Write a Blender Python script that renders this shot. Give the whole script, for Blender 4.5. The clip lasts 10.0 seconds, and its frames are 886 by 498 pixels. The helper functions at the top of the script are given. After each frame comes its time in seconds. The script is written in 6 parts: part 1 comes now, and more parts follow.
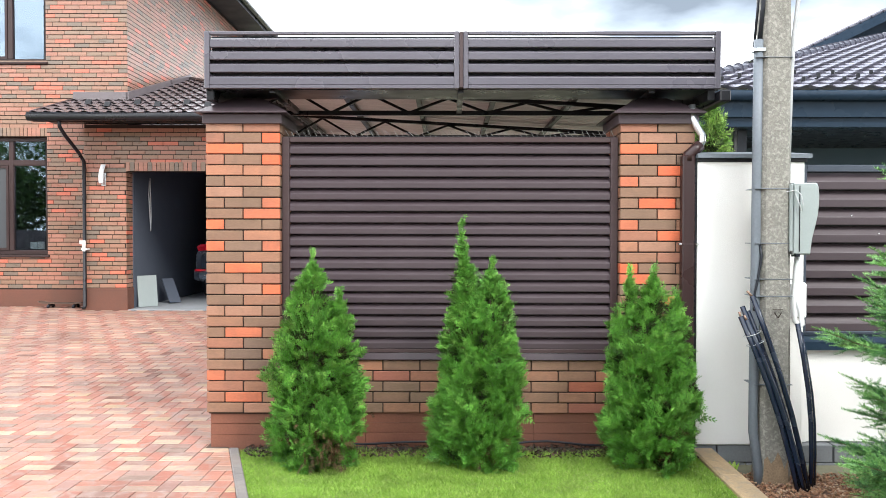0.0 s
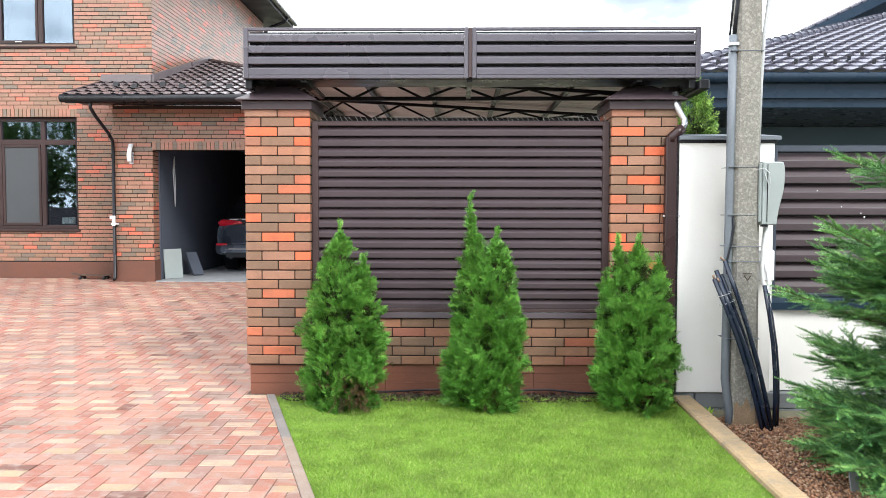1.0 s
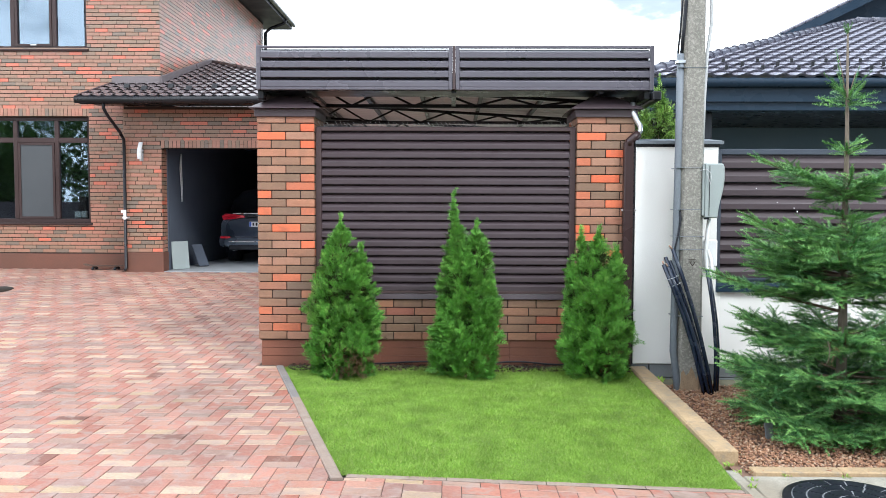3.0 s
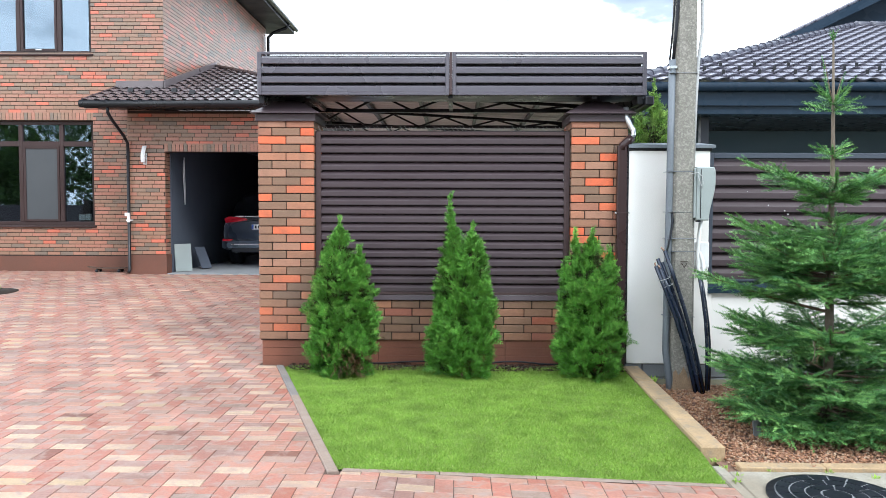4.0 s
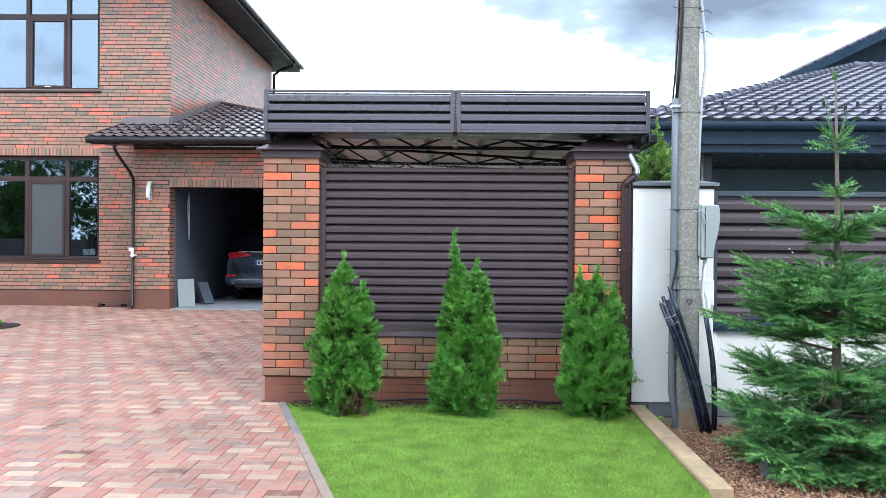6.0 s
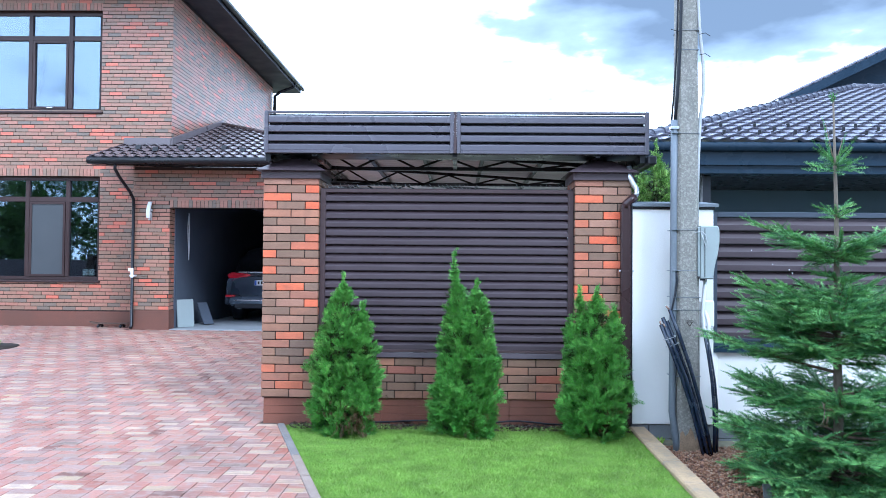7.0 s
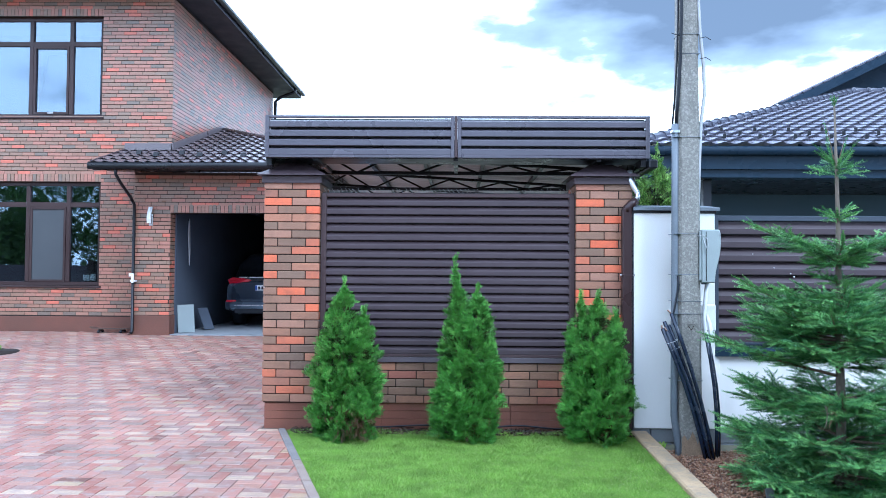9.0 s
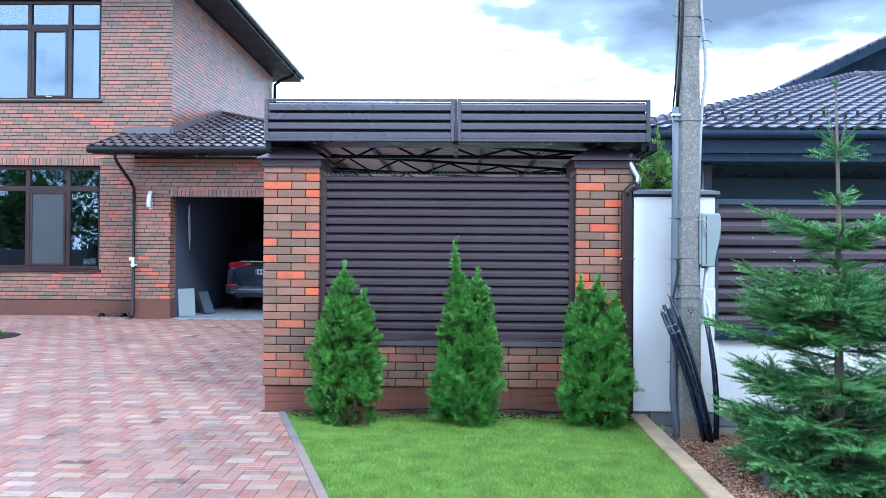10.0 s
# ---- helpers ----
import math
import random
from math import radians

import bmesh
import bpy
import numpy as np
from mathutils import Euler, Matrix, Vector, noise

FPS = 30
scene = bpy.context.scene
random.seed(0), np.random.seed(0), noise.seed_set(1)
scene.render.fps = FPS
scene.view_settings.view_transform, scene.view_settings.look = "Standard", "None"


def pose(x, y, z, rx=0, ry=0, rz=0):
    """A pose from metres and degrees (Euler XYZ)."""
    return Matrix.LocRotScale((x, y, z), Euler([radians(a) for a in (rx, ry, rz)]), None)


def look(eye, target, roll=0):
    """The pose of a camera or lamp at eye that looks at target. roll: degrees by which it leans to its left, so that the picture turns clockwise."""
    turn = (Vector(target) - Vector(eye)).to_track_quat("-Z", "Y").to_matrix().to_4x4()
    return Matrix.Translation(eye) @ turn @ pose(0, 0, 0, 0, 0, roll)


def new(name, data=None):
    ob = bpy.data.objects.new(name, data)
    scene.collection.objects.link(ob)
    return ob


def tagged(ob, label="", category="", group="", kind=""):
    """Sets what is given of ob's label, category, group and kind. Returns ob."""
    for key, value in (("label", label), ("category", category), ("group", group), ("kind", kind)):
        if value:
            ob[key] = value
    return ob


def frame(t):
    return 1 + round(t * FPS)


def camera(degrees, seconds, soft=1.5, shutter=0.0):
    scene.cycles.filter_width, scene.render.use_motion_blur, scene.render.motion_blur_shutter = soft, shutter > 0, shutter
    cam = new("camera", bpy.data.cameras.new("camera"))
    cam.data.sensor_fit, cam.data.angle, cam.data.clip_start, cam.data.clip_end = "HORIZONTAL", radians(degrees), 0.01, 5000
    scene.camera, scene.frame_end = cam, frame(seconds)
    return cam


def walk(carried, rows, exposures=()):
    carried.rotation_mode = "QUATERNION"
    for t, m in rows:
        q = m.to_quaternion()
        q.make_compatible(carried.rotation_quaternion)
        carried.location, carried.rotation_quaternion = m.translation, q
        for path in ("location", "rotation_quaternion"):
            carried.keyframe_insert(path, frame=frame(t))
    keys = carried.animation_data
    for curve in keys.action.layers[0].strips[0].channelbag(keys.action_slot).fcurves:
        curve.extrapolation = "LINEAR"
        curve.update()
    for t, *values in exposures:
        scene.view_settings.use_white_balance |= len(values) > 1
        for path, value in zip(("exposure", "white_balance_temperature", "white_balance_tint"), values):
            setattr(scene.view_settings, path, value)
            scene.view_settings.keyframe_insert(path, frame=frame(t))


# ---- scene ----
cam = camera(59.5, 10.0, soft=0.3)
PATH = [
    (0, (0.016, 0.037, 1.482), (0.003, 2.037, 1.446), 0.1),
    (0.5, (-0.011, -0.313, 1.44), (-0.018, 1.686, 1.378), 0.2),
    (1, (0.002, -0.683, 1.447), (-0.033, 1.315, 1.353), 0.1),
    (1.5, (0.074, -0.993, 1.451), (0.02, 1.004, 1.349), 0.2),
    (2, (0.081, -1.25, 1.446), (0.03, 0.746, 1.333), 0.1),
    (2.5, (0.069, -1.498, 1.441), (0.039, 0.499, 1.331), 0.2),
    (2.7, (0.075, -1.545, 1.440), (0.051, 0.453, 1.331), 0.2),
    (3.8, (0.147, -1.659, 1.435), (0.120, 0.339, 1.337), 0.2),
    (4, (0.151, -1.71, 1.435), (0.119, 0.287, 1.337), 0.2),
    (4.5, (0.147, -1.711, 1.438), (0.107, 0.286, 1.343), 0.1),
    (5, (0.143, -1.703, 1.437), (0.1, 0.296, 1.364), 0.2),
    (5.5, (0.136, -1.703, 1.437), (0.096, 0.296, 1.4), 0.4),
    (7, (0.137, -1.702, 1.44), (0.098, 0.297, 1.488), 0.5),
    (7.5, (0.14, -1.69, 1.435), (0.1, 0.308, 1.506), 0.5),
    (8, (0.134, -1.695, 1.438), (0.094, 0.303, 1.518), 0.5),
    (8.5, (0.135, -1.688, 1.434), (0.093, 0.31, 1.51), 0.4),
    (9, (0.131, -1.695, 1.433), (0.091, 0.303, 1.494), 0.4),
    (9.5, (0.133, -1.694, 1.433), (0.094, 0.305, 1.472), 0.4),
    (10, (0.137, -1.691, 1.431), (0.096, 0.309, 1.451), 0.4),
]
walk(cam, [(t, look(eye, target, roll)) for t, eye, target, roll in PATH],
     [(0, 1.28, 6250, 8), (1.0, 1.20, 6250, 8), (2.5, 1.03, 5950, 7), (4.5, 0.98, 5850, 6), (5.7, 0.98, 5700, 6), (7.0, 1.04, 4800, 7), (8.0, 1.0, 4750, 7), (10, 0.88, 4700, 7)])

# ---- light ----
world = bpy.data.worlds.new("sky")
scene.world = world
world.use_nodes = True
SUN_EL, SUN_AZ = radians(46), radians(139)


def world_nodes():
    nt = world.node_tree
    nt.nodes.clear()
    N, L = nt.nodes.new, nt.links.new
    out, bg = N("ShaderNodeOutputWorld"), N("ShaderNodeBackground")
    sky = N("ShaderNodeTexSky")
    sky.sky_type, sky.sun_disc, sky.sun_elevation, sky.sun_rotation = "NISHITA", False, SUN_EL, SUN_AZ
    sky.air_density, sky.dust_density = 1.0, 2.0
    gain = N("ShaderNodeVectorMath")
    gain.operation = "SCALE"
    gain.inputs["Scale"].default_value = 0.13
    L(sky.outputs[0], gain.inputs[0])
    co = N("ShaderNodeTexCoord")
    mp = N("ShaderNodeMapping")
    mp.inputs["Scale"].default_value = (1.0, 1.0, 2.6)
    mp.inputs["Location"].default_value = SKY_SHIFT
    L(co.outputs["Generated"], mp.inputs[0])
    big, fine = N("ShaderNodeTexNoise"), N("ShaderNodeTexNoise")
    big.inputs["Scale"].default_value, big.inputs["Detail"].default_value = 3.4, 4.0
    fine.inputs["Scale"].default_value, fine.inputs["Detail"].default_value = 8.0, 8.0
    L(mp.outputs[0], big.inputs[0]); L(mp.outputs[0], fine.inputs[0])
    mix = N("ShaderNodeMath"); mix.operation = "MULTIPLY_ADD"
    mix.inputs[1].default_value = 0.8
    L(fine.outputs["Fac"], mix.inputs[0]); L(big.outputs["Fac"], mix.inputs[2])
    # white haze towards the horizon; heavier broken cloud higher up, most of it to the east
    sep = N("ShaderNodeSeparateXYZ")
    L(co.outputs["Generated"], sep.inputs[0])
    high = N("ShaderNodeValToRGB")
    hs = high.color_ramp.elements
    hs[0].position, hs[0].color = 0.19, (0.30, 0.30, 0.30, 1)
    hs[1].position, hs[1].color = 0.32, (1, 1, 1, 1)
    k = hs.new(0.6); k.color = (0.5, 0.5, 0.5, 1)
    L(sep.outputs["Z"], high.inputs[0])
    east = N("ShaderNodeMapRange")
    for key, val in (("From Min", -0.02), ("From Max", 0.26), ("To Min", 0.06), ("To Max", 0.56)):
        east.inputs[key].default_value = val
    L(sep.outputs["X"], east.inputs["Value"])
    heavy = N("ShaderNodeMath"); heavy.operation = "MULTIPLY"
    L(high.outputs[0], heavy.inputs[0]); L(east.outputs[0], heavy.inputs[1])
    cloud = N("ShaderNodeMath"); cloud.operation = "SUBTRACT"
    L(mix.outputs[0], cloud.inputs[0]); L(heavy.outputs[0], cloud.inputs[1])
    # cloud tone: dull grey-blue undersides to bright white
    tone = N("ShaderNodeValToRGB")
    e = tone.color_ramp.elements
    e[0].position, e[0].color = 0.36, (0.18, 0.20, 0.225, 1)
    e[1].position, e[1].color = 0.80, (2.0, 2.0, 2.0, 1)
    m = e.new(0.64); m.color = (0.44, 0.485, 0.545, 1)
    L(cloud.outputs[0], tone.inputs[0])
    cover = N("ShaderNodeMix"); cover.data_type = "RGBA"
    cover.inputs["Factor"].default_value = 0.88
    L(gain.outputs[0], cover.inputs["A"]); L(tone.outputs[0], cover.inputs["B"])
    L(cover.outputs["Result"], bg.inputs["Color"])
    bg.inputs["Strength"].default_value = 1.0
    L(bg.outputs[0], out.inputs[0])


SKY_SHIFT = (0.0, 0.0, 0.0)
world_nodes()
sun = new("sun", bpy.data.lights.new("sun", "SUN"))
sun.data.energy, sun.data.angle, sun.data.color = 1.5, radians(20), (1.0, 0.96, 0.9)
# the bright part of the clouded sky is high up over the street, to the east
sun.matrix_world = look((13, -9, 18), (0, 6, 0))


# ---- materials ----
def surface(name, color, rough=0.6, metal=0.0, vary=0.12, scale=6.0, grain=60.0, bump=0.15, dirt=None, dirt_amount=0.0,
            random=None, stretch=(1, 1, 1), spec=0.5, coat=0.0, mottle=None, mottle_scale=14.0, mottle_amount=0.5):
    """Two scales of variation on one base colour. random: 'object' or 'island' picks from a ramp of colours (color is then a list of (position, rgb))."""
    m = bpy.data.materials.new(name)
    m.use_nodes = True
    nt = m.node_tree
    N, L = nt.nodes.new, nt.links.new
    b = nt.nodes["Principled BSDF"]
    b.inputs["Roughness"].default_value, b.inputs["Metallic"].default_value = rough, metal
    b.inputs["Specular IOR Level"].default_value = spec
    b.inputs["Coat Weight"].default_value = coat
    co = N("ShaderNodeTexCoord")
    mp = N("ShaderNodeMapping"); mp.inputs["Scale"].default_value = stretch
    geo = N("ShaderNodeNewGeometry")
    L(geo.outputs["Position"], mp.inputs[0])
    n1, n2 = N("ShaderNodeTexNoise"), N("ShaderNodeTexNoise")
    n1.inputs["Scale"].default_value, n1.inputs["Detail"].default_value = scale, 4
    n2.inputs["Scale"].default_value, n2.inputs["Detail"].default_value = grain, 3
    L(mp.outputs[0], n1.inputs[0]); L(mp.outputs[0], n2.inputs[0])
    if random:
        ramp = N("ShaderNodeValToRGB"); ramp.color_ramp.interpolation = "CONSTANT"
        els = ramp.color_ramp.elements
        for i, (p, c) in enumerate(color):
            e = els[i] if i < 2 else els.new(p)
            e.position, e.color = p, (*c, 1)
        if random == "object":
            L(N("ShaderNodeObjectInfo").outputs["Random"], ramp.inputs[0])
        else:
            L(geo.outputs["Random Per Island"], ramp.inputs[0])
        base = ramp.outputs[0]
    else:
        rgb = N("ShaderNodeRGB"); rgb.outputs[0].default_value = (*color, 1)
        base = rgb.outputs[0]
    # value variation from both noises
    add = N("ShaderNodeMath"); add.operation = "ADD"
    L(n1.outputs["Fac"], add.inputs[0]); L(n2.outputs["Fac"], add.inputs[1])
    rng = N("ShaderNodeMapRange")
    rng.inputs["From Min"].default_value, rng.inputs["From Max"].default_value = 0.6, 1.4
    rng.inputs["To Min"].default_value, rng.inputs["To Max"].default_value = 1 - vary, 1 + vary
    L(add.outputs[0], rng.inputs["Value"])
    mul = N("ShaderNodeVectorMath"); mul.operation = "SCALE"
    L(base, mul.inputs[0]); L(rng.outputs[0], mul.inputs["Scale"])
    last = mul.outputs[0]
    if dirt:
        n3 = N("ShaderNodeTexNoise"); n3.inputs["Scale"].default_value, n3.inputs["Detail"].default_value = scale * 0.35, 5
        L(geo.outputs["Position"], n3.inputs[0])
        r3 = N("ShaderNodeMapRange")
        r3.inputs["From Min"].default_value, r3.inputs["From Max"].default_value = 0.5, 0.68
        r3.inputs["To Max"].default_value = dirt_amount
        L(n3.outputs["Fac"], r3.inputs["Value"])
        mx = N("ShaderNodeMix"); mx.data_type = "RGBA"
        mx.inputs["B"].default_value = (*dirt, 1)
        L(r3.outputs[0], mx.inputs["Factor"]); L(last, mx.inputs["A"])
        last = mx.outputs["Result"]
    if mottle:
        n4 = N("ShaderNodeTexNoise"); n4.inputs["Scale"].default_value, n4.inputs["Detail"].default_value, n4.inputs["Distortion"].default_value = mottle_scale, 6, 0.6
        L(geo.outputs["Position"], n4.inputs[0])
        r4 = N("ShaderNodeMapRange")
        r4.inputs["From Min"].default_value, r4.inputs["From Max"].default_value = 0.48, 0.66
        r4.inputs["To Max"].default_value = mottle_amount
        L(n4.outputs["Fac"], r4.inputs["Value"])
        m4 = N("ShaderNodeMix"); m4.data_type = "RGBA"
        m4.inputs["B"].default_value = (*mottle, 1)
        L(r4.outputs[0], m4.inputs["Factor"]); L(last, m4.inputs["A"])
        last = m4.outputs["Result"]
    L(last, b.inputs["Base Color"])
    if bump:
        bp = N("ShaderNodeBump"); bp.inputs["Strength"].default_value, bp.inputs["Distance"].default_value = bump, 0.004
        L(n2.outputs["Fac"], bp.inputs["Height"]); L(bp.outputs[0], b.inputs["Normal"])
    rr = N("ShaderNodeMapRange")
    rr.inputs["From Min"].default_value, rr.inputs["From Max"].default_value = 0.3, 0.7
    rr.inputs["To Min"].default_value, rr.inputs["To Max"].default_value = max(rough - 0.1, 0.02), min(rough + 0.1, 1)
    L(n1.outputs["Fac"], rr.inputs["Value"]); L(rr.outputs[0], b.inputs["Roughness"])
    return m


def foliage(name, colors, rough=0.5, through_light=0.25, clump=5.0, spread=0.25, detail=2.0):
    m = bpy.data.materials.new(name)
    m.use_nodes = True
    nt = m.node_tree
    N, L = nt.nodes.new, nt.links.new
    b, out = nt.nodes["Principled BSDF"], nt.nodes["Material Output"]
    geo = N("ShaderNodeNewGeometry")
    ramp = N("ShaderNodeValToRGB")
    els = ramp.color_ramp.elements
    for i, (p, c) in enumerate(colors):
        e = els[i] if i < 2 else els.new(p)
        e.position, e.color = p, (*c, 1)
    L(geo.outputs["Random Per Island"], ramp.inputs[0])
    n = N("ShaderNodeTexNoise"); n.inputs["Scale"].default_value, n.inputs["Detail"].default_value = clump, detail
    L(geo.outputs["Position"], n.inputs[0])
    rng = N("ShaderNodeMapRange")
    rng.inputs["From Min"].default_value, rng.inputs["From Max"].default_value = 0.3, 0.7
    rng.inputs["To Min"].default_value, rng.inputs["To Max"].default_value = 1 - spread, 1 + spread
    L(n.outputs["Fac"], rng.inputs["Value"])
    mul = N("ShaderNodeVectorMath"); mul.operation = "SCALE"
    L(ramp.outputs[0], mul.inputs[0]); L(rng.outputs[0], mul.inputs["Scale"])
    L(mul.outputs[0], b.inputs["Base Color"])
    b.inputs["Roughness"].default_value = rough
    b.inputs["Specular IOR Level"].default_value = 0.3
    tr = N("ShaderNodeBsdfTranslucent"); L(mul.outputs[0], tr.inputs[0])
    ms = N("ShaderNodeMixShader"); ms.inputs[0].default_value = through_light
    L(b.outputs[0], ms.inputs[1]); L(tr.outputs[0], ms.inputs[2]); L(ms.outputs[0], out.inputs[0])
    return m


def pane_glass(name, tint=(0.9, 0.95, 1.0), gloss=0.3):
    m = bpy.data.materials.new(name)
    m.use_nodes = True
    nt = m.node_tree
    N, L = nt.nodes.new, nt.links.new
    nt.nodes.remove(nt.nodes["Principled BSDF"])
    tr, gl, ms = N("ShaderNodeBsdfTransparent"), N("ShaderNodeBsdfGlossy"), N("ShaderNodeMixShader")
    tr.inputs[0].default_value = (0.6, 0.66, 0.66, 1)
    gl.inputs["Roughness"].default_value = 0.015
    gl.inputs["Color"].default_value = (*tint, 1)
    fr = N("ShaderNodeFresnel"); fr.inputs[0].default_value = 1.5
    ad = N("ShaderNodeMath"); ad.operation = "ADD"; ad.use_clamp = True; ad.inputs[1].default_value = gloss
    L(fr.outputs[0], ad.inputs[0]); L(ad.outputs[0], ms.inputs[0])
    L(tr.outputs[0], ms.inputs[1]); L(gl.outputs[0], ms.inputs[2])
    n = N("ShaderNodeTexNoise"); n.inputs["Scale"].default_value = 1.3
    bp = N("ShaderNodeBump"); bp.inputs["Strength"].default_value, bp.inputs["Distance"].default_value = 0.05, 0.02
    L(n.outputs["Fac"], bp.inputs["Height"]); L(bp.outputs[0], gl.inputs["Normal"])
    L(ms.outputs[0], nt.nodes["Material Output"].inputs[0])
    return m


TAUPE = [(0.0, (0.224, 0.130, 0.084)), (0.2, (0.253, 0.140, 0.089)), (0.38, (0.195, 0.120, 0.079)), (0.55, (0.282, 0.142, 0.087)),
         (0.7, (0.210, 0.133, 0.090)), (0.82, (0.310, 0.138, 0.087)), (0.95, (0.164, 0.108, 0.077))]
M = {}
M["brick"] = surface("fence_brick", TAUPE, 0.62, vary=0.15, scale=5, grain=40, bump=0.18, random="object", stretch=(1, 1, 3), spec=0.4, mottle=(0.14, 0.092, 0.065), mottle_scale=8.0, mottle_amount=0.28)
M["brick_orange"] = surface("orange_brick", [(0.0, (0.58, 0.145, 0.065)), (0.35, (0.47, 0.145, 0.075)), (0.7, (0.60, 0.13, 0.055))], 0.6,
                            vary=0.14, scale=5, grain=40, bump=0.18, random="object", stretch=(1, 1, 3), spec=0.4, mottle=(0.14, 0.092, 0.065), mottle_scale=8.0, mottle_amount=0.28)
M["brick_tan"] = surface("tan_brick", [(0.0, (0.37, 0.17, 0.10)), (0.5, (0.33, 0.175, 0.115))], 0.62,
                         vary=0.14, scale=5, grain=40, bump=0.18, random="object", stretch=(1, 1, 3), spec=0.4, mottle=(0.14, 0.092, 0.065), mottle_scale=8.0, mottle_amount=0.28)
M["house_brick"] = surface("house_brick", [(0.0, (0.261, 0.157, 0.104)), (0.16, (0.323, 0.169, 0.114)), (0.34, (0.180, 0.138, 0.106)), (0.43, (0.294, 0.157, 0.104)),
                           (0.58, (0.242, 0.162, 0.112)), (0.72, (0.361, 0.166, 0.114)), (0.915, (0.522, 0.147, 0.090))], 0.36, vary=0.18, scale=4, grain=40, bump=0.15,
                           random="island", stretch=(1, 1, 6), spec=0.6)
M["mortar"] = surface("dark_mortar", (0.042, 0.031, 0.027), 0.95, vary=0.2, grain=120, spec=0.1)
M["flashing"] = surface("violet_brown_flashing", (0.15, 0.125, 0.13), 0.35, vary=0.1, scale=3, grain=60, bump=0.04)
M["plinth"] = surface("plinth_render", (0.20, 0.075, 0.045), 0.75, vary=0.2, scale=3, grain=90, bump=0.4, dirt=(0.13, 0.06, 0.04), dirt_amount=0.5)
M["house_plinth"] = surface("house_plinth_render", (0.145, 0.057, 0.036), 0.75, vary=0.2, scale=3, grain=90, bump=0.4, dirt=(0.10, 0.05, 0.034), dirt_amount=0.5)
M["metal_brown"] = surface("brown_painted_steel", (0.058, 0.042, 0.048), 0.45, 0.0, vary=0.08, scale=2.5, grain=90, bump=0.05, spec=0.35)
M["metal_frame"] = surface("frame_steel", (0.056, 0.035, 0.036), 0.4, 0.0, vary=0.1, scale=3, grain=90, bump=0.06, spec=0.35)
# paler, bluer copy of the slat steel: sky sheen put into the base colour
M["fascia_steel"] = surface("fascia_steel", (0.082, 0.074, 0.094), 0.3, 0.0, vary=0.08, scale=2.5, grain=90, bump=0.04, spec=0.6)
M["pipe_brown"] = surface("red_brown_pipe", (0.030, 0.013, 0.013), 0.32, vary=0.1, scale=3, grain=90, bump=0.04, spec=0.4)
M["metal_dark"] = surface("dark_steel", (0.010, 0.010, 0.013), 0.32, vary=0.15, scale=4, grain=70, bump=0.04, spec=0.3)
M["zinc"] = surface("bright_galvanised", (0.62, 0.64, 0.66), 0.3, 0.9, vary=0.1, scale=8, grain=60, bump=0.04)
M["sheet"] = surface("roof_sheet_underside", (0.66, 0.66, 0.66), 0.4, 0.1, vary=0.1, scale=2, grain=50, bump=0.05)
M["roof_brown"] = surface("metal_tile_brown", (0.135, 0.11, 0.115), 0.28, 0.0, vary=0.12, scale=3, grain=70, bump=0.04, spec=0.55)
M["roof_blue"] = surface("glazed_tile_dark", (0.235, 0.228, 0.27), 0.2, 0.0, vary=0.12, scale=2, grain=60, bump=0.03, spec=0.8)
# the roof's glaze darkened: shade under the cap lips put into the colour
M["ridge_blue"] = surface("glazed_ridge_shaded", (0.085, 0.085, 0.11), 0.28, 0.0, vary=0.12, scale=2, grain=60, bump=0.03, spec=0.5)
M["soffit"] = surface("dark_soffit_panel", (0.030, 0.032, 0.042), 0.55, vary=0.06, scale=2, grain=70, bump=0.03, spec=0.3)
M["trim_blue"] = surface("dark_blue_fascia", (0.018, 0.032, 0.052), 0.28, vary=0.1, scale=2, grain=60, bump=0.03, spec=0.15)
M["rail_blue"] = surface("blue_grey_rail", (0.045, 0.055, 0.075), 0.4, vary=0.08, scale=3, grain=80, bump=0.04, spec=0.4)
M["wall_grey"] = surface("grey_render", (0.055, 0.085, 0.115), 0.85, vary=0.08, scale=1.5, grain=120, bump=0.3)
M["white"] = surface("white_render", (0.80, 0.79, 0.77), 0.85, vary=0.04, scale=1.6, grain=140, bump=0.35, dirt=(0.55, 0.52, 0.47), dirt_amount=0.25)
M["block"] = surface("grey_block", (0.17, 0.18, 0.19), 0.85, vary=0.15, scale=5, grain=80, bump=0.4)
M["concrete"] = surface("pole_concrete", (0.205, 0.197, 0.175), 0.9, vary=0.3, scale=16, grain=90, bump=1.0, dirt=(0.17, 0.16, 0.14), dirt_amount=0.6, mottle=(0.36, 0.345, 0.31), mottle_scale=45, mottle_amount=0.7)
M["slab"] = surface("worn_concrete", (0.29, 0.27, 0.225), 0.9, vary=0.25, scale=5, grain=90, bump=0.7, dirt=(0.22, 0.18, 0.13), dirt_amount=0.7, mottle=(0.20, 0.18, 0.14), mottle_scale=18)
M["kerb_stone"] = surface("yellow_kerb", (0.36, 0.255, 0.145), 0.85, vary=0.25, scale=5, grain=70, bump=0.7, dirt=(0.20, 0.165, 0.115), dirt_amount=0.7, mottle=(0.20, 0.175, 0.14), mottle_scale=16)
M["kerb_grey"] = surface("grey_kerb", (0.155, 0.14, 0.135), 0.75, vary=0.2, scale=5, grain=70, bump=0.4, dirt=(0.22, 0.16, 0.13), dirt_amount=0.5, mottle=(0.22, 0.20, 0.185), mottle_scale=12)
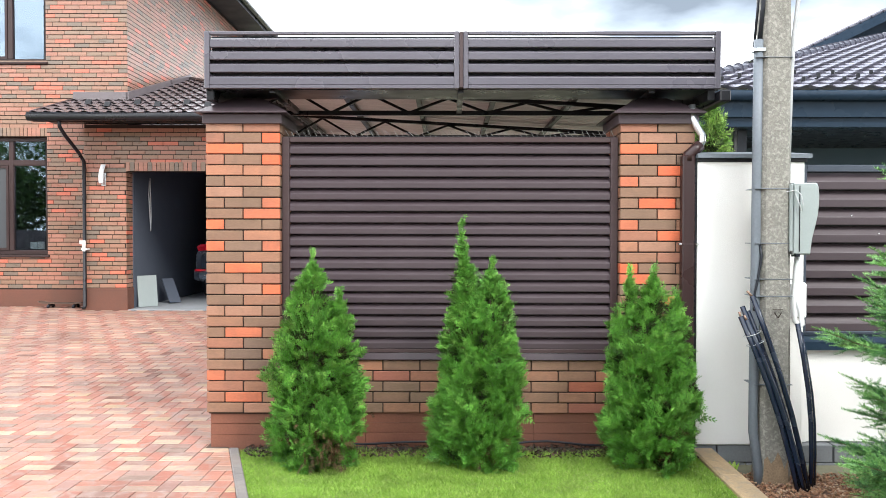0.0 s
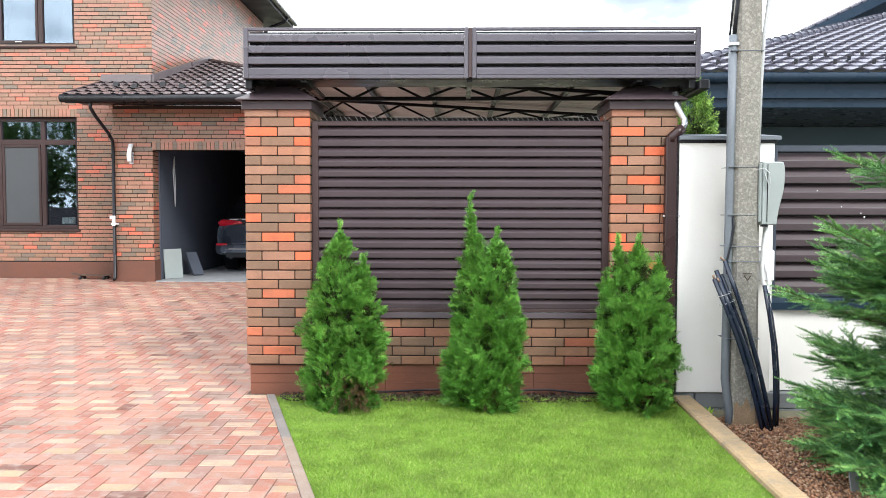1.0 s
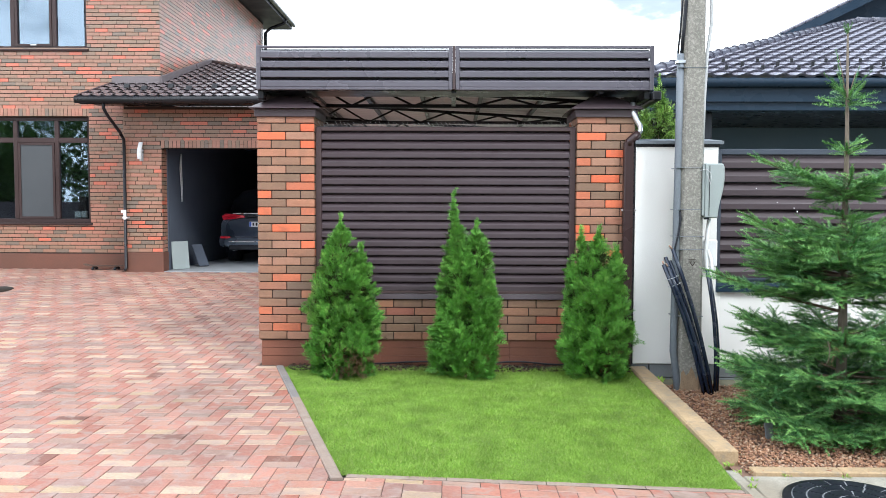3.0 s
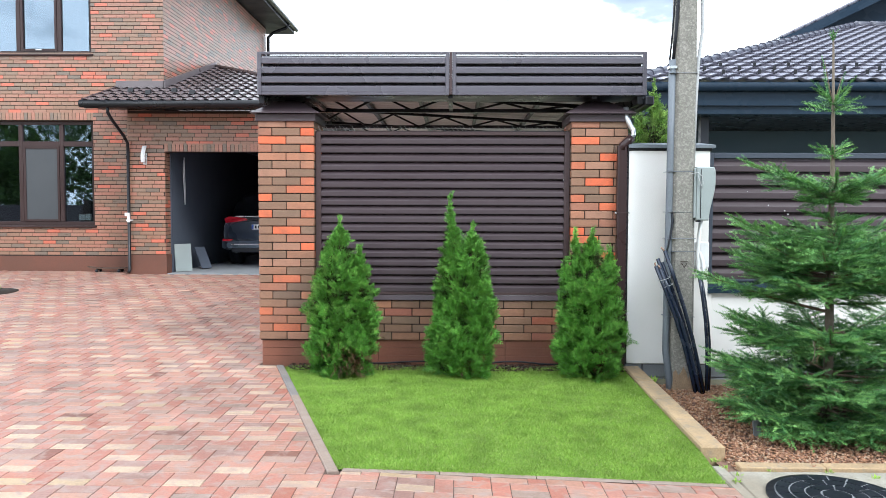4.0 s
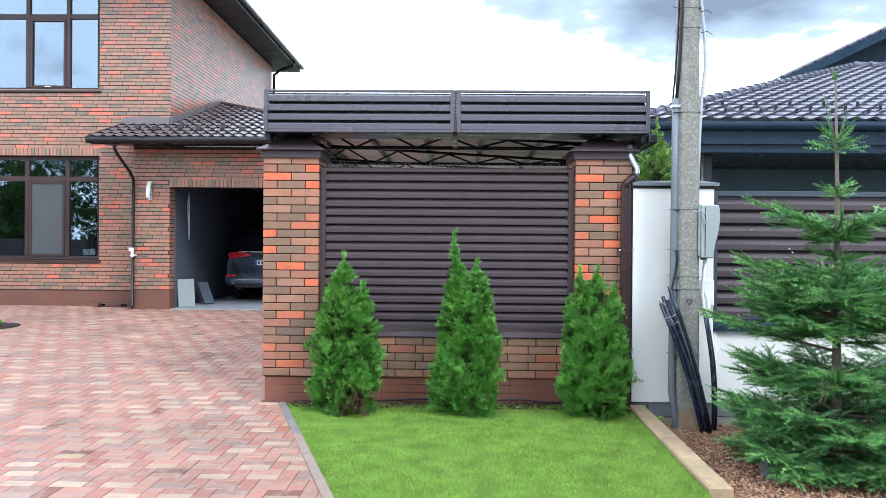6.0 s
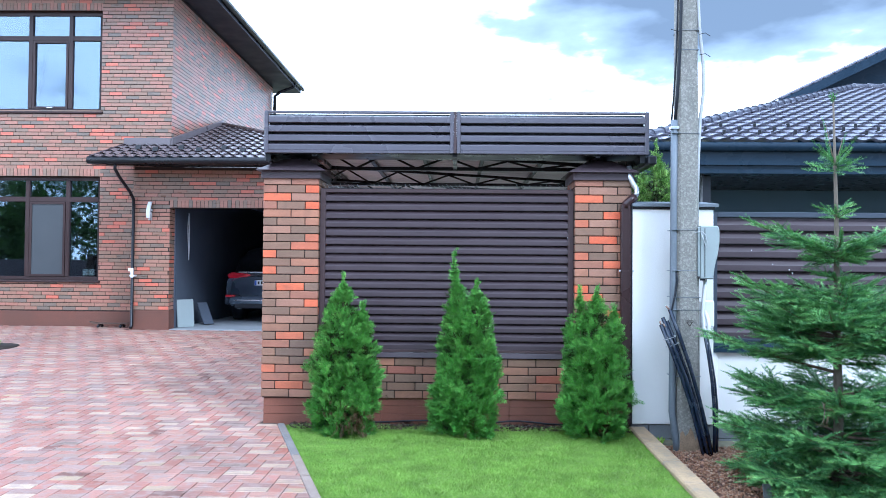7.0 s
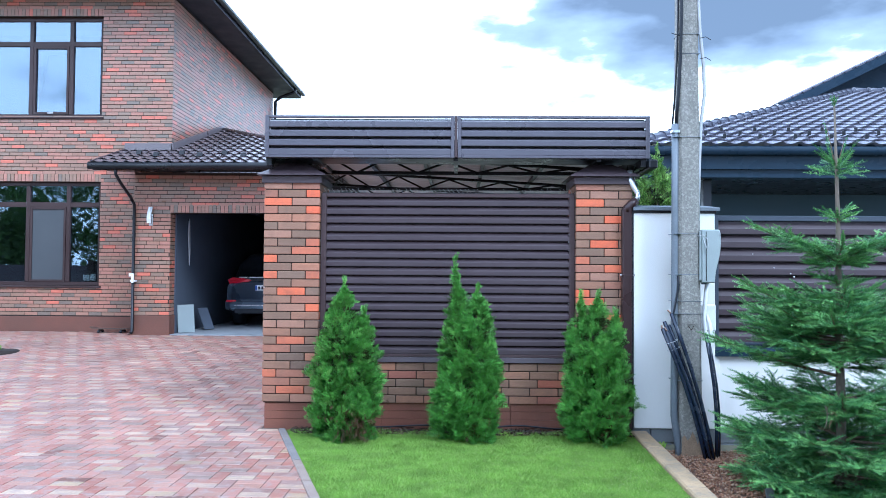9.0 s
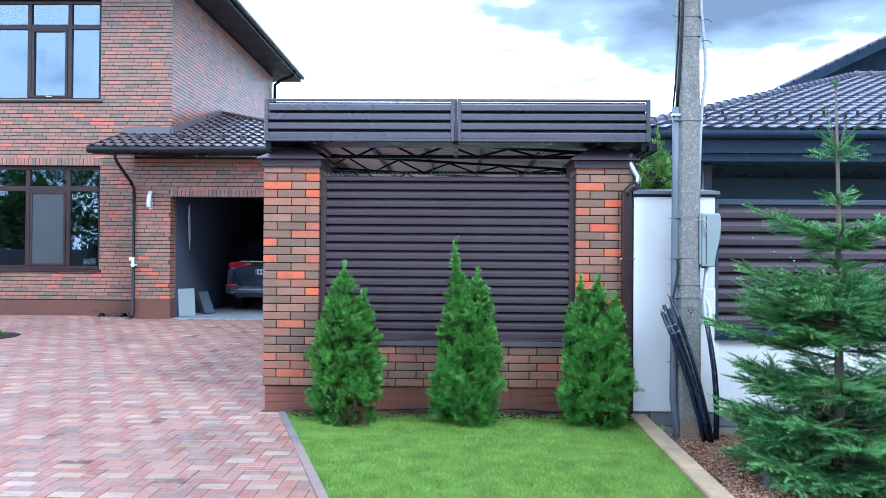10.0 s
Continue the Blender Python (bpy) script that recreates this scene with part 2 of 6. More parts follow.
M["kerb_worn"] = surface("worn_pink_kerb", (0.235, 0.175, 0.14), 0.75, vary=0.25, scale=5, grain=70, bump=0.4, dirt=(0.24, 0.185, 0.16), dirt_amount=0.7, mottle=(0.27, 0.22, 0.19), mottle_scale=12)
PINK = [(0.0, (0.336, 0.147, 0.108)), (0.2, (0.311, 0.125, 0.090)), (0.38, (0.361, 0.170, 0.127)), (0.55, (0.294, 0.109, 0.075)),
        (0.68, (0.336, 0.155, 0.119)), (0.80, (0.261, 0.144, 0.119)), (0.90, (0.294, 0.121, 0.090)), (0.965, (0.160, 0.061, 0.042))]
MAUVE = [(0.0, (0.328, 0.156, 0.113)), (0.22, (0.342, 0.170, 0.126)), (0.40, (0.242, 0.143, 0.117)), (0.52, (0.309, 0.129, 0.090)), (0.66, (0.257, 0.152, 0.126)), (0.76, (0.361, 0.189, 0.140)), (0.90, (0.285, 0.175, 0.144)), (0.955, (0.157, 0.067, 0.047))]
CREAM = [(0.0, (0.383, 0.266, 0.192)), (0.22, (0.334, 0.181, 0.131)), (0.40, (0.407, 0.295, 0.208)), (0.58, (0.286, 0.181, 0.139)), (0.70, (0.358, 0.255, 0.156)), (0.78, (0.319, 0.166, 0.118)), (0.92, (0.223, 0.155, 0.122))]
STAIN = dict(dirt=(0.15, 0.085, 0.068), dirt_amount=0.55, mottle=(0.29, 0.21, 0.18), mottle_scale=13.0, mottle_amount=0.85)
for key, ramp in (("pink", PINK), ("mauve", MAUVE), ("cream", CREAM)):
    M["paver_" + key] = surface(key + "_paver", ramp, 0.5, vary=0.26, scale=2.4, grain=60, bump=0.5, random="object", **STAIN)
    M[key + "_field"] = surface(key + "_paver_field", ramp, 0.5, vary=0.26, scale=2.4, grain=60, bump=0.4, random="island", **STAIN)
M["sand"] = surface("joint_sand", (0.10, 0.072, 0.06), 0.95, vary=0.25, grain=150, bump=0.4, spec=0.1)
M["earth"] = surface("dark_soil", (0.029, 0.021, 0.016), 0.95, vary=0.4, scale=12, grain=80, bump=1.0)
M["turf"] = surface("turf_thatch", (0.10, 0.15, 0.03), 0.95, vary=0.35, scale=9, grain=120, bump=0.8, dirt=(0.13, 0.12, 0.04), dirt_amount=0.6)
M["stone_base"] = surface("brown_grit", (0.17, 0.10, 0.07), 0.95, vary=0.4, scale=20, grain=120, bump=1.0)
M["rust"] = surface("rust_stain", (0.27, 0.19, 0.12), 0.9, vary=0.35, scale=9, grain=90, bump=0.8)
M["ground"] = surface("bare_ground", (0.16, 0.15, 0.10), 0.95, vary=0.3, scale=1, grain=20, bump=0.5, dirt=(0.07, 0.11, 0.03), dirt_amount=0.8)
M["litter"] = surface("bark_litter", [(0.0, (0.035, 0.021, 0.014)), (0.5, (0.063, 0.038, 0.025)), (0.85, (0.112, 0.070, 0.042))], 0.9, vary=0.2, bump=0.2, random="island")
M["chips"] = surface("red_stone_chips", [(0.0, (0.303, 0.151, 0.083)), (0.25, (0.361, 0.206, 0.123)), (0.5, (0.239, 0.119, 0.069)), (0.7, (0.390, 0.268, 0.180)), (0.9, (0.180, 0.098, 0.069))],
                     0.85, vary=0.2, scale=20, grain=120, bump=0.4, random="island")
M["black"] = surface("black_plastic", (0.010, 0.012, 0.018), 0.42, vary=0.2, scale=8, grain=60, bump=0.1, spec=0.35)
# black plastic; the blue sheen on it is put into the base colour
M["cable_black"] = surface("sheen_black_polyethylene", (0.010, 0.017, 0.036), 0.22, vary=0.15, scale=8, grain=60, bump=0.05, spec=0.5)
M["brick_red"] = surface("red_brown_brick", [(0.0, (0.34, 0.11, 0.065)), (0.5, (0.29, 0.11, 0.075))], 0.62, vary=0.14, scale=5, grain=40, bump=0.18, random="object", stretch=(1, 1, 3), spec=0.4)
M["conduit"] = surface("grey_conduit", (0.14, 0.16, 0.185), 0.5, vary=0.12, scale=6, grain=60, bump=0.1)
M["box_grey"] = surface("meter_box_grey", (0.29, 0.325, 0.32), 0.5, vary=0.06, scale=4, grain=90, bump=0.06)
M["white_plastic"] = surface("white_plastic", (0.75, 0.76, 0.77), 0.4, vary=0.05, scale=5, grain=60, bump=0.03)
M["grey_cable"] = surface("grey_cable", (0.42, 0.43, 0.44), 0.55, vary=0.08, scale=9, grain=60, bump=0.05)
M["window_brown"] = surface("brown_window_frame", (0.040, 0.022, 0.021), 0.4, vary=0.08, scale=4, grain=70, bump=0.04, spec=0.35)
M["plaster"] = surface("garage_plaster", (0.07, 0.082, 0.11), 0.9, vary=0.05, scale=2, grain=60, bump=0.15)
# same plaster made paler: the faint light deep inside put into its colour
M["plaster_lifted"] = surface("lifted_garage_plaster", (0.24, 0.28, 0.38), 0.9, vary=0.05, scale=2, grain=60, bump=0.15)
M["room_dark"] = surface("room_wall", (0.20, 0.19, 0.18), 0.9, vary=0.1)
M["screen"] = surface("insect_screen", (0.06, 0.066, 0.072), 0.8, vary=0.06, scale=2, grain=200, bump=0.1)
M["floor_conc"] = surface("garage_floor", (0.25, 0.26, 0.275), 0.7, vary=0.1, scale=2, grain=60, bump=0.15)
M["bark"] = surface("bark", (0.14, 0.10, 0.07), 0.9, vary=0.3, scale=14, grain=60, bump=0.9, stretch=(1, 1, 0.3))
M["bark_light"] = surface("fir_bark", (0.13, 0.105, 0.08), 0.9, vary=0.25, scale=14, grain=60, bump=0.6, stretch=(1, 1, 0.3))
M["thuja"] = foliage("thuja_green", [(0.0, (0.075, 0.220, 0.030)), (0.5, (0.125, 0.330, 0.048)), (0.9, (0.190, 0.430, 0.070)), (1.0, (0.27, 0.50, 0.10))], 0.42, 0.05, 20.0, 0.36, 2.0)
# old brown foliage, darkened further: the plant's inner shade put into the colour
M["thuja_inner_shade"] = foliage("thuja_shaded_brown_green", [(0.0, (0.020, 0.030, 0.010)), (0.6, (0.035, 0.05, 0.015)), (1.0, (0.06, 0.045, 0.02))], 0.7, 0.05)
M["thuja_light"] = foliage("thuja_yellow_green", [(0.0, (0.06, 0.14, 0.02)), (0.5, (0.16, 0.31, 0.05)), (1.0, (0.34, 0.50, 0.12))], 0.5, 0.12, 12.0, 0.5, 3.0)
M["thuja_dead"] = foliage("thuja_dry", [(0.0, (0.07, 0.042, 0.02)), (0.6, (0.13, 0.08, 0.04)), (1.0, (0.24, 0.15, 0.08))])
M["needle"] = foliage("fir_green", [(0.0, (0.037, 0.119, 0.042)), (0.5, (0.086, 0.220, 0.068)), (0.85, (0.145, 0.316, 0.090)), (1.0, (0.215, 0.407, 0.120))], 0.42, 0.06, 10.0, 0.30, 3.0)
M["needle_young"] = foliage("young_fir_green", [(0.0, (0.111, 0.269, 0.075)), (0.5, (0.189, 0.392, 0.110)), (1.0, (0.300, 0.515, 0.158))], 0.42, 0.10, 10.0, 0.25, 3.0)
M["grass"] = foliage("grass_green", [(0.0, (0.155, 0.290, 0.038)), (0.5, (0.230, 0.385, 0.052)), (0.9, (0.315, 0.470, 0.078)), (1.0, (0.498, 0.530, 0.210))], 0.55, 0.3, 5.0, 0.22, 7.0)
M["leaf"] = foliage("leaf_green", [(0.0, (0.03, 0.07, 0.015)), (1.0, (0.09, 0.16, 0.03))])
M["glass"] = pane_glass("window_glass", (0.70, 0.83, 1.0), 0.13)
M["car_paint"] = surface("dark_grey_car_paint", (0.25, 0.30, 0.39), 0.3, 0.25, vary=0.04, scale=2, grain=200, bump=0.0, coat=0.6)
M["tail_red"] = surface("tail_light_red", (0.55, 0.012, 0.03), 0.2, vary=0.05, bump=0.0, coat=1.0)
M["plate_blue"] = surface("plate_blue", (0.02, 0.09, 0.45), 0.4, vary=0.03, bump=0.0)
M["wood"] = surface("board_wood", (0.085, 0.05, 0.035), 0.6, vary=0.25, scale=6, grain=50, bump=0.2, stretch=(0.2, 1, 1))
M["copper"] = surface("copper_ends", (0.30, 0.20, 0.15), 0.4, 0.8, vary=0.1, bump=0.05)


# ---- mesh tools ----
class Geo:
    """Collects vertices and faces for one mesh."""

    def __init__(self):
        self.v, self.f, self.smooth = [], [], False

    def add(self, verts, faces):
        o = len(self.v)
        self.v.extend([tuple(p) for p in verts])
        self.f.extend([tuple(o + i for i in f) for f in faces])
        return self

    def box(self, x0, x1, y0, y1, z0, z1, c=0.0):
        """A box, its edges chamfered by c."""
        if c <= 0:
            return self.add([(x, y, z) for x in (x0, x1) for y in (y0, y1) for z in (z0, z1)],
                            [(0, 1, 3, 2), (4, 6, 7, 5), (0, 4, 5, 1), (2, 3, 7, 6), (0, 2, 6, 4), (1, 5, 7, 3)])
        X, Y, Z = (x0, x1), (y0, y1), (z0, z1)
        vs, idx = [], {}
        for i in (0, 1):
            for j in (0, 1):
                for k in (0, 1):
                    for a in range(3):
                        p = [X[i], Y[j], Z[k]]
                        for b in range(3):
                            if b != a:
                                p[b] += c if (i, j, k)[b] == 0 else -c
                        idx[i, j, k, a] = len(vs)
                        vs.append(p)
        fs = []
        order = ((0, 0), (1, 0), (1, 1), (0, 1))
        for a in range(3):
            for s in (0, 1):
                q = []
                for u, w in order:
                    key = [0, 0, 0]
                    key[a], key[(a + 1) % 3], key[(a + 2) % 3] = s, u, w
                    q.append(idx[(*key, a)])
                fs.append(tuple(q if s else q[::-1]))
        for a in range(3):
            b, d = (a + 1) % 3, (a + 2) % 3
            for sb in (0, 1):
                for sd in (0, 1):
                    k0, k1 = [0, 0, 0], [0, 0, 0]
                    k0[a], k1[a] = 0, 1
                    k0[b] = k1[b] = sb
                    k0[d] = k1[d] = sd
                    q = (idx[(*k0, b)], idx[(*k1, b)], idx[(*k1, d)], idx[(*k0, d)])
                    fs.append(q if sb == sd else q[::-1])
        for i in (0, 1):
            for j in (0, 1):
                for k in (0, 1):
                    t = (idx[i, j, k, 0], idx[i, j, k, 1], idx[i, j, k, 2])
                    fs.append(t if (i + j + k) % 2 else t[::-1])
        return self.add(vs, fs)

    def prism(self, poly, axis, a, b):
        """A polygon of the two other axes (in cyclic order) pulled along axis from a to b."""
        n = len(poly)
        def place(u, w, h):
            p = [0, 0, 0]
            p[axis], p[(axis + 1) % 3], p[(axis + 2) % 3] = h, u, w
            return p
        vs = [place(u, w, a) for u, w in poly] + [place(u, w, b) for u, w in poly]
        fs = [tuple(range(n))[::-1], tuple(range(n, 2 * n))] + [(i, (i + 1) % n, n + (i + 1) % n, n + i) for i in range(n)]
        return self.add(vs, fs)

    def tube(self, pts, r, n=8, r_end=None, caps=True):
        pts = [Vector(p) for p in pts]
        rings, m = [], len(pts)
        side = None
        for i, p in enumerate(pts):
            d = (pts[min(i + 1, m - 1)] - pts[max(i - 1, 0)]).normalized()
            if side is None:
                side = d.orthogonal().normalized()
            side = (side - d * side.dot(d)).normalized()
            up = d.cross(side)
            rad = r if r_end is None else r + (r_end - r) * i / (m - 1)
            rings.append([p + (side * math.cos(t) + up * math.sin(t)) * rad for t in (2 * math.pi * k / n for k in range(n))])
        vs = [v for ring in rings for v in ring]
        fs = [(i * n + k, i * n + (k + 1) % n, (i + 1) * n + (k + 1) % n, (i + 1) * n + k) for i in range(m - 1) for k in range(n)]
        if caps:
            fs += [tuple(range(n))[::-1], tuple((m - 1) * n + k for k in range(n))]
        return self.add(vs, fs)

    def bar(self, a, b, w, h):
        """A straight bar of rectangular section between two points."""
        a, b = Vector(a), Vector(b)
        d = (b - a).normalized()
        s = d.cross(Vector((0, 0, 1)))
        s = s.normalized() if s.length > 1e-4 else Vector((1, 0, 0))
        u = s.cross(d)
        vs = [p + s * w / 2 * i + u * h / 2 * j for p in (a, b) for i, j in ((-1, -1), (1, -1), (1, 1), (-1, 1))]
        return self.add(vs, [(3, 2, 1, 0), (4, 5, 6, 7), (0, 1, 5, 4), (1, 2, 6, 5), (2, 3, 7, 6), (3, 0, 4, 7)])

    def mesh(self, name, material):
        me = bpy.data.meshes.new(name)
        me.from_pydata(self.v, [], self.f)
        me.materials.append(material)
        if self.smooth:
            me.polygons.foreach_set("use_smooth", [True] * len(me.polygons))
        me.update()
        return me


def part(name, geo, material, parent=None, label=""):
    me = geo.mesh(name, material) if isinstance(geo, Geo) else geo
    ob = new(name, me)
    ob.parent = parent
    if label:
        ob["label"] = label
    return ob


def thing(name, label, category, group="", kind="", at=(0, 0, 0)):
    ob = new(name)
    ob.location = at
    ob.empty_display_size = 0.1
    return tagged(ob, label, category, group, kind)


def solid(name, geo, material, label, category, group="", kind=""):
    return tagged(part(name, geo, material), label, category, group, kind)


def array_mesh(name, verts, faces, material):
    """A mesh from numpy arrays; faces all of one size."""
    me = bpy.data.meshes.new(name)
    n, k = faces.shape
    me.vertices.add(len(verts)); me.vertices.foreach_set("co", verts.astype(np.float32).ravel())
    me.loops.add(n * k); me.loops.foreach_set("vertex_index", faces.astype(np.int32).ravel())
    me.polygons.add(n); me.polygons.foreach_set("loop_start", np.arange(0, n * k, k, dtype=np.int32))
    me.materials.append(material)
    me.update(calc_edges=True)
    return me


def clamp(v, a=0.0, b=1.0):
    return max(a, min(b, v))


# ---- ground ----
FENCE_Y = 5.40


def level(x, y):
    """Height of the paving and lawn."""
    rise = 0.2 * clamp((y - 5.4) / 7.4)
    fall = -0.10 * clamp((x + 0.4) / 2.1) * clamp((5.2 - y) / 2.4)
    return rise + (fall if y < 5.2 else 0)


def kerb_x(y):
    """The lawn's edge beside the drive, outer line of the kerb."""
    return -0.56 - (y - 2.5) * 0.327


def ground_sheet():
    xs = [-600, -200, -80, -40, -20] + [-14 + 0.5 * i for i in range(57)] + [20, 40, 80, 200, 600]
    ys = [-600, -200, -80, -40, -20] + [-6 + 0.5 * i for i in range(61)] + [30, 40, 80, 200, 600]
    g = Geo()
    vs = [(x, y, (level(x, y) if x < 1.8 else -0.10 if y < 5.4 else 0.05) - 0.10) for y in ys for x in xs]
    n = len(xs)
    g.add(vs, [(j * n + i, j * n + i + 1, (j + 1) * n + i + 1, (j + 1) * n + i) for j in range(len(ys) - 1) for i in range(n - 1)])
    solid("ground", g, M["ground"], "bare earth and rough grass under the plots", "ground", kind="structure")


ground_sheet()


def clip(poly, a, b, c):
    """Keeps the part of a polygon with a*x + b*y <= c."""
    out = []
    for i, p in enumerate(poly):
        q = poly[(i + 1) % len(poly)]
        dp, dq = a * p[0] + b * p[1] - c, a * q[0] + b * q[1] - c
        if dp <= 0:
            out.append(p)
        if dp * dq < 0:
            t = dp / (dp - dq)
            out.append((p[0] + t * (q[0] - p[0]), p[1] + t * (q[1] - p[1])))
    return out


def lawn_front(x):
    return 2.535 + 0.037 * (x + 0.47)


# the drive: joint sand below, pavers on it laid as pairs and singles in bands
UNIT, PITCH = 0.1015, 0.203


def driveway():
    g = Geo()
    xs, ys = [-12 + 0.5 * i for i in range(28)], [-4.0 + 0.5 * i for i in range(37)]
    for j in range(len(ys) - 1):
        for i in range(len(xs) - 1):
            x0, x1, y0, y1 = xs[i], xs[i + 1], ys[j], ys[j + 1]
            poly = [(x0, y0), (x1, y0), (x1, y1), (x0, y1)]
            if y0 >= 2.5 and y0 < 5.5:
                poly = clip(poly, 1, 0.327, -0.56 + 2.5 * 0.327)
            elif y0 >= 5.5:
                poly = clip(poly, 1, 0, -1.67) if y0 < 6 else poly
            else:
                poly = clip(poly, 1, 0, 1.718)
            if len(poly) > 2:
                g.add([(x, y, level(x, y) - 0.0032) for x, y in poly], [tuple(range(len(poly)))])
    drive = solid("driveway", g, M["sand"], "block-paved drive of red, pink and cream pavers", "driveway", kind="structure")
    return drive


DRIVE = driveway()


def paver_mesh(w, d, material):
    g = Geo()
    jx, jy = 0.0016, 0.0026
    c = 0.0032
    x0, x1, y0, y1 = -w / 2 + jx, w / 2 - jx, -d / 2 + jy, d / 2 - jy
    g.add([(x0, y0, -0.02), (x1, y0, -0.02), (x1, y1, -0.02), (x0, y1, -0.02), (x0, y0, -c), (x1, y0, -c), (x1, y1, -c), (x0, y1, -c),
           (x0 + c, y0 + c, 0), (x1 - c, y0 + c, 0), (x1 - c, y1 - c, 0), (x0 + c, y1 - c, 0)],
          [(0, 1, 5, 4), (1, 2, 6, 5), (2, 3, 7, 6), (3, 0, 4, 7), (4, 5, 9, 8), (5, 6, 10, 9), (6, 7, 11, 10), (7, 4, 8, 11), (8, 9, 10, 11)])
    return g.mesh("paver", material)


def lay_pavers():
    rnd = random.Random(3)
    shapes = (paver_mesh(PITCH, UNIT, M["paver_cream"]), paver_mesh(PITCH, UNIT, M["paver_mauve"]), paver_mesh(UNIT, PITCH, M["paver_pink"]))
    fields = (Geo(), Geo(), Geo())
    count = 0
    for j in range(-31, 57):
        y0 = 2.44 + PITCH * j
        for i in range(-48, 10):
            u = 3 * UNIT * i - UNIT * (j % 3) + 0.35
            for slot, (w, d, cx, cy) in enumerate(((PITCH, UNIT, u + UNIT, y0 + UNIT / 2), (PITCH, UNIT, u + UNIT, y0 + 1.5 * UNIT), (UNIT, PITCH, u + 2.5 * UNIT, y0 + UNIT))):
                if cy > 13.75 or cx < -11.8 or (cy > 13.05 and cx > GL - 0.1):
                    continue
                near = cx > -1.3 - 0.63 * (cy + 1.7) and cy > 0.6
                poly = [(cx - w / 2, cy - d / 2), (cx + w / 2, cy - d / 2), (cx + w / 2, cy + d / 2), (cx - w / 2, cy + d / 2)]
                whole = True
                if j == 0 and cx > -0.57:
                    poly = clip(clip(clip(poly, 0, 1, lawn_front(cx) - 0.047), 1, 0, 1.715), -1, 0, 0.478)
                    whole = False
                elif 2.44 <= y0 + 0.01 and cy < 5.9:
                    cut = clip(poly, 1, 0.327, -0.56 + 2.5 * 0.327) if cy < 5.40 else clip(poly, 1, 0, -1.665)
                    if cy < 5.40 and poly[2][1] > 5.397:
                        cut = clip(cut, 0, 1, 5.397) if cx > -1.665 else clip(cut, 1, 0, -1.665)
                        whole = False
                    whole = whole and len(cut) == 4 and abs(cut[1][0] - poly[1][0]) < 1e-6 and abs(cut[2][0] - poly[2][0]) < 1e-6
                    poly = cut
                elif cy >= 5.9 and cx > -1.0:
                    continue
                elif y0 < 2.44:
                    whole = cx + w / 2 <= 1.715
                    poly = clip(poly, 1, 0, 1.715)
                if len(poly) < 3:
                    continue
                z = level(cx, cy) + rnd.uniform(-0.0012, 0.0012)
                if whole and -2.7 < cx < 1.6 and 1.85 < cy < 3.6 and count < 300:
                    ob = new("paver", shapes[slot])
                    ob.location = (cx, cy, z)
                    gx, gy = (level(cx + 0.05, cy) - level(cx - 0.05, cy)) / 0.1, (level(cx, cy + 0.05) - level(cx, cy - 0.05)) / 0.1
                    ob.rotation_euler = (gy + rnd.gauss(0, 0.003), -gx + rnd.gauss(0, 0.003), rnd.gauss(0, 0.004))
                    ob.parent = DRIVE
                    count += 1
                else:
                    mx, my = sum(p[0] for p in poly) / len(poly), sum(p[1] for p in poly) / len(poly)
                    n = len(poly)
                    dz = z - level(cx, cy)
                    def ring(ix, iy, h):
                        return [(x + math.copysign(min(ix, abs(mx - x)), mx - x), y + math.copysign(min(iy, abs(my - y)), my - y), level(x, y) + dz + h) for x, y in poly]
                    if not near:
                        fields[slot].add(ring(0.002, 0.003, -0.006) + ring(0.002, 0.003, 0), [(k, (k + 1) % n, n + (k + 1) % n, n + k) for k in range(n)] + [tuple(range(n, 2 * n))])
                        continue
                    fields[slot].add(ring(0.0016, 0.0026, -0.02) + ring(0.0016, 0.0026, -0.0032) + ring(0.0045, 0.0055, 0),
                            [(i0 + k, i0 + (k + 1) % n, i0 + n + (k + 1) % n, i0 + n + k) for i0 in (0, n) for k in range(n)] + [tuple(range(2 * n, 3 * n))])
    for field, key in zip(fields, ("cream", "mauve", "pink")):
        tagged(part("paver_field", field, M[key + "_field"], DRIVE, key + " concrete pavers"), kind="stuff")


# ---- brick walls ----
def rects(u0, u1, z0, z1, openings):
    """Splits a wall into rectangles round its openings (u0, u1, z0, z1)."""
    us = sorted({u0, u1, *[o[0] for o in openings], *[o[1] for o in openings]})
    us = [u for u in us if u0 <= u <= u1]
    for a, b in zip(us, us[1:]):
        zs = z0
        for o in sorted((o for o in openings if o[0] < (a + b) / 2 < o[1]), key=lambda o: o[2]):
            if o[2] > zs:
                yield a, b, zs, o[2]
            zs = o[3]
        if zs < z1:
            yield a, b, zs, z1


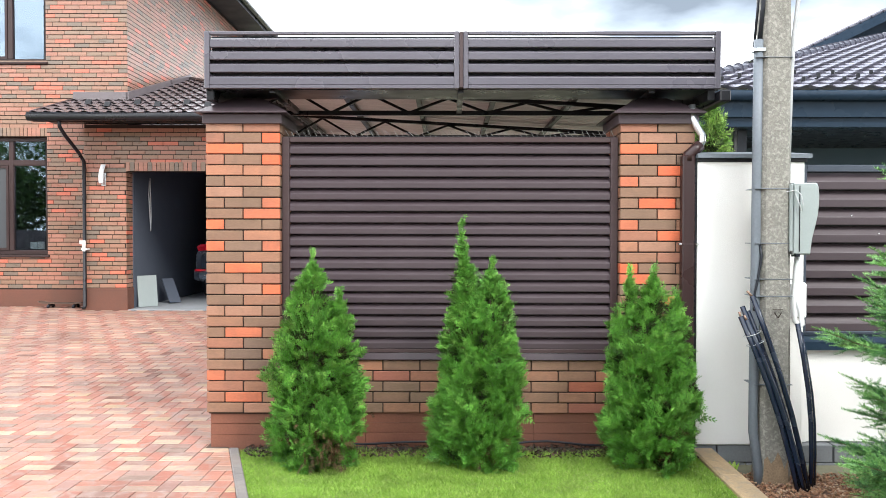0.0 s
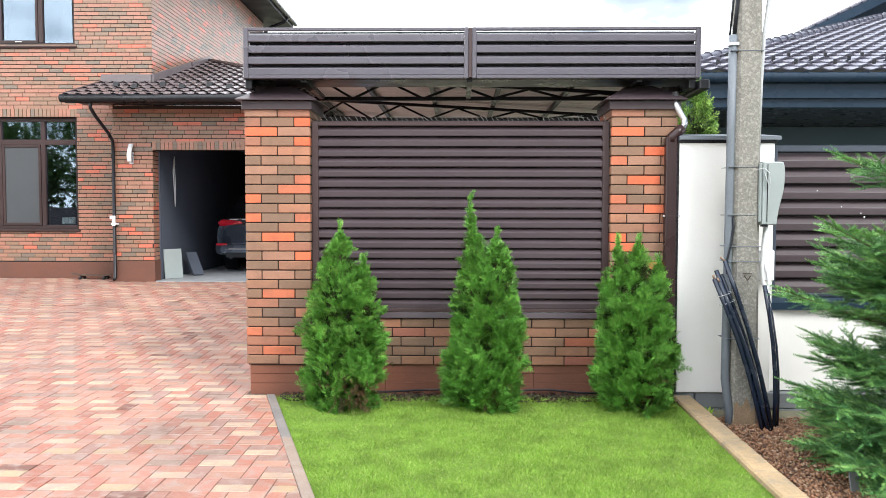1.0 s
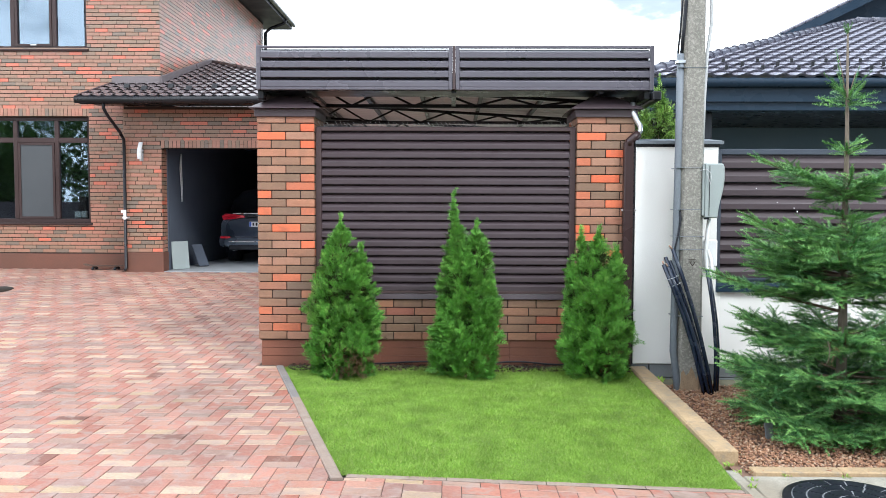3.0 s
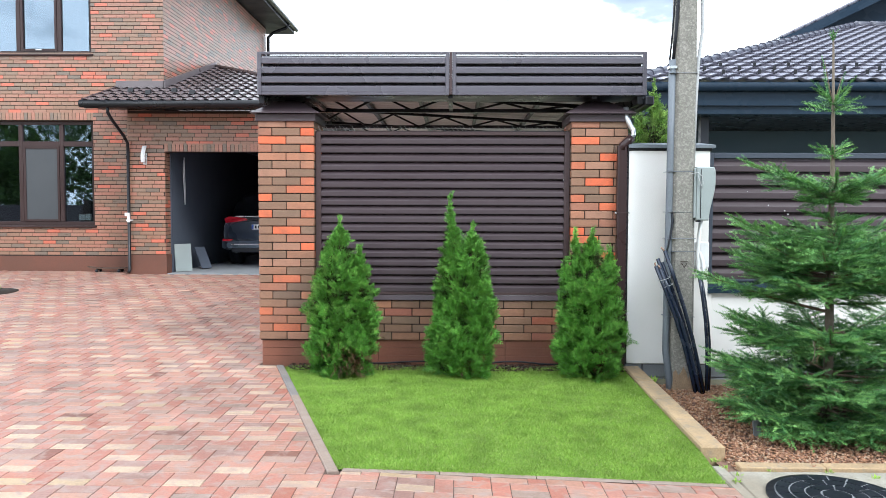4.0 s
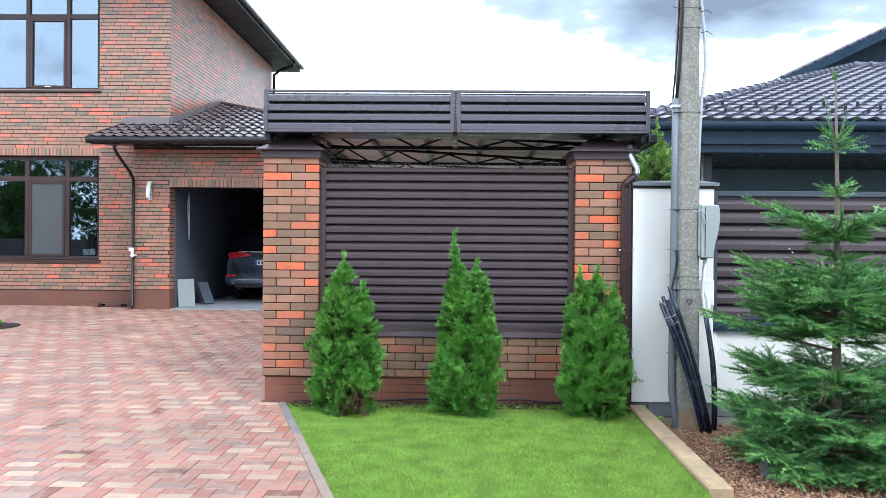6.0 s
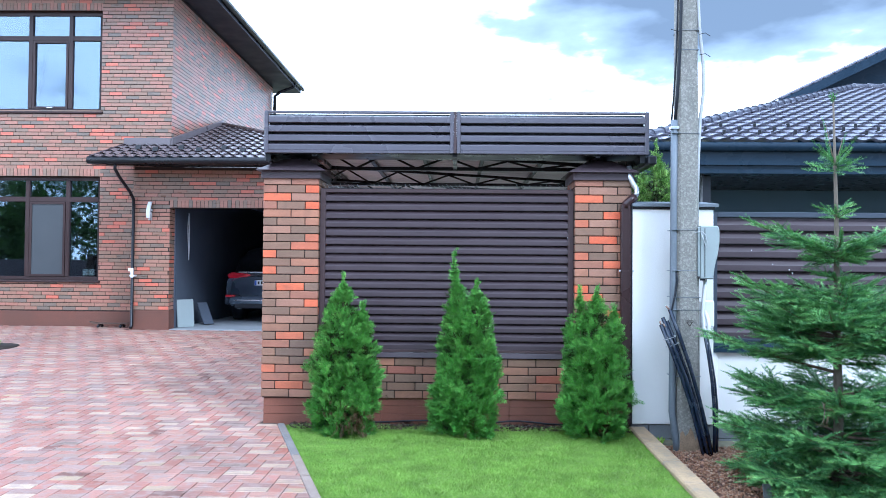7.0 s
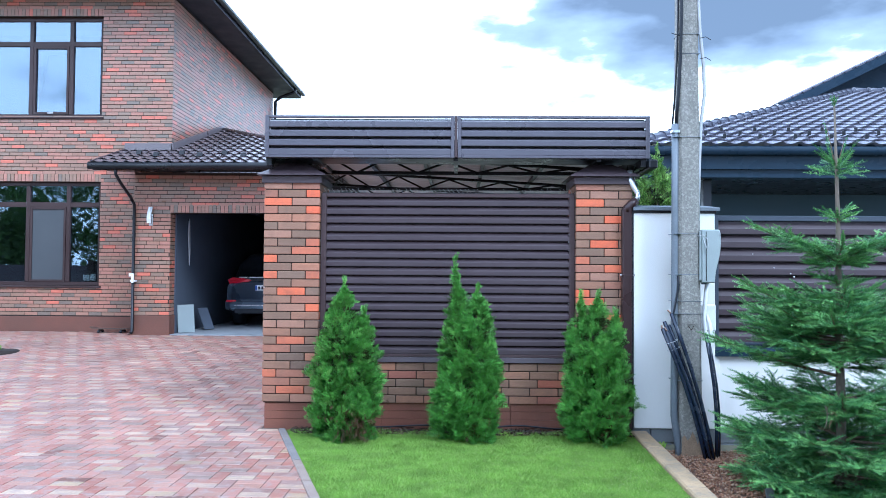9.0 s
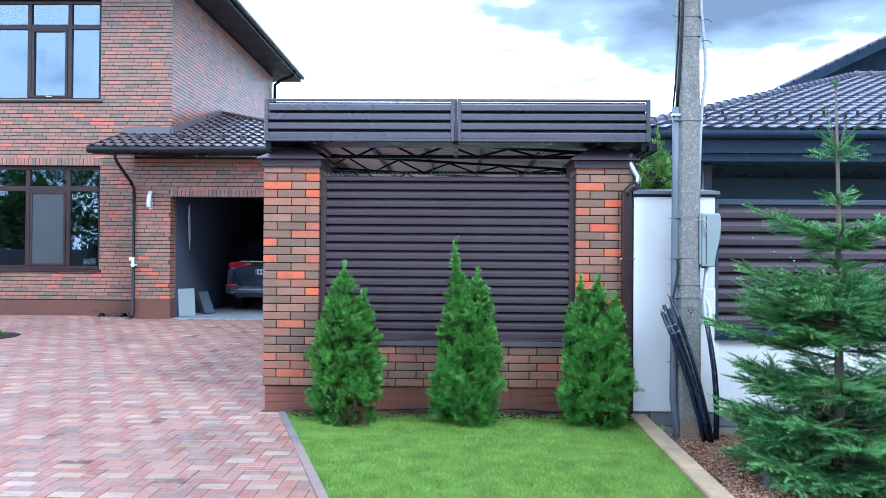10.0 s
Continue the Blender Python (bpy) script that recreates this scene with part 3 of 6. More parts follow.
def brick_face(geo, place, u0, u1, z0, courses, openings, seed=1, length=0.26, course=0.075, joint=0.014, proud=0.008, head=0.009):
    """Bricks on a wall face. place(u, d, z) turns wall places into world places, d outward."""
    rnd = random.Random(seed)
    def one(a, b, c, d):
        geo.add([place(a, 0, c), place(b, 0, c), place(b, 0, d), place(a, 0, d), place(a, proud, c), place(b, proud, c), place(b, proud, d), place(a, proud, d)],
                [(4, 5, 6, 7), (0, 1, 5, 4), (1, 2, 6, 5), (2, 3, 7, 6), (3, 0, 4, 7)])
    for k in range(courses):
        za, zb = z0 + k * course, z0 + (k + 1) * course - joint
        zm = (za + zb) / 2
        shift = ((k % 2) * 0.5 + (k // 2 % 3) * 0.17) * length
        free = [(u0, u1)]
        for o in openings:
            if o[2] < zm < o[3]:
                free = [s for a, b in free for s in ((a, min(b, o[0])), (max(a, o[1]), b)) if s[1] - s[0] > 0.02]
        for a, b in free:
            n0 = math.floor((a - u0 - shift) / length)
            u = u0 + shift + n0 * length
            while u < b:
                s, e = max(u, a), min(u + length - head, b)
                if e - s > 0.015:
                    one(s, e, za, zb)
                u += length
    return one


def soldiers(geo, place, u0, u1, z0, z1, proud=0.009):
    u = u0
    while u < u1 - 0.02:
        b = min(u + 0.065, u1)
        geo.add([place(u, 0, z0), place(b, 0, z0), place(b, 0, z1), place(u, 0, z1), place(u, proud, z0), place(b, proud, z0), place(b, proud, z1), place(u, proud, z1)],
                [(4, 5, 6, 7), (0, 1, 5, 4), (1, 2, 6, 5), (2, 3, 7, 6), (3, 0, 4, 7)])
        u += 0.075


# ---- the brick house ----
HY, HX, HB = 13.80, -5.68, 22.2
BASE = 0.2
house = thing("brick_house", "two-storey house in mottled brown and red brick with brown windows", "house", at=(-9, 18, 0.1))
house_inv = Matrix.Translation((9, -18, -0.1))


def hpart(name, geo, material, parent=None, label=""):
    """A part of the house, its mesh in world places."""
    ob = part(name, geo, material, parent or house, label)
    if parent is None:
        ob.matrix_parent_inverse = house_inv
    return ob


W1, W2 = (-10.9, -7.11, 1.12, 3.22), (-10.9, -7.12, 4.54, 6.60)


def house_walls():
    for a, b, c, d in rects(-13.5, HX, 0.05, 7.02, [W1, W2]):
        hpart("front_wall", Geo().box(a, b, HY, HY + 0.3, c, d), M["mortar"])
    core = Geo().box(HX - 0.3, HX, HY + 0.3, HB, 0.05, 7.02)
    hpart("side_wall", core, M["mortar"])
    core = Geo().box(-13.5, HX - 0.3, HB - 0.3, HB, 0.05, 7.02).box(-13.5, -13.2, HY + 0.3, HB - 0.3, 0.05, 7.02)
    hpart("rear_wall", core, M["mortar"])
    front = lambda u, d, z: (u, HY - d, z)
    side = lambda u, d, z: (HX + d, u, z)
    g = Geo()
    z0 = 0.525
    brick_face(g, front, -11.2, HX + 0.008, z0, 86, [(W1[0], W1[1], W1[2], W1[3] + 0.16), (W2[0], W2[1], W2[2], W2[3] + 0.16)], seed=2)
    for w in (W1, W2):
        soldiers(g, front, w[0], w[1], w[3] + 0.005, w[3] + 0.155)
    tagged(hpart("front_bricks", g, M["house_brick"], label="mottled brown, grey and red face bricks"), kind="stuff")
    g = Geo()
    brick_face(g, side, HY, HB, z0 + 0.075 * 40, 46, [], seed=5, head=0.002)
    tagged(hpart("side_bricks", g, M["house_brick"], label="mottled face bricks on the side wall"), kind="stuff")
    g = Geo().box(-13.5, HX + 0.02, HY - 0.03, HY, 0.0, 0.5, 0.006)
    hpart("plinth", g, M["house_plinth"], label="red-brown rendered plinth")
    hpart("room_wall", Geo().box(-13.2, HX - 0.3, HY + 2.6, HY + 2.7, 0.2, 7.0), M["room_dark"], label="dim wall behind the windows")
    for z0, z1 in ((0.2, 0.3), (3.8, 4.0)):
        hpart("room_floor", Geo().box(-13.2, HX - 0.3, HY + 0.3, HY + 2.6, z0, z1), M["room_dark"])
    # eaves and roof
    g = Geo()
    x0, x1, y0, y1 = -14.4, -4.98, 12.9, HB + 0.9
    g.box(x0, x1, y0, y1, 7.02, 7.06)
    hpart("soffit", g, M["soffit"], label="dark lined soffit")
    g = Geo()
    g.box(x1 - 0.03, x1, y0, y1, 7.06, 7.24).box(x0, x1 - 0.03, y0, y0 + 0.03, 7.06, 7.24).box(x0, x1 - 0.03, y1 - 0.03, y1, 7.06, 7.24)
    hpart("fascia", g, M["metal_dark"])
    g = Geo()
    g.tube([(x1 + 0.05, y0, 7.16), (x1 + 0.05, y1 + 0.05, 7.16)], 0.065, 10)
    gut = hpart("gutter", g, M["metal_dark"], label="dark half-round gutter")
    for k in range(11):
        part("gutter_bracket", Geo().bar((x1 + 0.125, y0 + 0.4 + k * 0.95, 7.10), (x1 + 0.0, y0 + 0.4 + k * 0.95, 7.24), 0.03, 0.012), M["metal_dark"], gut)
    ob = hpart("downpipe", smoothed(Geo().tube([(x1 + 0.03, HB - 0.1, 7.1), (x1 - 0.05, HB - 0.1, 6.98), (HX + 0.25, HB - 0.1, 6.83), (HX + 0.1, HB - 0.1, 6.7), (HX + 0.09, HB - 0.1, 5.0)], 0.05, 10)), M["metal_dark"])
    g = Geo()
    xm, ym = (x0 + x1) / 2, (y0 + y1) / 2
    g.add([(x0, y0, 7.22), (x1 + 0.04, y0, 7.22), (x1 + 0.04, y1, 7.22), (x0, y1, 7.22), (xm, ym - 1.0, 9.0), (xm, ym + 1.0, 9.0)],
          [(0, 1, 4), (1, 2, 5, 4), (2, 3, 5), (3, 0, 4, 5), (3, 2, 1, 0)])
    hpart("roof", g, M["roof_brown"], label="low hipped roof")


def smoothed(g):
    g.smooth = True
    return g


def house_window(w, transom, blind):
    x0, x1, z0, z1 = w
    f = 0.075
    yy = HY + 0.10
    win = hpart("window", Geo().box(x0, x1, yy, yy + 0.07, z0, z0 + f, 0.006).box(x0, x1, yy, yy + 0.07, z1 - f, z1, 0.006)
                .box(x1 - f, x1, yy, yy + 0.07, z0 + f, z1 - f).box(x0, x0 + f, yy, yy + 0.07, z0 + f, z1 - f), M["window_brown"], label="brown-framed casement window")
    cols = [x0 + f, -10.26, -9.46, -8.64, -7.81, x1 - f]
    for m in cols[1:-1]:
        part("mullion", Geo().box(m - 0.042, m + 0.042, yy - 0.01, yy + 0.068, z0 + f, z1 - f, 0.006), M["window_brown"], win)
    part("transom", Geo().box(x0 + f, x1 - f, yy - 0.005, yy + 0.066, transom - 0.05, transom + 0.05, 0.006), M["window_brown"], win)
    part("window_sill", Geo().box(x0 - 0.04, x1 + 0.04, HY - 0.05, yy, z0 - 0.045, z0 - 0.005, 0.008), M["window_brown"], win, "brown metal sill")
    for i, (a, b) in enumerate(zip(cols, cols[1:])):
        for c, d in ((z0 + f, transom - 0.05), (transom + 0.05, z1 - f)):
            p = part("pane", Geo().box(a + 0.03, b - 0.03, yy + 0.03, yy + 0.036, c, d), M["glass"], win)
            p.visible_shadow = False
        if i in (1, 3):
            g = Geo()
            a2, b2, c, d = a + 0.05, b - 0.05, z0 + f, transom - 0.05
            w = 0.045
            g.box(a2, b2, yy - 0.012, yy + 0.028, c, c + w).box(a2, b2, yy - 0.012, yy + 0.028, d - w, d)
            g.box(a2, a2 + w, yy - 0.012, yy + 0.028, c + w, d - w).box(b2 - w, b2, yy - 0.012, yy + 0.028, c + w, d - w)
            part("sash", g, M["window_brown"], win)
            if not blind and i == 3:
                # the inner sash stands tilted into the room
                part("tilted_sash", Geo().bar((a2 + 0.05, yy + 0.07, c + 0.05), (a2 + 0.12, yy + 0.30, d - 0.08), 0.05, 0.05).bar((b2 - 0.05, yy + 0.07, c + 0.05), (b2 - 0.07, yy + 0.30, d - 0.08), 0.05, 0.05).bar((a2 + 0.12, yy + 0.30, d - 0.08), (b2 - 0.07, yy + 0.30, d - 0.08), 0.05, 0.05), M["window_brown"], win, "inner sash tilted open")
                part("window_handle", Geo().box((a2 + b2) / 2 - 0.06, (a2 + b2) / 2 + 0.06, yy - 0.03, yy - 0.012, c + 0.01, c + 0.03, 0.004), M["white_plastic"], win)
            if blind:
                part("insect_screen", Geo().box(a2 + w, b2 - w, yy + 0.002, yy + 0.006, c + w, d - w), M["screen"], win, "grey insect screen")
    return win


house_walls()
house_window(W1, 2.76, True)
house_window(W2, 6.06, False)


# ---- garage wing ----
GY, GL, GR = 13.10, -6.12, -1.9
GOP = (-5.42, -2.5, 0.0, 2.55)
SL = 0.31


def roof_tiles(p0, ex, ey, up, width, length, wave, course, left, right, amp=0.027, step=0.03):
    """A sheet of pressed tiles: ex across, ey up the slope, up its normal; left(s) and right(s) bound it at s metres up the slope."""
    p0, ex, ey, up = Vector(p0), Vector(ex), Vector(ey), Vector(up)
    SUB = 10
    nx, ny = int(width / wave * SUB), int(length / course) + 1
    vs, fs = [], []
    rows = []
    for r in range(ny):
        for q, lift in ((0.0, 0.0), (0.001, step), (0.2, step * 0.85), (0.6, step * 0.45), (0.999, 0.0)):
            s = min((r + q) * course, length)
            row = []
            lo, hi = left(s), right(s)
            for i in range(nx + 1):
                u = min(max(i * wave / SUB, lo), hi)
                ph = (u / wave) % 1.0
                h = amp * math.sin(math.pi * ph / 0.62) if ph < 0.62 else -0.3 * amp * math.sin(math.pi * (ph - 0.62) / 0.38)
                # the lower edge of each course hangs over the next and is scalloped
                out = -(0.03 + 0.4 * max(h, 0)) if q == 0.001 else (0.02 if q == 0 else 0)
                row.append(len(vs))
                vs.append(p0 + ex * u + ey * max(s + out, -0.06) + up * (h + lift))
            rows.append(row)
    for a, b in zip(rows, rows[1:]):
        for i in range(nx):
            if (vs[a[i]] - vs[a[i + 1]]).length > 1e-5 or (vs[b[i]] - vs[b[i + 1]]).length > 1e-5:
                fs.append((a[i], a[i + 1], b[i + 1], b[i]))
    return Geo().add(vs, fs)


def garage():
    gar = thing("garage_wing", "brick garage wing with an open doorway and a brown tiled roof", "garage", at=(-4, 16, 0.1))
    inv = Matrix.Translation((4, -16, -0.1))
    def gp(name, geo, material, parent=None, label=""):
        ob = part(name, geo, material, parent or gar, label)
        if parent is None:
            ob.matrix_parent_inverse = inv
        return ob
    for a, b, c, d in rects(GL, GR, 0.05, 3.33, [GOP]):
        gp("front_wall", Geo().box(a, b, GY, GY + 0.25, c, d), M["mortar"])
    gp("cheek_wall", Geo().box(GL, GL + 0.25, GY + 0.25, HY - 0.03, 0.05, 3.36), M["mortar"])
    g = Geo()
    z0 = 0.585
    brick_face(g, lambda u, d, z: (u, GY - d, z), GL - 0.008, GR, z0, 36, [(GOP[0], GOP[1], 0, GOP[3] + 0.16)], seed=8)
    soldiers(g, lambda u, d, z: (u, GY - d, z), GOP[0], GOP[1], GOP[3] + 0.003, GOP[3] + 0.155)
    brick_face(g, lambda u, d, z: (GOP[0] + d, u, z), GY, GY + 0.25, z0, 27, [], seed=9)
    brick_face(g, lambda u, d, z: (GL - d, u, z), GY, HY, z0, 37, [], seed=10)
    tagged(gp("wall_bricks", g, M["house_brick"], label="mottled brown and red face bricks"), kind="stuff")
    for a, b in ((GL - 0.03, GOP[0] + 0.025), (GOP[1] - 0.03, GR)):
        gp("plinth", Geo().box(a, b, GY - 0.03, GY + 0.25, 0.05, 0.575, 0.006), M["house_plinth"], label="red-brown rendered plinth")
    # left wall in the dark plaster, the others in the copy paled as light
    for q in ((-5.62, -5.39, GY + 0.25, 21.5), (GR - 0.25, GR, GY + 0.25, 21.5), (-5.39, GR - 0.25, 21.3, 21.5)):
        gp("inner_wall", Geo().box(*q, 0.1, 2.95), M["plaster" if q[0] < -5.5 else "plaster_lifted"], label="bare plaster wall")
    gp("inner_ceiling", Geo().box(-5.6, GR, GY + 0.25, 21.5, 2.95, 3.05), M["plaster_lifted"])
    gp("floor", Geo().box(-5.39, GR - 0.25, GY - 0.02, 21.3, 0.1, 0.215), M["floor_conc"], label="pale concrete floor slab")
    # roof
    ny = 4.7
    cs = 1 / math.hypot(1, SL)
    ln = ny / cs
    ex, ey, up = (1, 0, 0), (0, cs, SL * cs), (0, -SL * cs, cs)
    g = roof_tiles((-6.62, 12.36, 3.40), ex, ey, up, 5.8, ln, 0.2, 0.35,
                   lambda s: 0.0 if s * cs < HY - 12.36 else 0.96, lambda s: max(5.66 - s * cs, 0.0))
    roof = gp("roof", g, M["roof_brown"], label="brown pressed-metal tile roof")
    g = Geo().add([(-0.95, 12.36, 3.40), (-0.95, 21, 3.40), (-5.66, 21, 4.84), (-5.66, 17.06, 4.86)], [(0, 1, 2, 3)])
    part("rear_slope", g, M["roof_brown"], roof)
    part("hip_cap", smoothed(Geo().tube([(-0.98, 12.38, 3.42), (-5.66, 17.06, 4.89)], 0.06, 8)), M["roof_brown"], roof)
    part("verge", Geo().prism([(12.36, 3.39), (HY, 3.84), (HY, 3.90), (12.36, 3.45)], 0, -6.65, -6.60), M["metal_brown"], roof)
    g = Geo().box(-6.62, HX + 0.03, HY - 0.06, HY - 0.009, 3.86, 4.0, 0.004)
    g.prism([(HY - 0.06, 3.86), (17.1, 4.87), (17.1, 5.0), (HY - 0.06, 4.0)], 0, HX + 0.009, HX + 0.05)
    part("flashing", g, M["flashing"], roof, "brown lead flashing along the wall")
    for i in range(9):
        x = -6.1 + 0.42 * i
        s = 0.62 if i % 2 else 0.85
        y = 12.36 + s * cs
        part("snow_guard", Geo().prism([(y, 3.43 + SL * s), (y + 0.10, 3.46 + SL * s), (y + 0.05, 3.515 + SL * s)], 0, x - 0.05, x + 0.05), M["metal_dark"], roof)
    gp("soffit", Geo().box(-6.6, -1.0, 12.42, GY, 3.34, 3.36), M["metal_dark"])
    gp("fascia", Geo().box(-6.62, -1.0, 12.40, 12.42, 3.28, 3.41), M["metal_dark"])
    gut = gp("gutter", smoothed(Geo().tube([(-6.66, 12.33, 3.355), (-1.0, 12.33, 3.355)], 0.07, 14)), M["metal_dark"], label="glossy dark brown gutter")
    for i in range(8):
        part("gutter_bracket", Geo().box(-6.3 + 0.6 * i, -6.285 + 0.6 * i, 12.262, 12.40, 3.415, 3.425), M["metal_dark"], gut)
    pts = [(-6.17, 12.36, 3.34), (-6.17, 12.36, 3.20), (-6.155, 12.5, 3.08), (-6.11, 12.9, 2.82), (-6.095, 13.02, 2.70), (-6.095, 13.03, 2.5), (-6.095, 13.03, 0.28), (-6.10, 12.99, 0.24)]
    gp("downpipe", smoothed(Geo().tube(pts, 0.030, 10)), M["metal_dark"], label="dark brown round downpipe")
    gp("pipe_bracket", Geo().box(-6.13, -6.04, 12.98, 13.09, 1.22, 1.25).box(-6.15, -6.06, 12.965, 13.0, 1.32, 1.38).box(-6.105, -6.06, 12.965, 13.0, 1.2, 1.32), M["white_plastic"], label="white plastic pipe fitting")
    return gar


garage()


def wall_lamp():
    t = thing("wall_lamp", "curved white and chrome lamp on the garage pier", "lamp", at=(-5.79, GY - 0.009, 2.50))
    g = Geo()
    pts = [(0, -0.01 - 0.10 * math.sin(a), 0.16 - 0.32 * a / 2.2) for a in [0.22 * k for k in range(11)]]
    for p, q in zip(pts, pts[1:]):
        g.add([(-0.04, *p[1:]), (0.04, *p[1:]), (0.04, *q[1:]), (-0.04, *q[1:]), (-0.04, p[1] - 0.012, p[2]), (0.04, p[1] - 0.012, p[2]), (0.04, q[1] - 0.012, q[2]), (-0.04, q[1] - 0.012, q[2])],
              [(0, 1, 2, 3), (7, 6, 5, 4), (0, 3, 7, 4), (1, 5, 6, 2)])
    part("shade", smoothed(g), M["white_plastic"], t)
    part("back_plate", Geo().box(-0.035, 0.035, -0.02, 0.0, -0.2, 0.02, 0.004), M["zinc"], t)
    part("bulb_holder", smoothed(Geo().tube([(0, -0.05, -0.17), (0, -0.05, -0.08)], 0.03, 10)), M["zinc"], t)


wall_lamp()


def parked_car():
    car = thing("parked_car", "dark grey sport utility car parked inside the garage", "car", at=(-4.03, 15.12, 0.215))
    def sec(y, w, zb, zt, k=4.0, n=28):
        out = []
        for i in range(n):
            a = 2 * math.pi * i / n
            c, s = math.cos(a), math.sin(a)
            out.append((w * math.copysign(abs(c) ** (2 / k), c), y, (zb + zt) / 2 + (zt - zb) / 2 * math.copysign(abs(s) ** (2 / k), s)))
        return out
    def loft(secs):
        g, n = Geo(), len(secs[0])
        vs = [p for s in secs for p in s]
        g.add(vs, [(i * n + k, i * n + (k + 1) % n, (i + 1) * n + (k + 1) % n, (i + 1) * n + k) for i in range(len(secs) - 1) for k in range(n)]
              + [tuple(range(n)), tuple(range((len(secs) - 1) * n, len(secs) * n))[::-1]])
        return smoothed(g)
    part("body", loft([sec(0.02, 0.78, 0.42, 0.98), sec(0.08, 0.90, 0.36, 1.06), sec(0.4, 0.96, 0.30, 1.10), sec(2.4, 0.96, 0.28, 1.06), sec(3.6, 0.95, 0.28, 1.02), sec(4.5, 0.88, 0.3, 0.92), sec(4.75, 0.7, 0.38, 0.75)]), M["car_paint"], car)
    # cabin in black, not car paint: the garage's darkness put into its colour
    part("cabin", loft([sec(0.28, 0.80, 0.95, 1.10), sec(0.5, 0.76, 0.95, 1.48), sec(0.8, 0.70, 0.95, 1.64), sec(2.0, 0.70, 0.95, 1.66), sec(2.8, 0.70, 0.95, 1.55), sec(3.6, 0.80, 0.95, 1.08)]), M["black"], car, "roof and side windows blackened for the shade in the garage")
    part("rear_window", Geo().add([(-0.58, 0.36, 1.16), (0.58, 0.36, 1.16), (0.52, 0.54, 1.50), (-0.52, 0.54, 1.50)], [(0, 1, 2, 3)]).add([(-0.58, 0.38, 1.16), (0.58, 0.38, 1.16), (0.52, 0.56, 1.50), (-0.52, 0.56, 1.50)], [(3, 2, 1, 0)]), M["black"], car, "dark tinted rear window")
    for s in (-1, 1):
        g = Geo()
        pts = [(s * 0.36, 1.00), (s * 0.62, 0.965), (s * 0.85, 0.94), (s * 0.885, 1.03), (s * 0.78, 1.085), (s * 0.42, 1.05), (s * 0.36, 1.03)]
        n = len(pts)
        g.add([(x, 0.01 + 0.28 * max(abs(x) - 0.6, 0), z) for x, z in pts] + [(x, 0.25, z) for x, z in pts], [tuple(range(n)), tuple(range(n, 2 * n))[::-1]] + [(i, (i + 1) % n, n + (i + 1) % n, n + i) for i in range(n)])
        part("tail_light", g, M["tail_red"], car, "red tail light")
        part("reflector", Geo().box(s * 0.78 - 0.11, s * 0.78 + 0.11, -0.03, 0.05, 0.55, 0.595, 0.004), M["tail_red"], car)
        part("exhaust", smoothed(Geo().tube([(s * 0.6, 0.0, 0.33), (s * 0.6, 0.2, 0.33)], 0.05, 10)), M["zinc"], car)
        for y in (0.95, 3.75):
            w = part("wheel", smoothed(Geo().tube([(s * 0.72, y, 0.35), (s * 0.95, y, 0.35)], 0.35, 24)), M["black"], car, "black tyre")
            part("rim", smoothed(Geo().tube([(s * 0.945, y, 0.35), (s * 0.955, y, 0.35)], 0.24, 20)), M["zinc"], w)
    part("bumper", loft([sec(-0.05, 0.80, 0.38, 0.56, 5), sec(0.05, 0.93, 0.34, 0.62, 5), sec(0.5, 0.97, 0.34, 0.62, 5)]), M["car_paint"], car, "grey rear bumper")
    part("light_bar", Geo().box(-0.37, 0.37, 0.02, 0.08, 1.005, 1.045, 0.004), M["black"], car, "dark glossy bar between the tail lights")
    part("tailgate_lip", Geo().box(-0.62, 0.62, 0.0, 0.12, 1.075, 1.10, 0.008), M["zinc"], car, "pale strip under the rear window")
    part("diffuser", Geo().box(-0.7, 0.7, -0.058, 0.1, 0.30, 0.42, 0.02), M["black"], car, "black lower diffuser")
    part("trim_bar", Geo().box(-0.7, 0.7, -0.06, 0.0, 0.47, 0.49, 0.004), M["zinc"], car)
    pl = part("number_plate", Geo().box(-0.26, 0.26, -0.015, 0.03, 0.80, 0.915, 0.003), M["white_plastic"], car, "white plate with a blue end band")
    part("plate_band", Geo().box(-0.255, -0.215, -0.019, -0.015, 0.805, 0.91), M["plate_blue"], pl)
    for i in range(6):
        part("plate_bar", Geo().box(-0.19 + 0.07 * i, -0.15 + 0.07 * i, -0.019, -0.015, 0.825, 0.89), M["black"], pl)


parked_car()


def garage_clutter():
    a, b, h, lean = Vector((-5.34, 13.42, 0.222)), Vector((-5.12, 13.72, 0.222)), 0.54, Vector((-0.05, 0.05, 0))
    back = (b - a).cross(Vector((0, 0, 1))).normalized() * -0.018
    top = lean + Vector((0, 0, h))
    vs = [a, b, b + top, a + top, a + back, b + back, b + top + back, a + top + back]
    solid("white_board", Geo().add(vs, [(0, 1, 2, 3), (7, 6, 5, 4), (0, 4, 5, 1), (1, 5, 6, 2), (2, 6, 7, 3), (3, 7, 4, 0)]), M["box_grey"], "pale grey board leaning on the garage wall", "board")
    solid("leaning_sheet", Geo().bar((-5.0, 14.25, 0.235), (-5.22, 14.45, 0.66), 0.22, 0.02), M["plaster"], "grey sheet leaning on the garage wall", "board")
    pts = [(-5.36, 14.0, 2.5), (-5.36, 14.02, 2.2), (-5.365, 14.06, 1.8), (-5.36, 14.02, 1.55), (-5.36, 14.0, 1.75), (-5.365, 13.95, 2.2), (-5.36, 13.97, 2.45)]
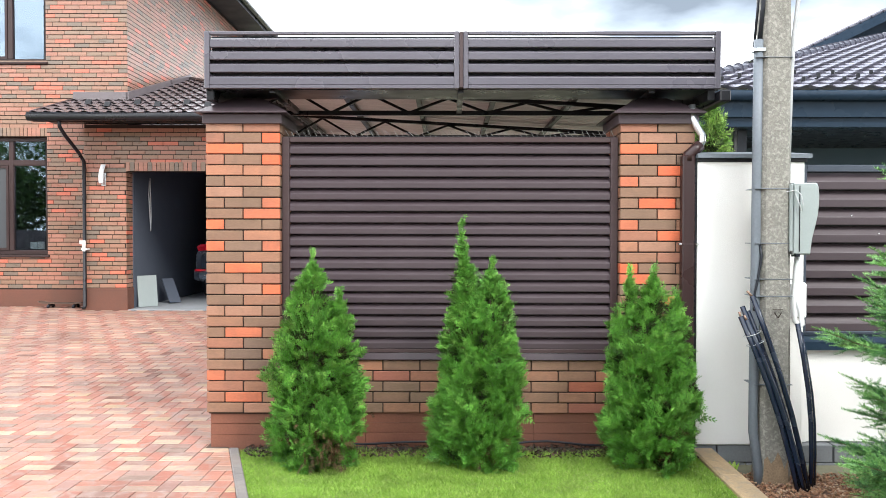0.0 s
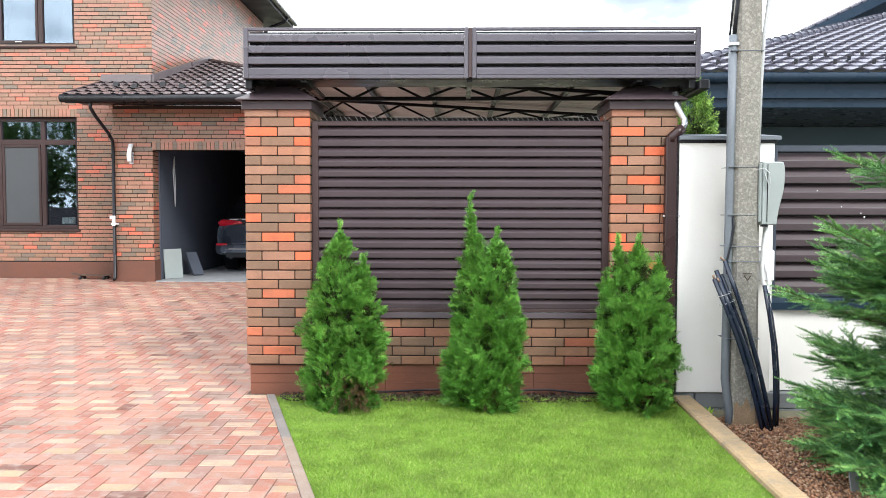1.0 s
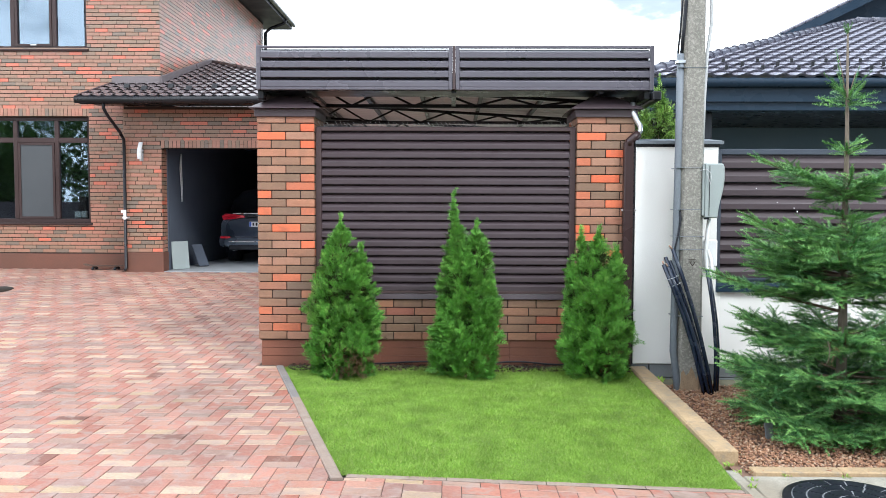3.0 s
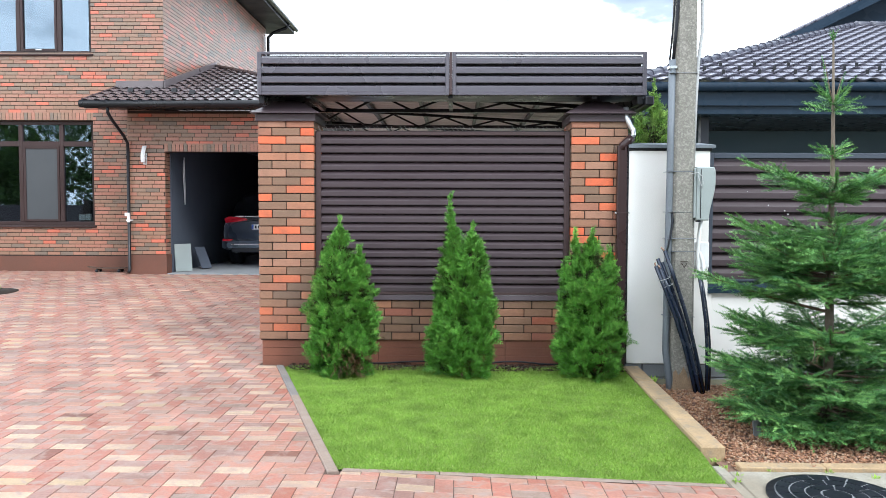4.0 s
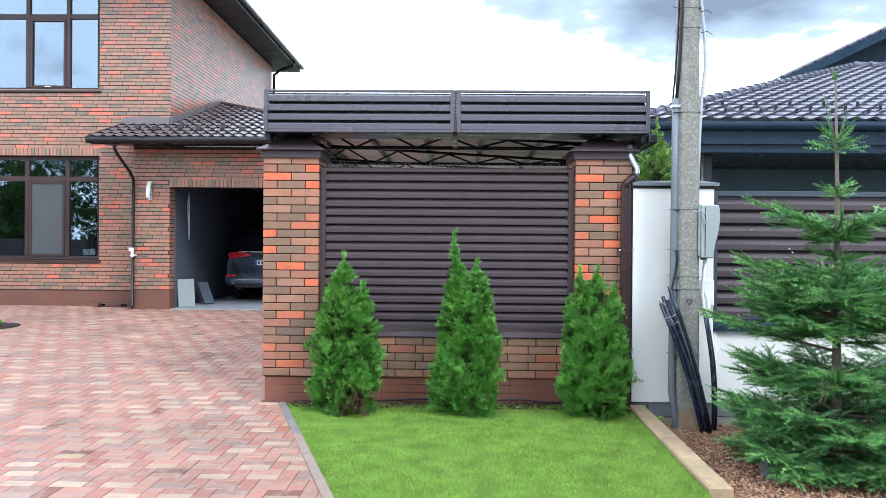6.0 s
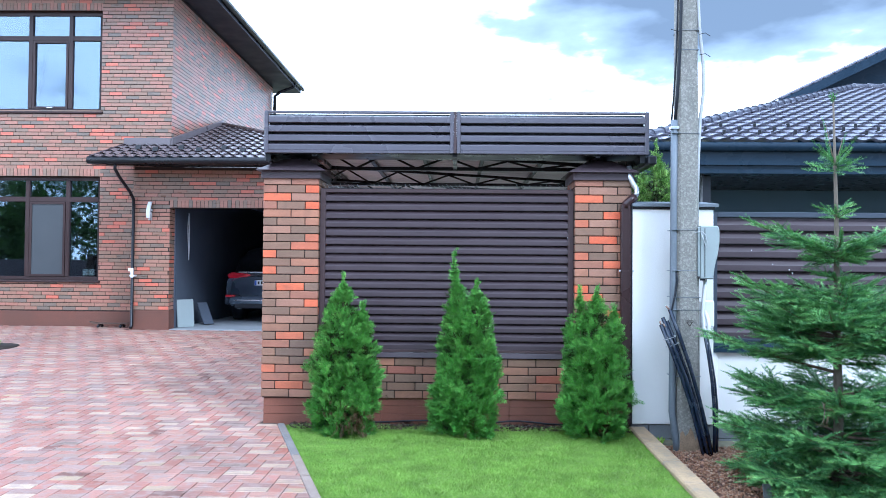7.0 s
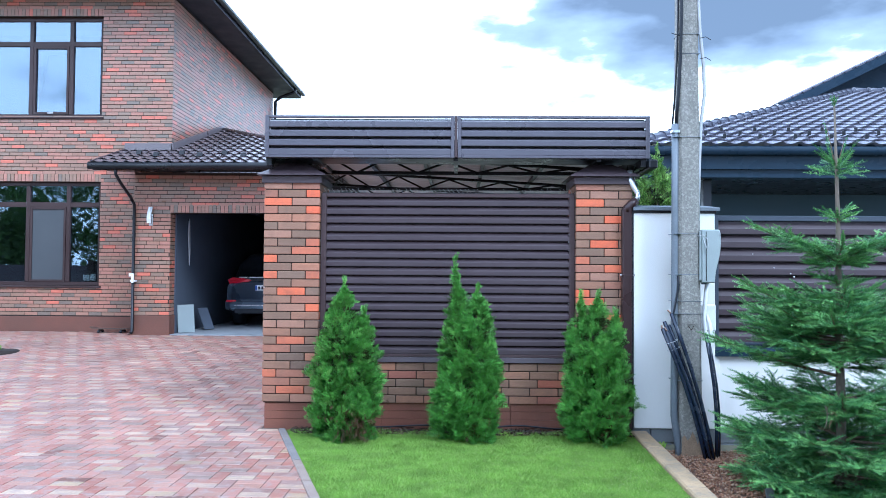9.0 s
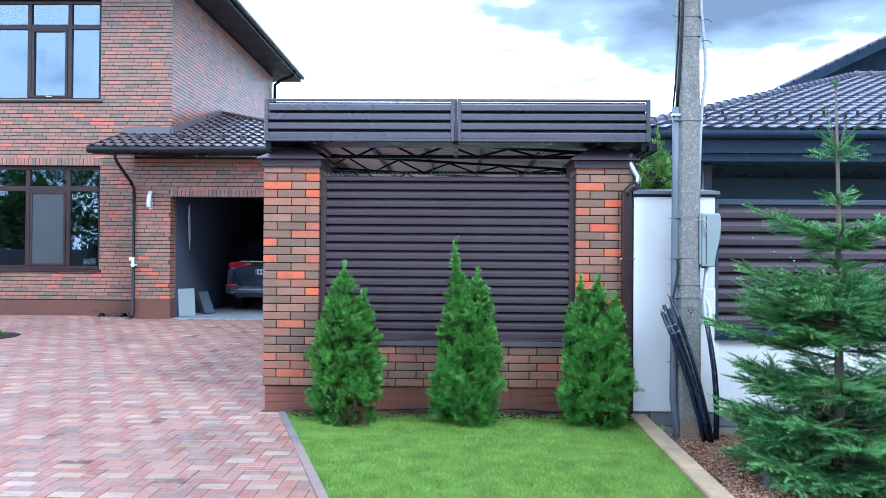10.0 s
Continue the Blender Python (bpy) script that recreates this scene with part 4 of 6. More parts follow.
    solid("hanging_cord", smoothed(Geo().tube(pts, 0.010, 6)), M["white_plastic"], "white cord hanging on the garage wall", "cord")


garage_clutter()


def skateboard():
    t = thing("skateboard", "worn wooden skateboard on the paving by the house plinth", "skateboard", at=(-6.72, 13.55, 0.20))
    g = Geo()
    xs = [-0.42, -0.36, -0.28, 0.28, 0.36, 0.42]
    zs = [0.105, 0.086, 0.072, 0.072, 0.086, 0.105]
    vs, fs = [], []
    for x, z in zip(xs, zs):
        w = 0.06 if abs(x) > 0.4 else 0.1
        vs += [(x, -w, z), (x, w, z), (x, w, z + 0.014), (x, -w, z + 0.014)]
    for i in range(5):
        for k in range(4):
            fs.append((i * 4 + k, i * 4 + (k + 1) % 4, i * 4 + 4 + (k + 1) % 4, i * 4 + 4 + k))
    fs += [(0, 1, 2, 3), (23, 22, 21, 20)]
    g.add(vs, fs)
    part("deck", g, M["wood"], t, "worn wooden deck")
    for x in (-0.22, 0.22):
        part("truck", Geo().box(x - 0.02, x + 0.02, -0.07, 0.07, 0.035, 0.072, 0.005), M["metal_dark"], t)
        for y in (-0.085, 0.085):
            part("wheel", smoothed(Geo().tube([(x, y - 0.018, 0.027), (x, y + 0.018, 0.027)], 0.026, 12)), M["black"], t)


skateboard()


# ---- the fence with its brick pillars ----
TOP = 2.26
PLINTH_Z = 0.235
ORANGE_L = {(1, 2), (3, 2), (2, 0), (7, 2), (8, 1), (9, 0), (11, 0), (11, 2), (13, 1), (15, 2), (19, 1), (23, 0), (25, 1)}
TAN_L = {(0, 0), (4, 0), (4, 1), (2, 1), (5, 2), (6, 0), (15, 1), (17, 0), (17, 1), (10, 1), (21, 2), (26, 1)}
ORANGE_R = {(2, 0), (4, 1), (5, 0), (7, 1), (9, 0), (10, 1), (13, 0), (14, 0), (16, 1), (19, 0), (22, 1), (25, 0)}
TAN_R = {(1, 1), (5, 1), (8, 1), (11, 0), (11, 1), (17, 1), (20, 0), (23, 1)}


def brick_meshes():
    out = {}
    for key in ("brick", "brick_orange", "brick_tan", "brick_red"):
        for nm, ln in (("full", 0.252), ("half", 0.122), ("side", 0.239), ("side_half", 0.115)):
            out[key, nm] = Geo().box(-ln / 2, ln / 2, -0.012, 0.012, -0.0335, 0.0335, 0.0035).mesh("brick", M[key])
    return out


BR = brick_meshes()


def brick_pillar(x0, orange, tan, seed, label):
    """A square brick pillar 0.51 wide with a plinth and a sheet-metal cap."""
    rnd = random.Random(seed)
    t = thing("brick_pillar", label, "pillar", "fence pillars", at=(x0 + 0.255, FENCE_Y + 0.255, 0))
    part("core", Geo().box(-0.245, 0.245, -0.245, 0.245, PLINTH_Z, TOP), M["mortar"], t)
    g = Geo()
    for z0, z1 in ((-0.05, 0.085), (0.087, 0.160), (0.162, PLINTH_Z - 0.004)):
        g.box(-0.235, 0.235, -0.235, 0.235, z0, z1, 0.0025)
    part("plinth", g, M["plinth"], t, "red-brown rendered plinth")
    for k in range(27):
        z = TOP - 0.075 * (k + 1) + 0.0425
        for face in range(4):
            if k % 2 == (face % 2):
                run = [(-0.1300, "full"), (0.1300, "full")] if face % 2 == 0 else [(-0.1235, "side"), (0.1235, "side")]
            elif face % 2 == 0:
                run = [(-0.195, "half"), (0.0, "full"), (0.195, "half")]
            else:
                run = [(-0.185, "side_half"), (0.0, "side"), (0.185, "side_half")]
            for i, (u, size) in enumerate(run):
                key = "brick"
                if face == 0:
                    key = "brick_orange" if (k, i) in orange else "brick_tan" if (k, i) in tan else "brick"
                elif rnd.random() < 0.3:
                    key = rnd.choice(("brick_orange", "brick_tan"))
                ob = new("brick", BR[key, size])
                d = -0.243 + rnd.uniform(-0.0015, 0.0015)
                a = face * math.pi / 2
                ob.location = (u * math.cos(a) - d * math.sin(a), u * math.sin(a) + d * math.cos(a), z + rnd.uniform(-0.0008, 0.0008))
                ob.rotation_euler = (0, rnd.gauss(0, 0.0015), a)
                ob.parent = t
    # cap: skirt and low pyramid of folded sheet
    o, e = 0.275, 0.315
    g = Geo().box(-o, o, -o, o, TOP - 0.012, TOP + 0.055, 0.003)
    part("cap_skirt", g, M["metal_brown"], t, "dark brown folded metal")
    g = Geo()
    z = TOP + 0.058
    g.add([(-e, -e, z), (e, -e, z), (e, e, z), (-e, e, z), (-e, -e, z + 0.008), (e, -e, z + 0.008), (e, e, z + 0.008), (-e, e, z + 0.008),
           (-0.10, -0.10, z + 0.135), (0.10, -0.10, z + 0.135), (0.10, 0.10, z + 0.135), (-0.10, 0.10, z + 0.135)],
          [(3, 2, 1, 0), (0, 1, 5, 4), (1, 2, 6, 5), (2, 3, 7, 6), (3, 0, 4, 7), (4, 5, 9, 8), (5, 6, 10, 9), (6, 7, 11, 10), (7, 4, 8, 11), (8, 9, 10, 11)])
    part("cap", g, M["metal_brown"], t, "dark brown sheet-metal pillar cap")
    return t


PX_L, PX_R = -1.66, 1.205
brick_pillar(PX_L, ORANGE_L, TAN_L, 1, "square pillar of taupe and orange brick beside the drive")
brick_pillar(PX_R, ORANGE_R, TAN_R, 2, "square pillar of taupe and orange brick beside the downpipe")


def low_wall():
    x0, x1, y0 = PX_L + 0.505, PX_R + 0.005, FENCE_Y + 0.055
    t = thing("low_brick_wall", "low brick wall with a red-brown plinth under the slatted panel", "wall", at=((x0 + x1) / 2, y0, 0))
    c = (x0 + x1) / 2
    part("core", Geo().box(x0 - c + 0.01, x1 - c - 0.01, 0.01, 0.38, PLINTH_Z, 0.60), M["mortar"], t)
    g = Geo()
    w = (x1 - x0) / 4
    for i in range(4):
        for z0, z1 in ((-0.05, 0.085), (0.087, 0.160), (0.162, PLINTH_Z - 0.004)):
            g.box(x0 - c + i * w + 0.0, x0 - c + (i + 1) * w - 0.002, 0.02, 0.37, z0, z1, 0.002)
    part("plinth", g, M["plinth"], t, "red-brown plinth slabs")
    rnd = random.Random(4)
    orange = {(3, 3), (1, 6), (2, 8), (0, 8)}
    for k in range(5):
        z = PLINTH_Z + 0.075 * k + 0.0325
        u, i = x0 + 0.0 - (0.13 if k % 2 else 0.06), 0
        while u < x1:
            a, b = max(u, x0 + 0.004), min(u + 0.25, x1 - 0.004)
            if b - a > 0.03:
                key = "brick_red" if (k, i) in orange else "brick_tan" if rnd.random() < 0.05 else "brick"
                me = BR[key, "full"] if b - a > 0.248 else Geo().box((a - b) / 2, (b - a) / 2, -0.012, 0.012, -0.0335, 0.0335, 0.0035).mesh("brick", M[key])
                ob = new("brick", me)
                ob.location = ((a + b) / 2 - c, 0.012 + rnd.uniform(-0.0015, 0.0015), z)
                ob.parent = t
            u += 0.26
            i += 1


low_wall()


def slat_profile(h, d, face):
    """Section (y, z) of one pressed slat: a return below, an upright face, then a slope running back and up under the next slat."""
    f = face * h
    out = [(0.9 * d, 0.004), (0.004, 0.0), (0.0, 0.004), (0.0, f - 0.004), (0.0015, f), (0.005, f + 0.002), (d, 0.93 * h)]
    back = [(y + 0.0035, z + 0.003) for y, z in out[::-1]]
    return out + back


def louvre_panel(name, label, x0, x1, z0, z1, y, n, side, rails, group="fence panels", face=0.50, d=0.045, rivets=True, mat_slat="metal_brown", mat_frame="metal_frame"):
    """A steel frame with n horizontal slats; side: width of its uprights; rails: heights of bottom and top rails."""
    t = thing(name, label, "fence panel", group, at=((x0 + x1) / 2, y, z0))
    hw, H = (x1 - x0) / 2, z1 - z0
    for s in (-1, 1):
        a, b = sorted((s * hw, s * (hw - side)))
        part("upright", Geo().box(a, b, -0.004, 0.036, 0, H, 0.003), M[mat_frame], t)
    part("bottom_rail", Geo().box(-hw + side, hw - side, 0.0, 0.036, 0, rails[0], 0.003), M[mat_frame], t)
    part("top_rail", Geo().box(-hw + side, hw - side, 0.0, 0.036, H - rails[1], H, 0.003), M[mat_frame], t)
    # black sheet added behind the slats; stands in for shade in the gaps
    part("backing", Geo().box(-hw + side, hw - side, 0.058, 0.062, rails[0], H - (0.006 if rivets else rails[1])), M["black"], t)
    pitch = (H - rails[0] - rails[1]) / n
    prof = slat_profile(pitch, d, face)
    me = Geo().prism([(yy, zz) for yy, zz in prof], 0, -hw + side + 0.001, hw - side - 0.001).mesh("slat", M[mat_slat])
    for i in range(n):
        ob = new("slat", me)
        ob.location = (0, 0.004, rails[0] + pitch * i)
        ob.parent = t
    for s in (-1, 1) if rivets else ():
        for i in range(0, n, 2):
            part("rivet", Geo().box(s * (hw - side / 2) - 0.004, s * (hw - side / 2) + 0.004, -0.007, -0.004, rails[0] + pitch * (i + 0.5) - 0.004, rails[0] + pitch * (i + 0.5) + 0.004, 0.001), M["metal_brown"], t)
    return t


PANEL = louvre_panel("louvred_fence_panel", "dark brown louvred steel panel between the brick pillars", PX_L + 0.515, PX_R - 0.005, 0.655, 2.165, FENCE_Y + 0.06, 18, 0.05, (0.028, 0.035), face=0.54, d=0.034)


def panel_flashing():
    x0, x1 = PX_L + 0.515, PX_R - 0.005
    g = Geo().prism([(FENCE_Y + 0.035, 0.612), (FENCE_Y + 0.045, 0.606), (FENCE_Y + 0.058, 0.652), (FENCE_Y + 0.20, 0.653), (FENCE_Y + 0.20, 0.61)], 0, x0, x1)
    solid("wall_coping", g, M["metal_brown"], "brown folded metal coping on the low brick wall", "coping", kind="structure")


panel_flashing()


def bird_spikes():
    rnd = random.Random(6)
    t = thing("bird_spikes", "row of thin metal bird spikes along the panel's top rail", "bird spikes", at=(0.03, FENCE_Y + 0.078, 2.165))
    part("strip", Geo().box(-1.16, 1.16, -0.012, 0.012, 0, 0.006), M["metal_dark"], t)
    me = [Geo().tube([(0, 0, 0.005), (-0.022 - 0.012 * (i % 2), -0.008, 0.036 + 0.008 * i)], 0.0014, 5).mesh("spike", M["grey_cable"]) for i in range(3)]
    for i in range(58):
        ob = new("spike", me[rnd.randrange(3)])
        ob.location = (-1.13 + 0.0398 * i + rnd.uniform(-0.006, 0.006), 0, 0)
        ob.rotation_euler = (rnd.uniform(-0.3, 0.3), rnd.uniform(-0.2, 0.12), 0)
        ob.parent = t


bird_spikes()


# ---- carport roof behind the fence ----
def carport():
    x0, x1, y0, y1 = -1.635, 1.85, 5.29, 11.0
    roof_z = lambda x: 2.665 - 0.055 * (x - x0)
    t = thing("carport", "open steel carport with lattice trusses and a ribbed sheet roof", "carport", at=(0.1, 8, 0))
    inv = Matrix.Translation((-0.1, -8, 0))
    def cp(name, geo, material, label=""):
        ob = part(name, geo, material, t, label)
        ob.matrix_parent_inverse = inv
        return ob
    vs, fs, n = [], [], int((y1 - y0) / 0.05)
    for i in range(n + 1):
        y = y0 + 0.06 + (y1 - y0 - 0.1) * i / n
        h = (0.0, 0.0, 0.018, 0.018)[i % 4]
        vs += [(x0 + 0.04, y, roof_z(x0) + 0.055 + h), (x1 - 0.03, y, roof_z(x1) + 0.055 + h)]
    fs = [(2 * i, 2 * i + 1, 2 * i + 3, 2 * i + 2) for i in range(n)]
    cp("roof_sheet", Geo().add(vs, fs), M["sheet"], "pale ribbed metal roof sheet")
    for ty in (6.2, 7.7, 9.2, 10.7):
        zb = 2.45
        tr = cp("truss", Geo().box(x0 + 0.05, x1 - 0.05, ty - 0.02, ty + 0.02, zb - 0.02, zb + 0.015, 0.002), M["metal_dark"], "dark welded lattice truss")
        part("top_chord", Geo().bar((x0 + 0.05, ty, roof_z(x0)), (x1 - 0.05, ty, roof_z(x1)), 0.04, 0.03), M["metal_dark"], tr)
        x, k, nodes = x0 + 0.10, 0, []
        while x < x1 - 0.1:
            nodes.append((x, ty, zb if k % 2 == 0 else roof_z(x) - 0.01))
            x += 0.31
            k += 1
        for a, b in zip(nodes, nodes[1:]):
            part("web_bar", Geo().bar(a, b, 0.02, 0.02), M["metal_dark"], tr)
    for i in range(6):
        x = x0 + 0.16 + i * 0.62
        cp("purlin", Geo().box(x - 0.02, x + 0.02, y0 + 0.05, y1, roof_z(x) + 0.015, roof_z(x) + 0.052), M["metal_dark"])
    for x in (x0 + 0.02, x1 - 0.05):
        cp("edge_board", Geo().box(x - 0.02, x + 0.03, y0 + 0.045, y1, 2.40, 2.74, 0.004), M["metal_dark"])
    for x in (PX_L + 0.255, PX_R + 0.255):
        cp("pillar_stub", Geo().box(x - 0.05, x + 0.05, 5.6, 5.7, 2.40, 2.72, 0.003), M["metal_dark"])
    for x in (x0 + 0.1, x1 - 0.12):
        cp("rear_post", Geo().box(x - 0.04, x + 0.04, 10.6, 10.7, 0.1, 2.5), M["metal_dark"])
    for x in (x0 + 0.45, 0.1, x1 - 0.45):
        cp("fascia_bracket", Geo().bar((x, y0 + 0.05, 2.47), (x, 6.2, 2.46), 0.04, 0.04), M["metal_dark"])
    cp("fascia_underside", Geo().box(x0, x1, y0 + 0.04, y0 + 0.40, 2.468, 2.472), M["metal_dark"])
    g = Geo().box(x1 - 0.015, x1 + 0.06, 5.25, y1, 2.38, 2.46, 0.01)
    cp("side_gutter", g, M["metal_dark"], "dark side gutter")
    # brown metal rims round the louvred front
    cp("middle_strip", Geo().box(0.091, 0.115, y0 - 0.012, y0 + 0.035, 2.475, 2.853, 0.003), M["metal_frame"])
    for a, b in ((x0, 0.0905), (0.1155, x1)):
        louvre_panel("carport_fascia", "brown louvred fascia panel on the front of the carport", a, b, 2.472, 2.857, y0, 4, 0.035, (0.025, 0.022), "carport fascia panels", face=0.62, d=0.062, rivets=False, mat_slat="fascia_steel", mat_frame="fascia_steel")


carport()


def downpipe():
    t = thing("fence_downpipe", "dark brown square downpipe with a bright elbow beside the brick pillar", "downpipe", at=(1.655, 5.36, 0))
    part("pipe", Geo().box(-0.043, 0.043, -0.035, 0.035, 0.03, 2.03, 0.008), M["pipe_brown"], t)
    part("elbow", smoothed(Geo().tube([(0.0, 0, 1.99), (0.005, 0, 2.03), (0.045, 0, 2.065), (0.085, 0.005, 2.10)], 0.040, 12)), M["pipe_brown"], t)
    part("bright_sleeve", smoothed(Geo().tube([(0.078, 0.005, 2.09), (0.103, 0.005, 2.13), (0.10, 0.01, 2.17), (0.075, 0.02, 2.21), (0.045, 0.03, 2.28), (0.04, 0.05, 2.38)], 0.024, 12)), M["zinc"], t, "bright zinc bend")
    for z in (0.5, 1.42):
        b = part("clip", Geo().box(-0.052, 0.052, -0.040, 0.04, z, z + 0.008), M["metal_frame"], t)
        for s in (-1, 1):
            part("screw", Geo().box(s * 0.058 - 0.007, s * 0.058 + 0.007, -0.046, -0.034, z - 0.004, z + 0.011, 0.002), M["zinc"], b)
    st = thing("edge_strip", "dark dotted metal strip between the downpipe and the white wall", "trim strip", at=(1.706, 5.345, 0.05))
    part("strip", Geo().box(-0.006, 0.006, -0.012, 0.02, 0, 1.95), M["metal_dark"], st)
    for i in range(38):
        part("lug", Geo().box(-0.011, -0.005, -0.016, 0.0, 0.03 + 0.05 * i, 0.045 + 0.05 * i), M["black"], st)


downpipe()


# ---- the neighbour's white wall and louvred fence ----
def white_wall():
    y0 = 5.33
    pil = thing("white_pillar", "white rendered pillar with a grey metal cap", "pillar", at=(2.075, y0, 0.05))
    part("body", Geo().box(-0.362, 0.365, 0.0, 0.42, 0.0, 1.955, 0.006), M["white"], pil)
    part("cap", Geo().add([(-0.37, -0.035, 1.957), (0.40, -0.035, 1.957), (0.40, 0.45, 1.957), (-0.37, 0.45, 1.957), (-0.37, -0.035, 1.985), (0.40, -0.035, 1.985), (0.40, 0.45, 1.985), (-0.37, 0.45, 1.985), (-0.30, 0.2, 2.02), (0.33, 0.2, 2.02)],
                         [(3, 2, 1, 0), (0, 1, 5, 4), (1, 2, 6, 5), (2, 3, 7, 6), (3, 0, 4, 7), (4, 5, 9, 8), (6, 7, 8, 9), (5, 6, 9), (7, 4, 8)]), M["conduit"], pil, "blue-grey sheet-metal cap")
    part("cap_skirt", Geo().box(-0.366, 0.375, -0.008, 0.43, 1.932, 1.956, 0.002), M["metal_dark"], pil)
    base = thing("block_base", "course of grey concrete blocks under the white wall", "wall base", at=(2.0, y0, -0.2))
    for r, z in ((0, 0.0), (1, 0.125)):
        x = -0.33 - (0.2 if r else 0)
        while x < 4.5:
            a, b = max(x, -0.29), min(x + 0.395, 4.5)
            if b - a > 0.05:
                part("block", Geo().box(a, b - 0.006, 0.02, 0.3, z, z + 0.119, 0.004), M["block"], base)
            x += 0.40
    low = thing("white_low_wall", "low white rendered wall below the neighbour's louvred fence", "wall", at=(4.4, 5.42, 0.05))
    part("body", Geo().box(-1.955, 2.1, 0.0, 0.3, 0, 0.66, 0.005), M["white"], low)
    part("sill", Geo().prism([(-0.05, 0.645), (-0.05, 0.70), (0.02, 0.73), (0.3, 0.73), (0.3, 0.665), (-0.02, 0.665)], 0, -1.95, 2.1), M["trim_blue"], low, "blue-grey metal sill")
    part("corner_bead", Geo().box(-1.965, -1.90, -0.02, 0.0, 0.0, 0.64, 0.004), M["white"], low)
    louvre_panel("louvred_fence_panel", "wide dark brown louvred panel on the neighbour's white wall", 2.47, 6.5, 0.795, 1.975, 5.46, 9, 0.045, (0.02, 0.048), face=0.46, d=0.046, mat_frame="rail_blue")


white_wall()


def wall_specks():
    rnd = random.Random(14)
    for x, z, r in ((2.83, 1.625, 0.006), (3.02, 1.50, 0.006), (3.20, 1.42, 0.012), (3.17, 1.45, 0.008)):
        solid("dropping", smoothed(Geo().tube([(x, 5.463, z), (x + rnd.uniform(-0.004, 0.004), 5.459, z - r)], r * 0.6, 7, r * 0.3)), M["white_plastic"], "small white dropping on the brown slats", "dropping", "droppings on the slats")


wall_specks()


# ---- the neighbour's house ----
def neighbour():
    nb = thing("neighbour_house", "single-storey house with a dark glazed tile hip roof and grey walls", "house", at=(9, 16, -0.09))
    inv = Matrix.Translation((-9, -16, 0))
    def np_(name, geo, material, parent=None, label=""):
        ob = part(name, geo, material, parent or nb, label)
        if parent is None:
            ob.matrix_parent_inverse = inv
        return ob
    ex0, ey0, ez, xr = 2.95, 11.2, 3.66, 22.0
    SLN = 0.338
    run = 8.45
    cs = 1 / math.hypot(1, SLN)
    g = roof_tiles((ex0, ey0, ez), (1, 0, 0), (0, cs, SLN * cs), (0, -SLN * cs, cs), 14.0, run / cs, 0.30, 0.40, lambda s: s * cs * 0.944, lambda s: 14.0, amp=0.028, step=0.05)
    roof = np_("roof", g, M["roof_blue"], label="dark violet-grey glazed roof tiles")
    apex = (ex0 + 0.944 * run, ey0 + run, ez + run * SLN)
    part("side_slope", Geo().add([(ex0, ey0, ez), apex, (ex0, ey0 + 2 * run, ez)], [(0, 1, 2)]), M["roof_blue"], roof)
    part("back_slope", Geo().add([apex, (xr, ey0 + run, apex[2]), (xr, ey0 + 2 * run, ez), (ex0, ey0 + 2 * run, ez)], [(0, 1, 2, 3)]), M["roof_blue"], roof)
    a, b = Vector((ex0, ey0, ez + 0.0)), Vector(apex) + Vector((0, 0, 0.04))
    n = 32
    d = (b - a) / n
    cap = Geo().tube([Vector((0, 0, 0)), d * 0.10, d * 0.11, d * 1.10], 0.108, 10, 0.080).mesh("ridge_tile", M["ridge_blue"])
    for i in range(n):
        ob = new("ridge_tile", cap)
        ob.location = a + d * i + Vector((0, 0, 0.02))
        ob.parent = roof
    cap2 = smoothed(Geo().tube([(0, 0, 0), (0.06, 0, 0), (0.43, 0, 0)], 0.11, 10, 0.085)).mesh("ridge_tile", M["ridge_blue"])
    for i in range(14):
        ob = new("ridge_tile", cap2)
        ob.location = b + Vector((0.40 * i, 0, 0.02))
        ob.parent = roof
    me = Geo().box(-0.015, 0.015, -0.10, 0.10, 0.0, 0.012, 0.003).box(-0.03, 0.03, -0.10, -0.075, 0.0, 0.075, 0.01).mesh("snow_guard", M["metal_dark"])
    for i in range(45):
        ob = new("snow_guard", me)
        s = 0.42 + 0.38 * (i % 3)
        ob.location = (ex0 + 1.1 + (i // 3) * 0.60 + 0.40 * (i % 3), ey0 + s, ez + s * SLN + 0.045)
        ob.parent = roof
    np_("fascia", Geo().box(ex0 + 0.1, xr, ey0 + 0.06, ey0 + 0.10, 3.28, 3.66), M["trim_blue"], label="deep blue-grey fascia")
    np_("side_fascia", Geo().box(ex0 + 0.06, ex0 + 0.1, ey0 + 0.06, ey0 + 18, 3.28, 3.66), M["trim_blue"])
    np_("beam", Geo().box(ex0 + 0.3, xr, ey0 + 0.12, ey0 + 0.4, 3.14, 3.30, 0.01), M["trim_blue"])
    gut = np_("gutter", smoothed(Geo().tube([(ex0 - 0.02, ey0 - 0.02, 3.58), (xr, ey0 - 0.02, 3.58)], 0.075, 14)), M["trim_blue"], label="glossy blue-grey gutter")
    for i in range(12):
        part("gutter_bracket", Geo().box(ex0 + 0.5 + 0.9 * i, ex0 + 0.52 + 0.9 * i, ey0 - 0.095, ey0 + 0.06, 3.648, 3.658), M["trim_blue"], gut)
    np_("soffit", Geo().box(ex0 + 0.1, xr, ey0 + 0.4, 14.2, 3.14, 3.17), M["metal_dark"])
    np_("porch_wall", Geo().box(ex0 + 1.6, xr, 14.0, 14.2, 0.0, 3.14), M["wall_grey"], label="smooth grey porch wall")
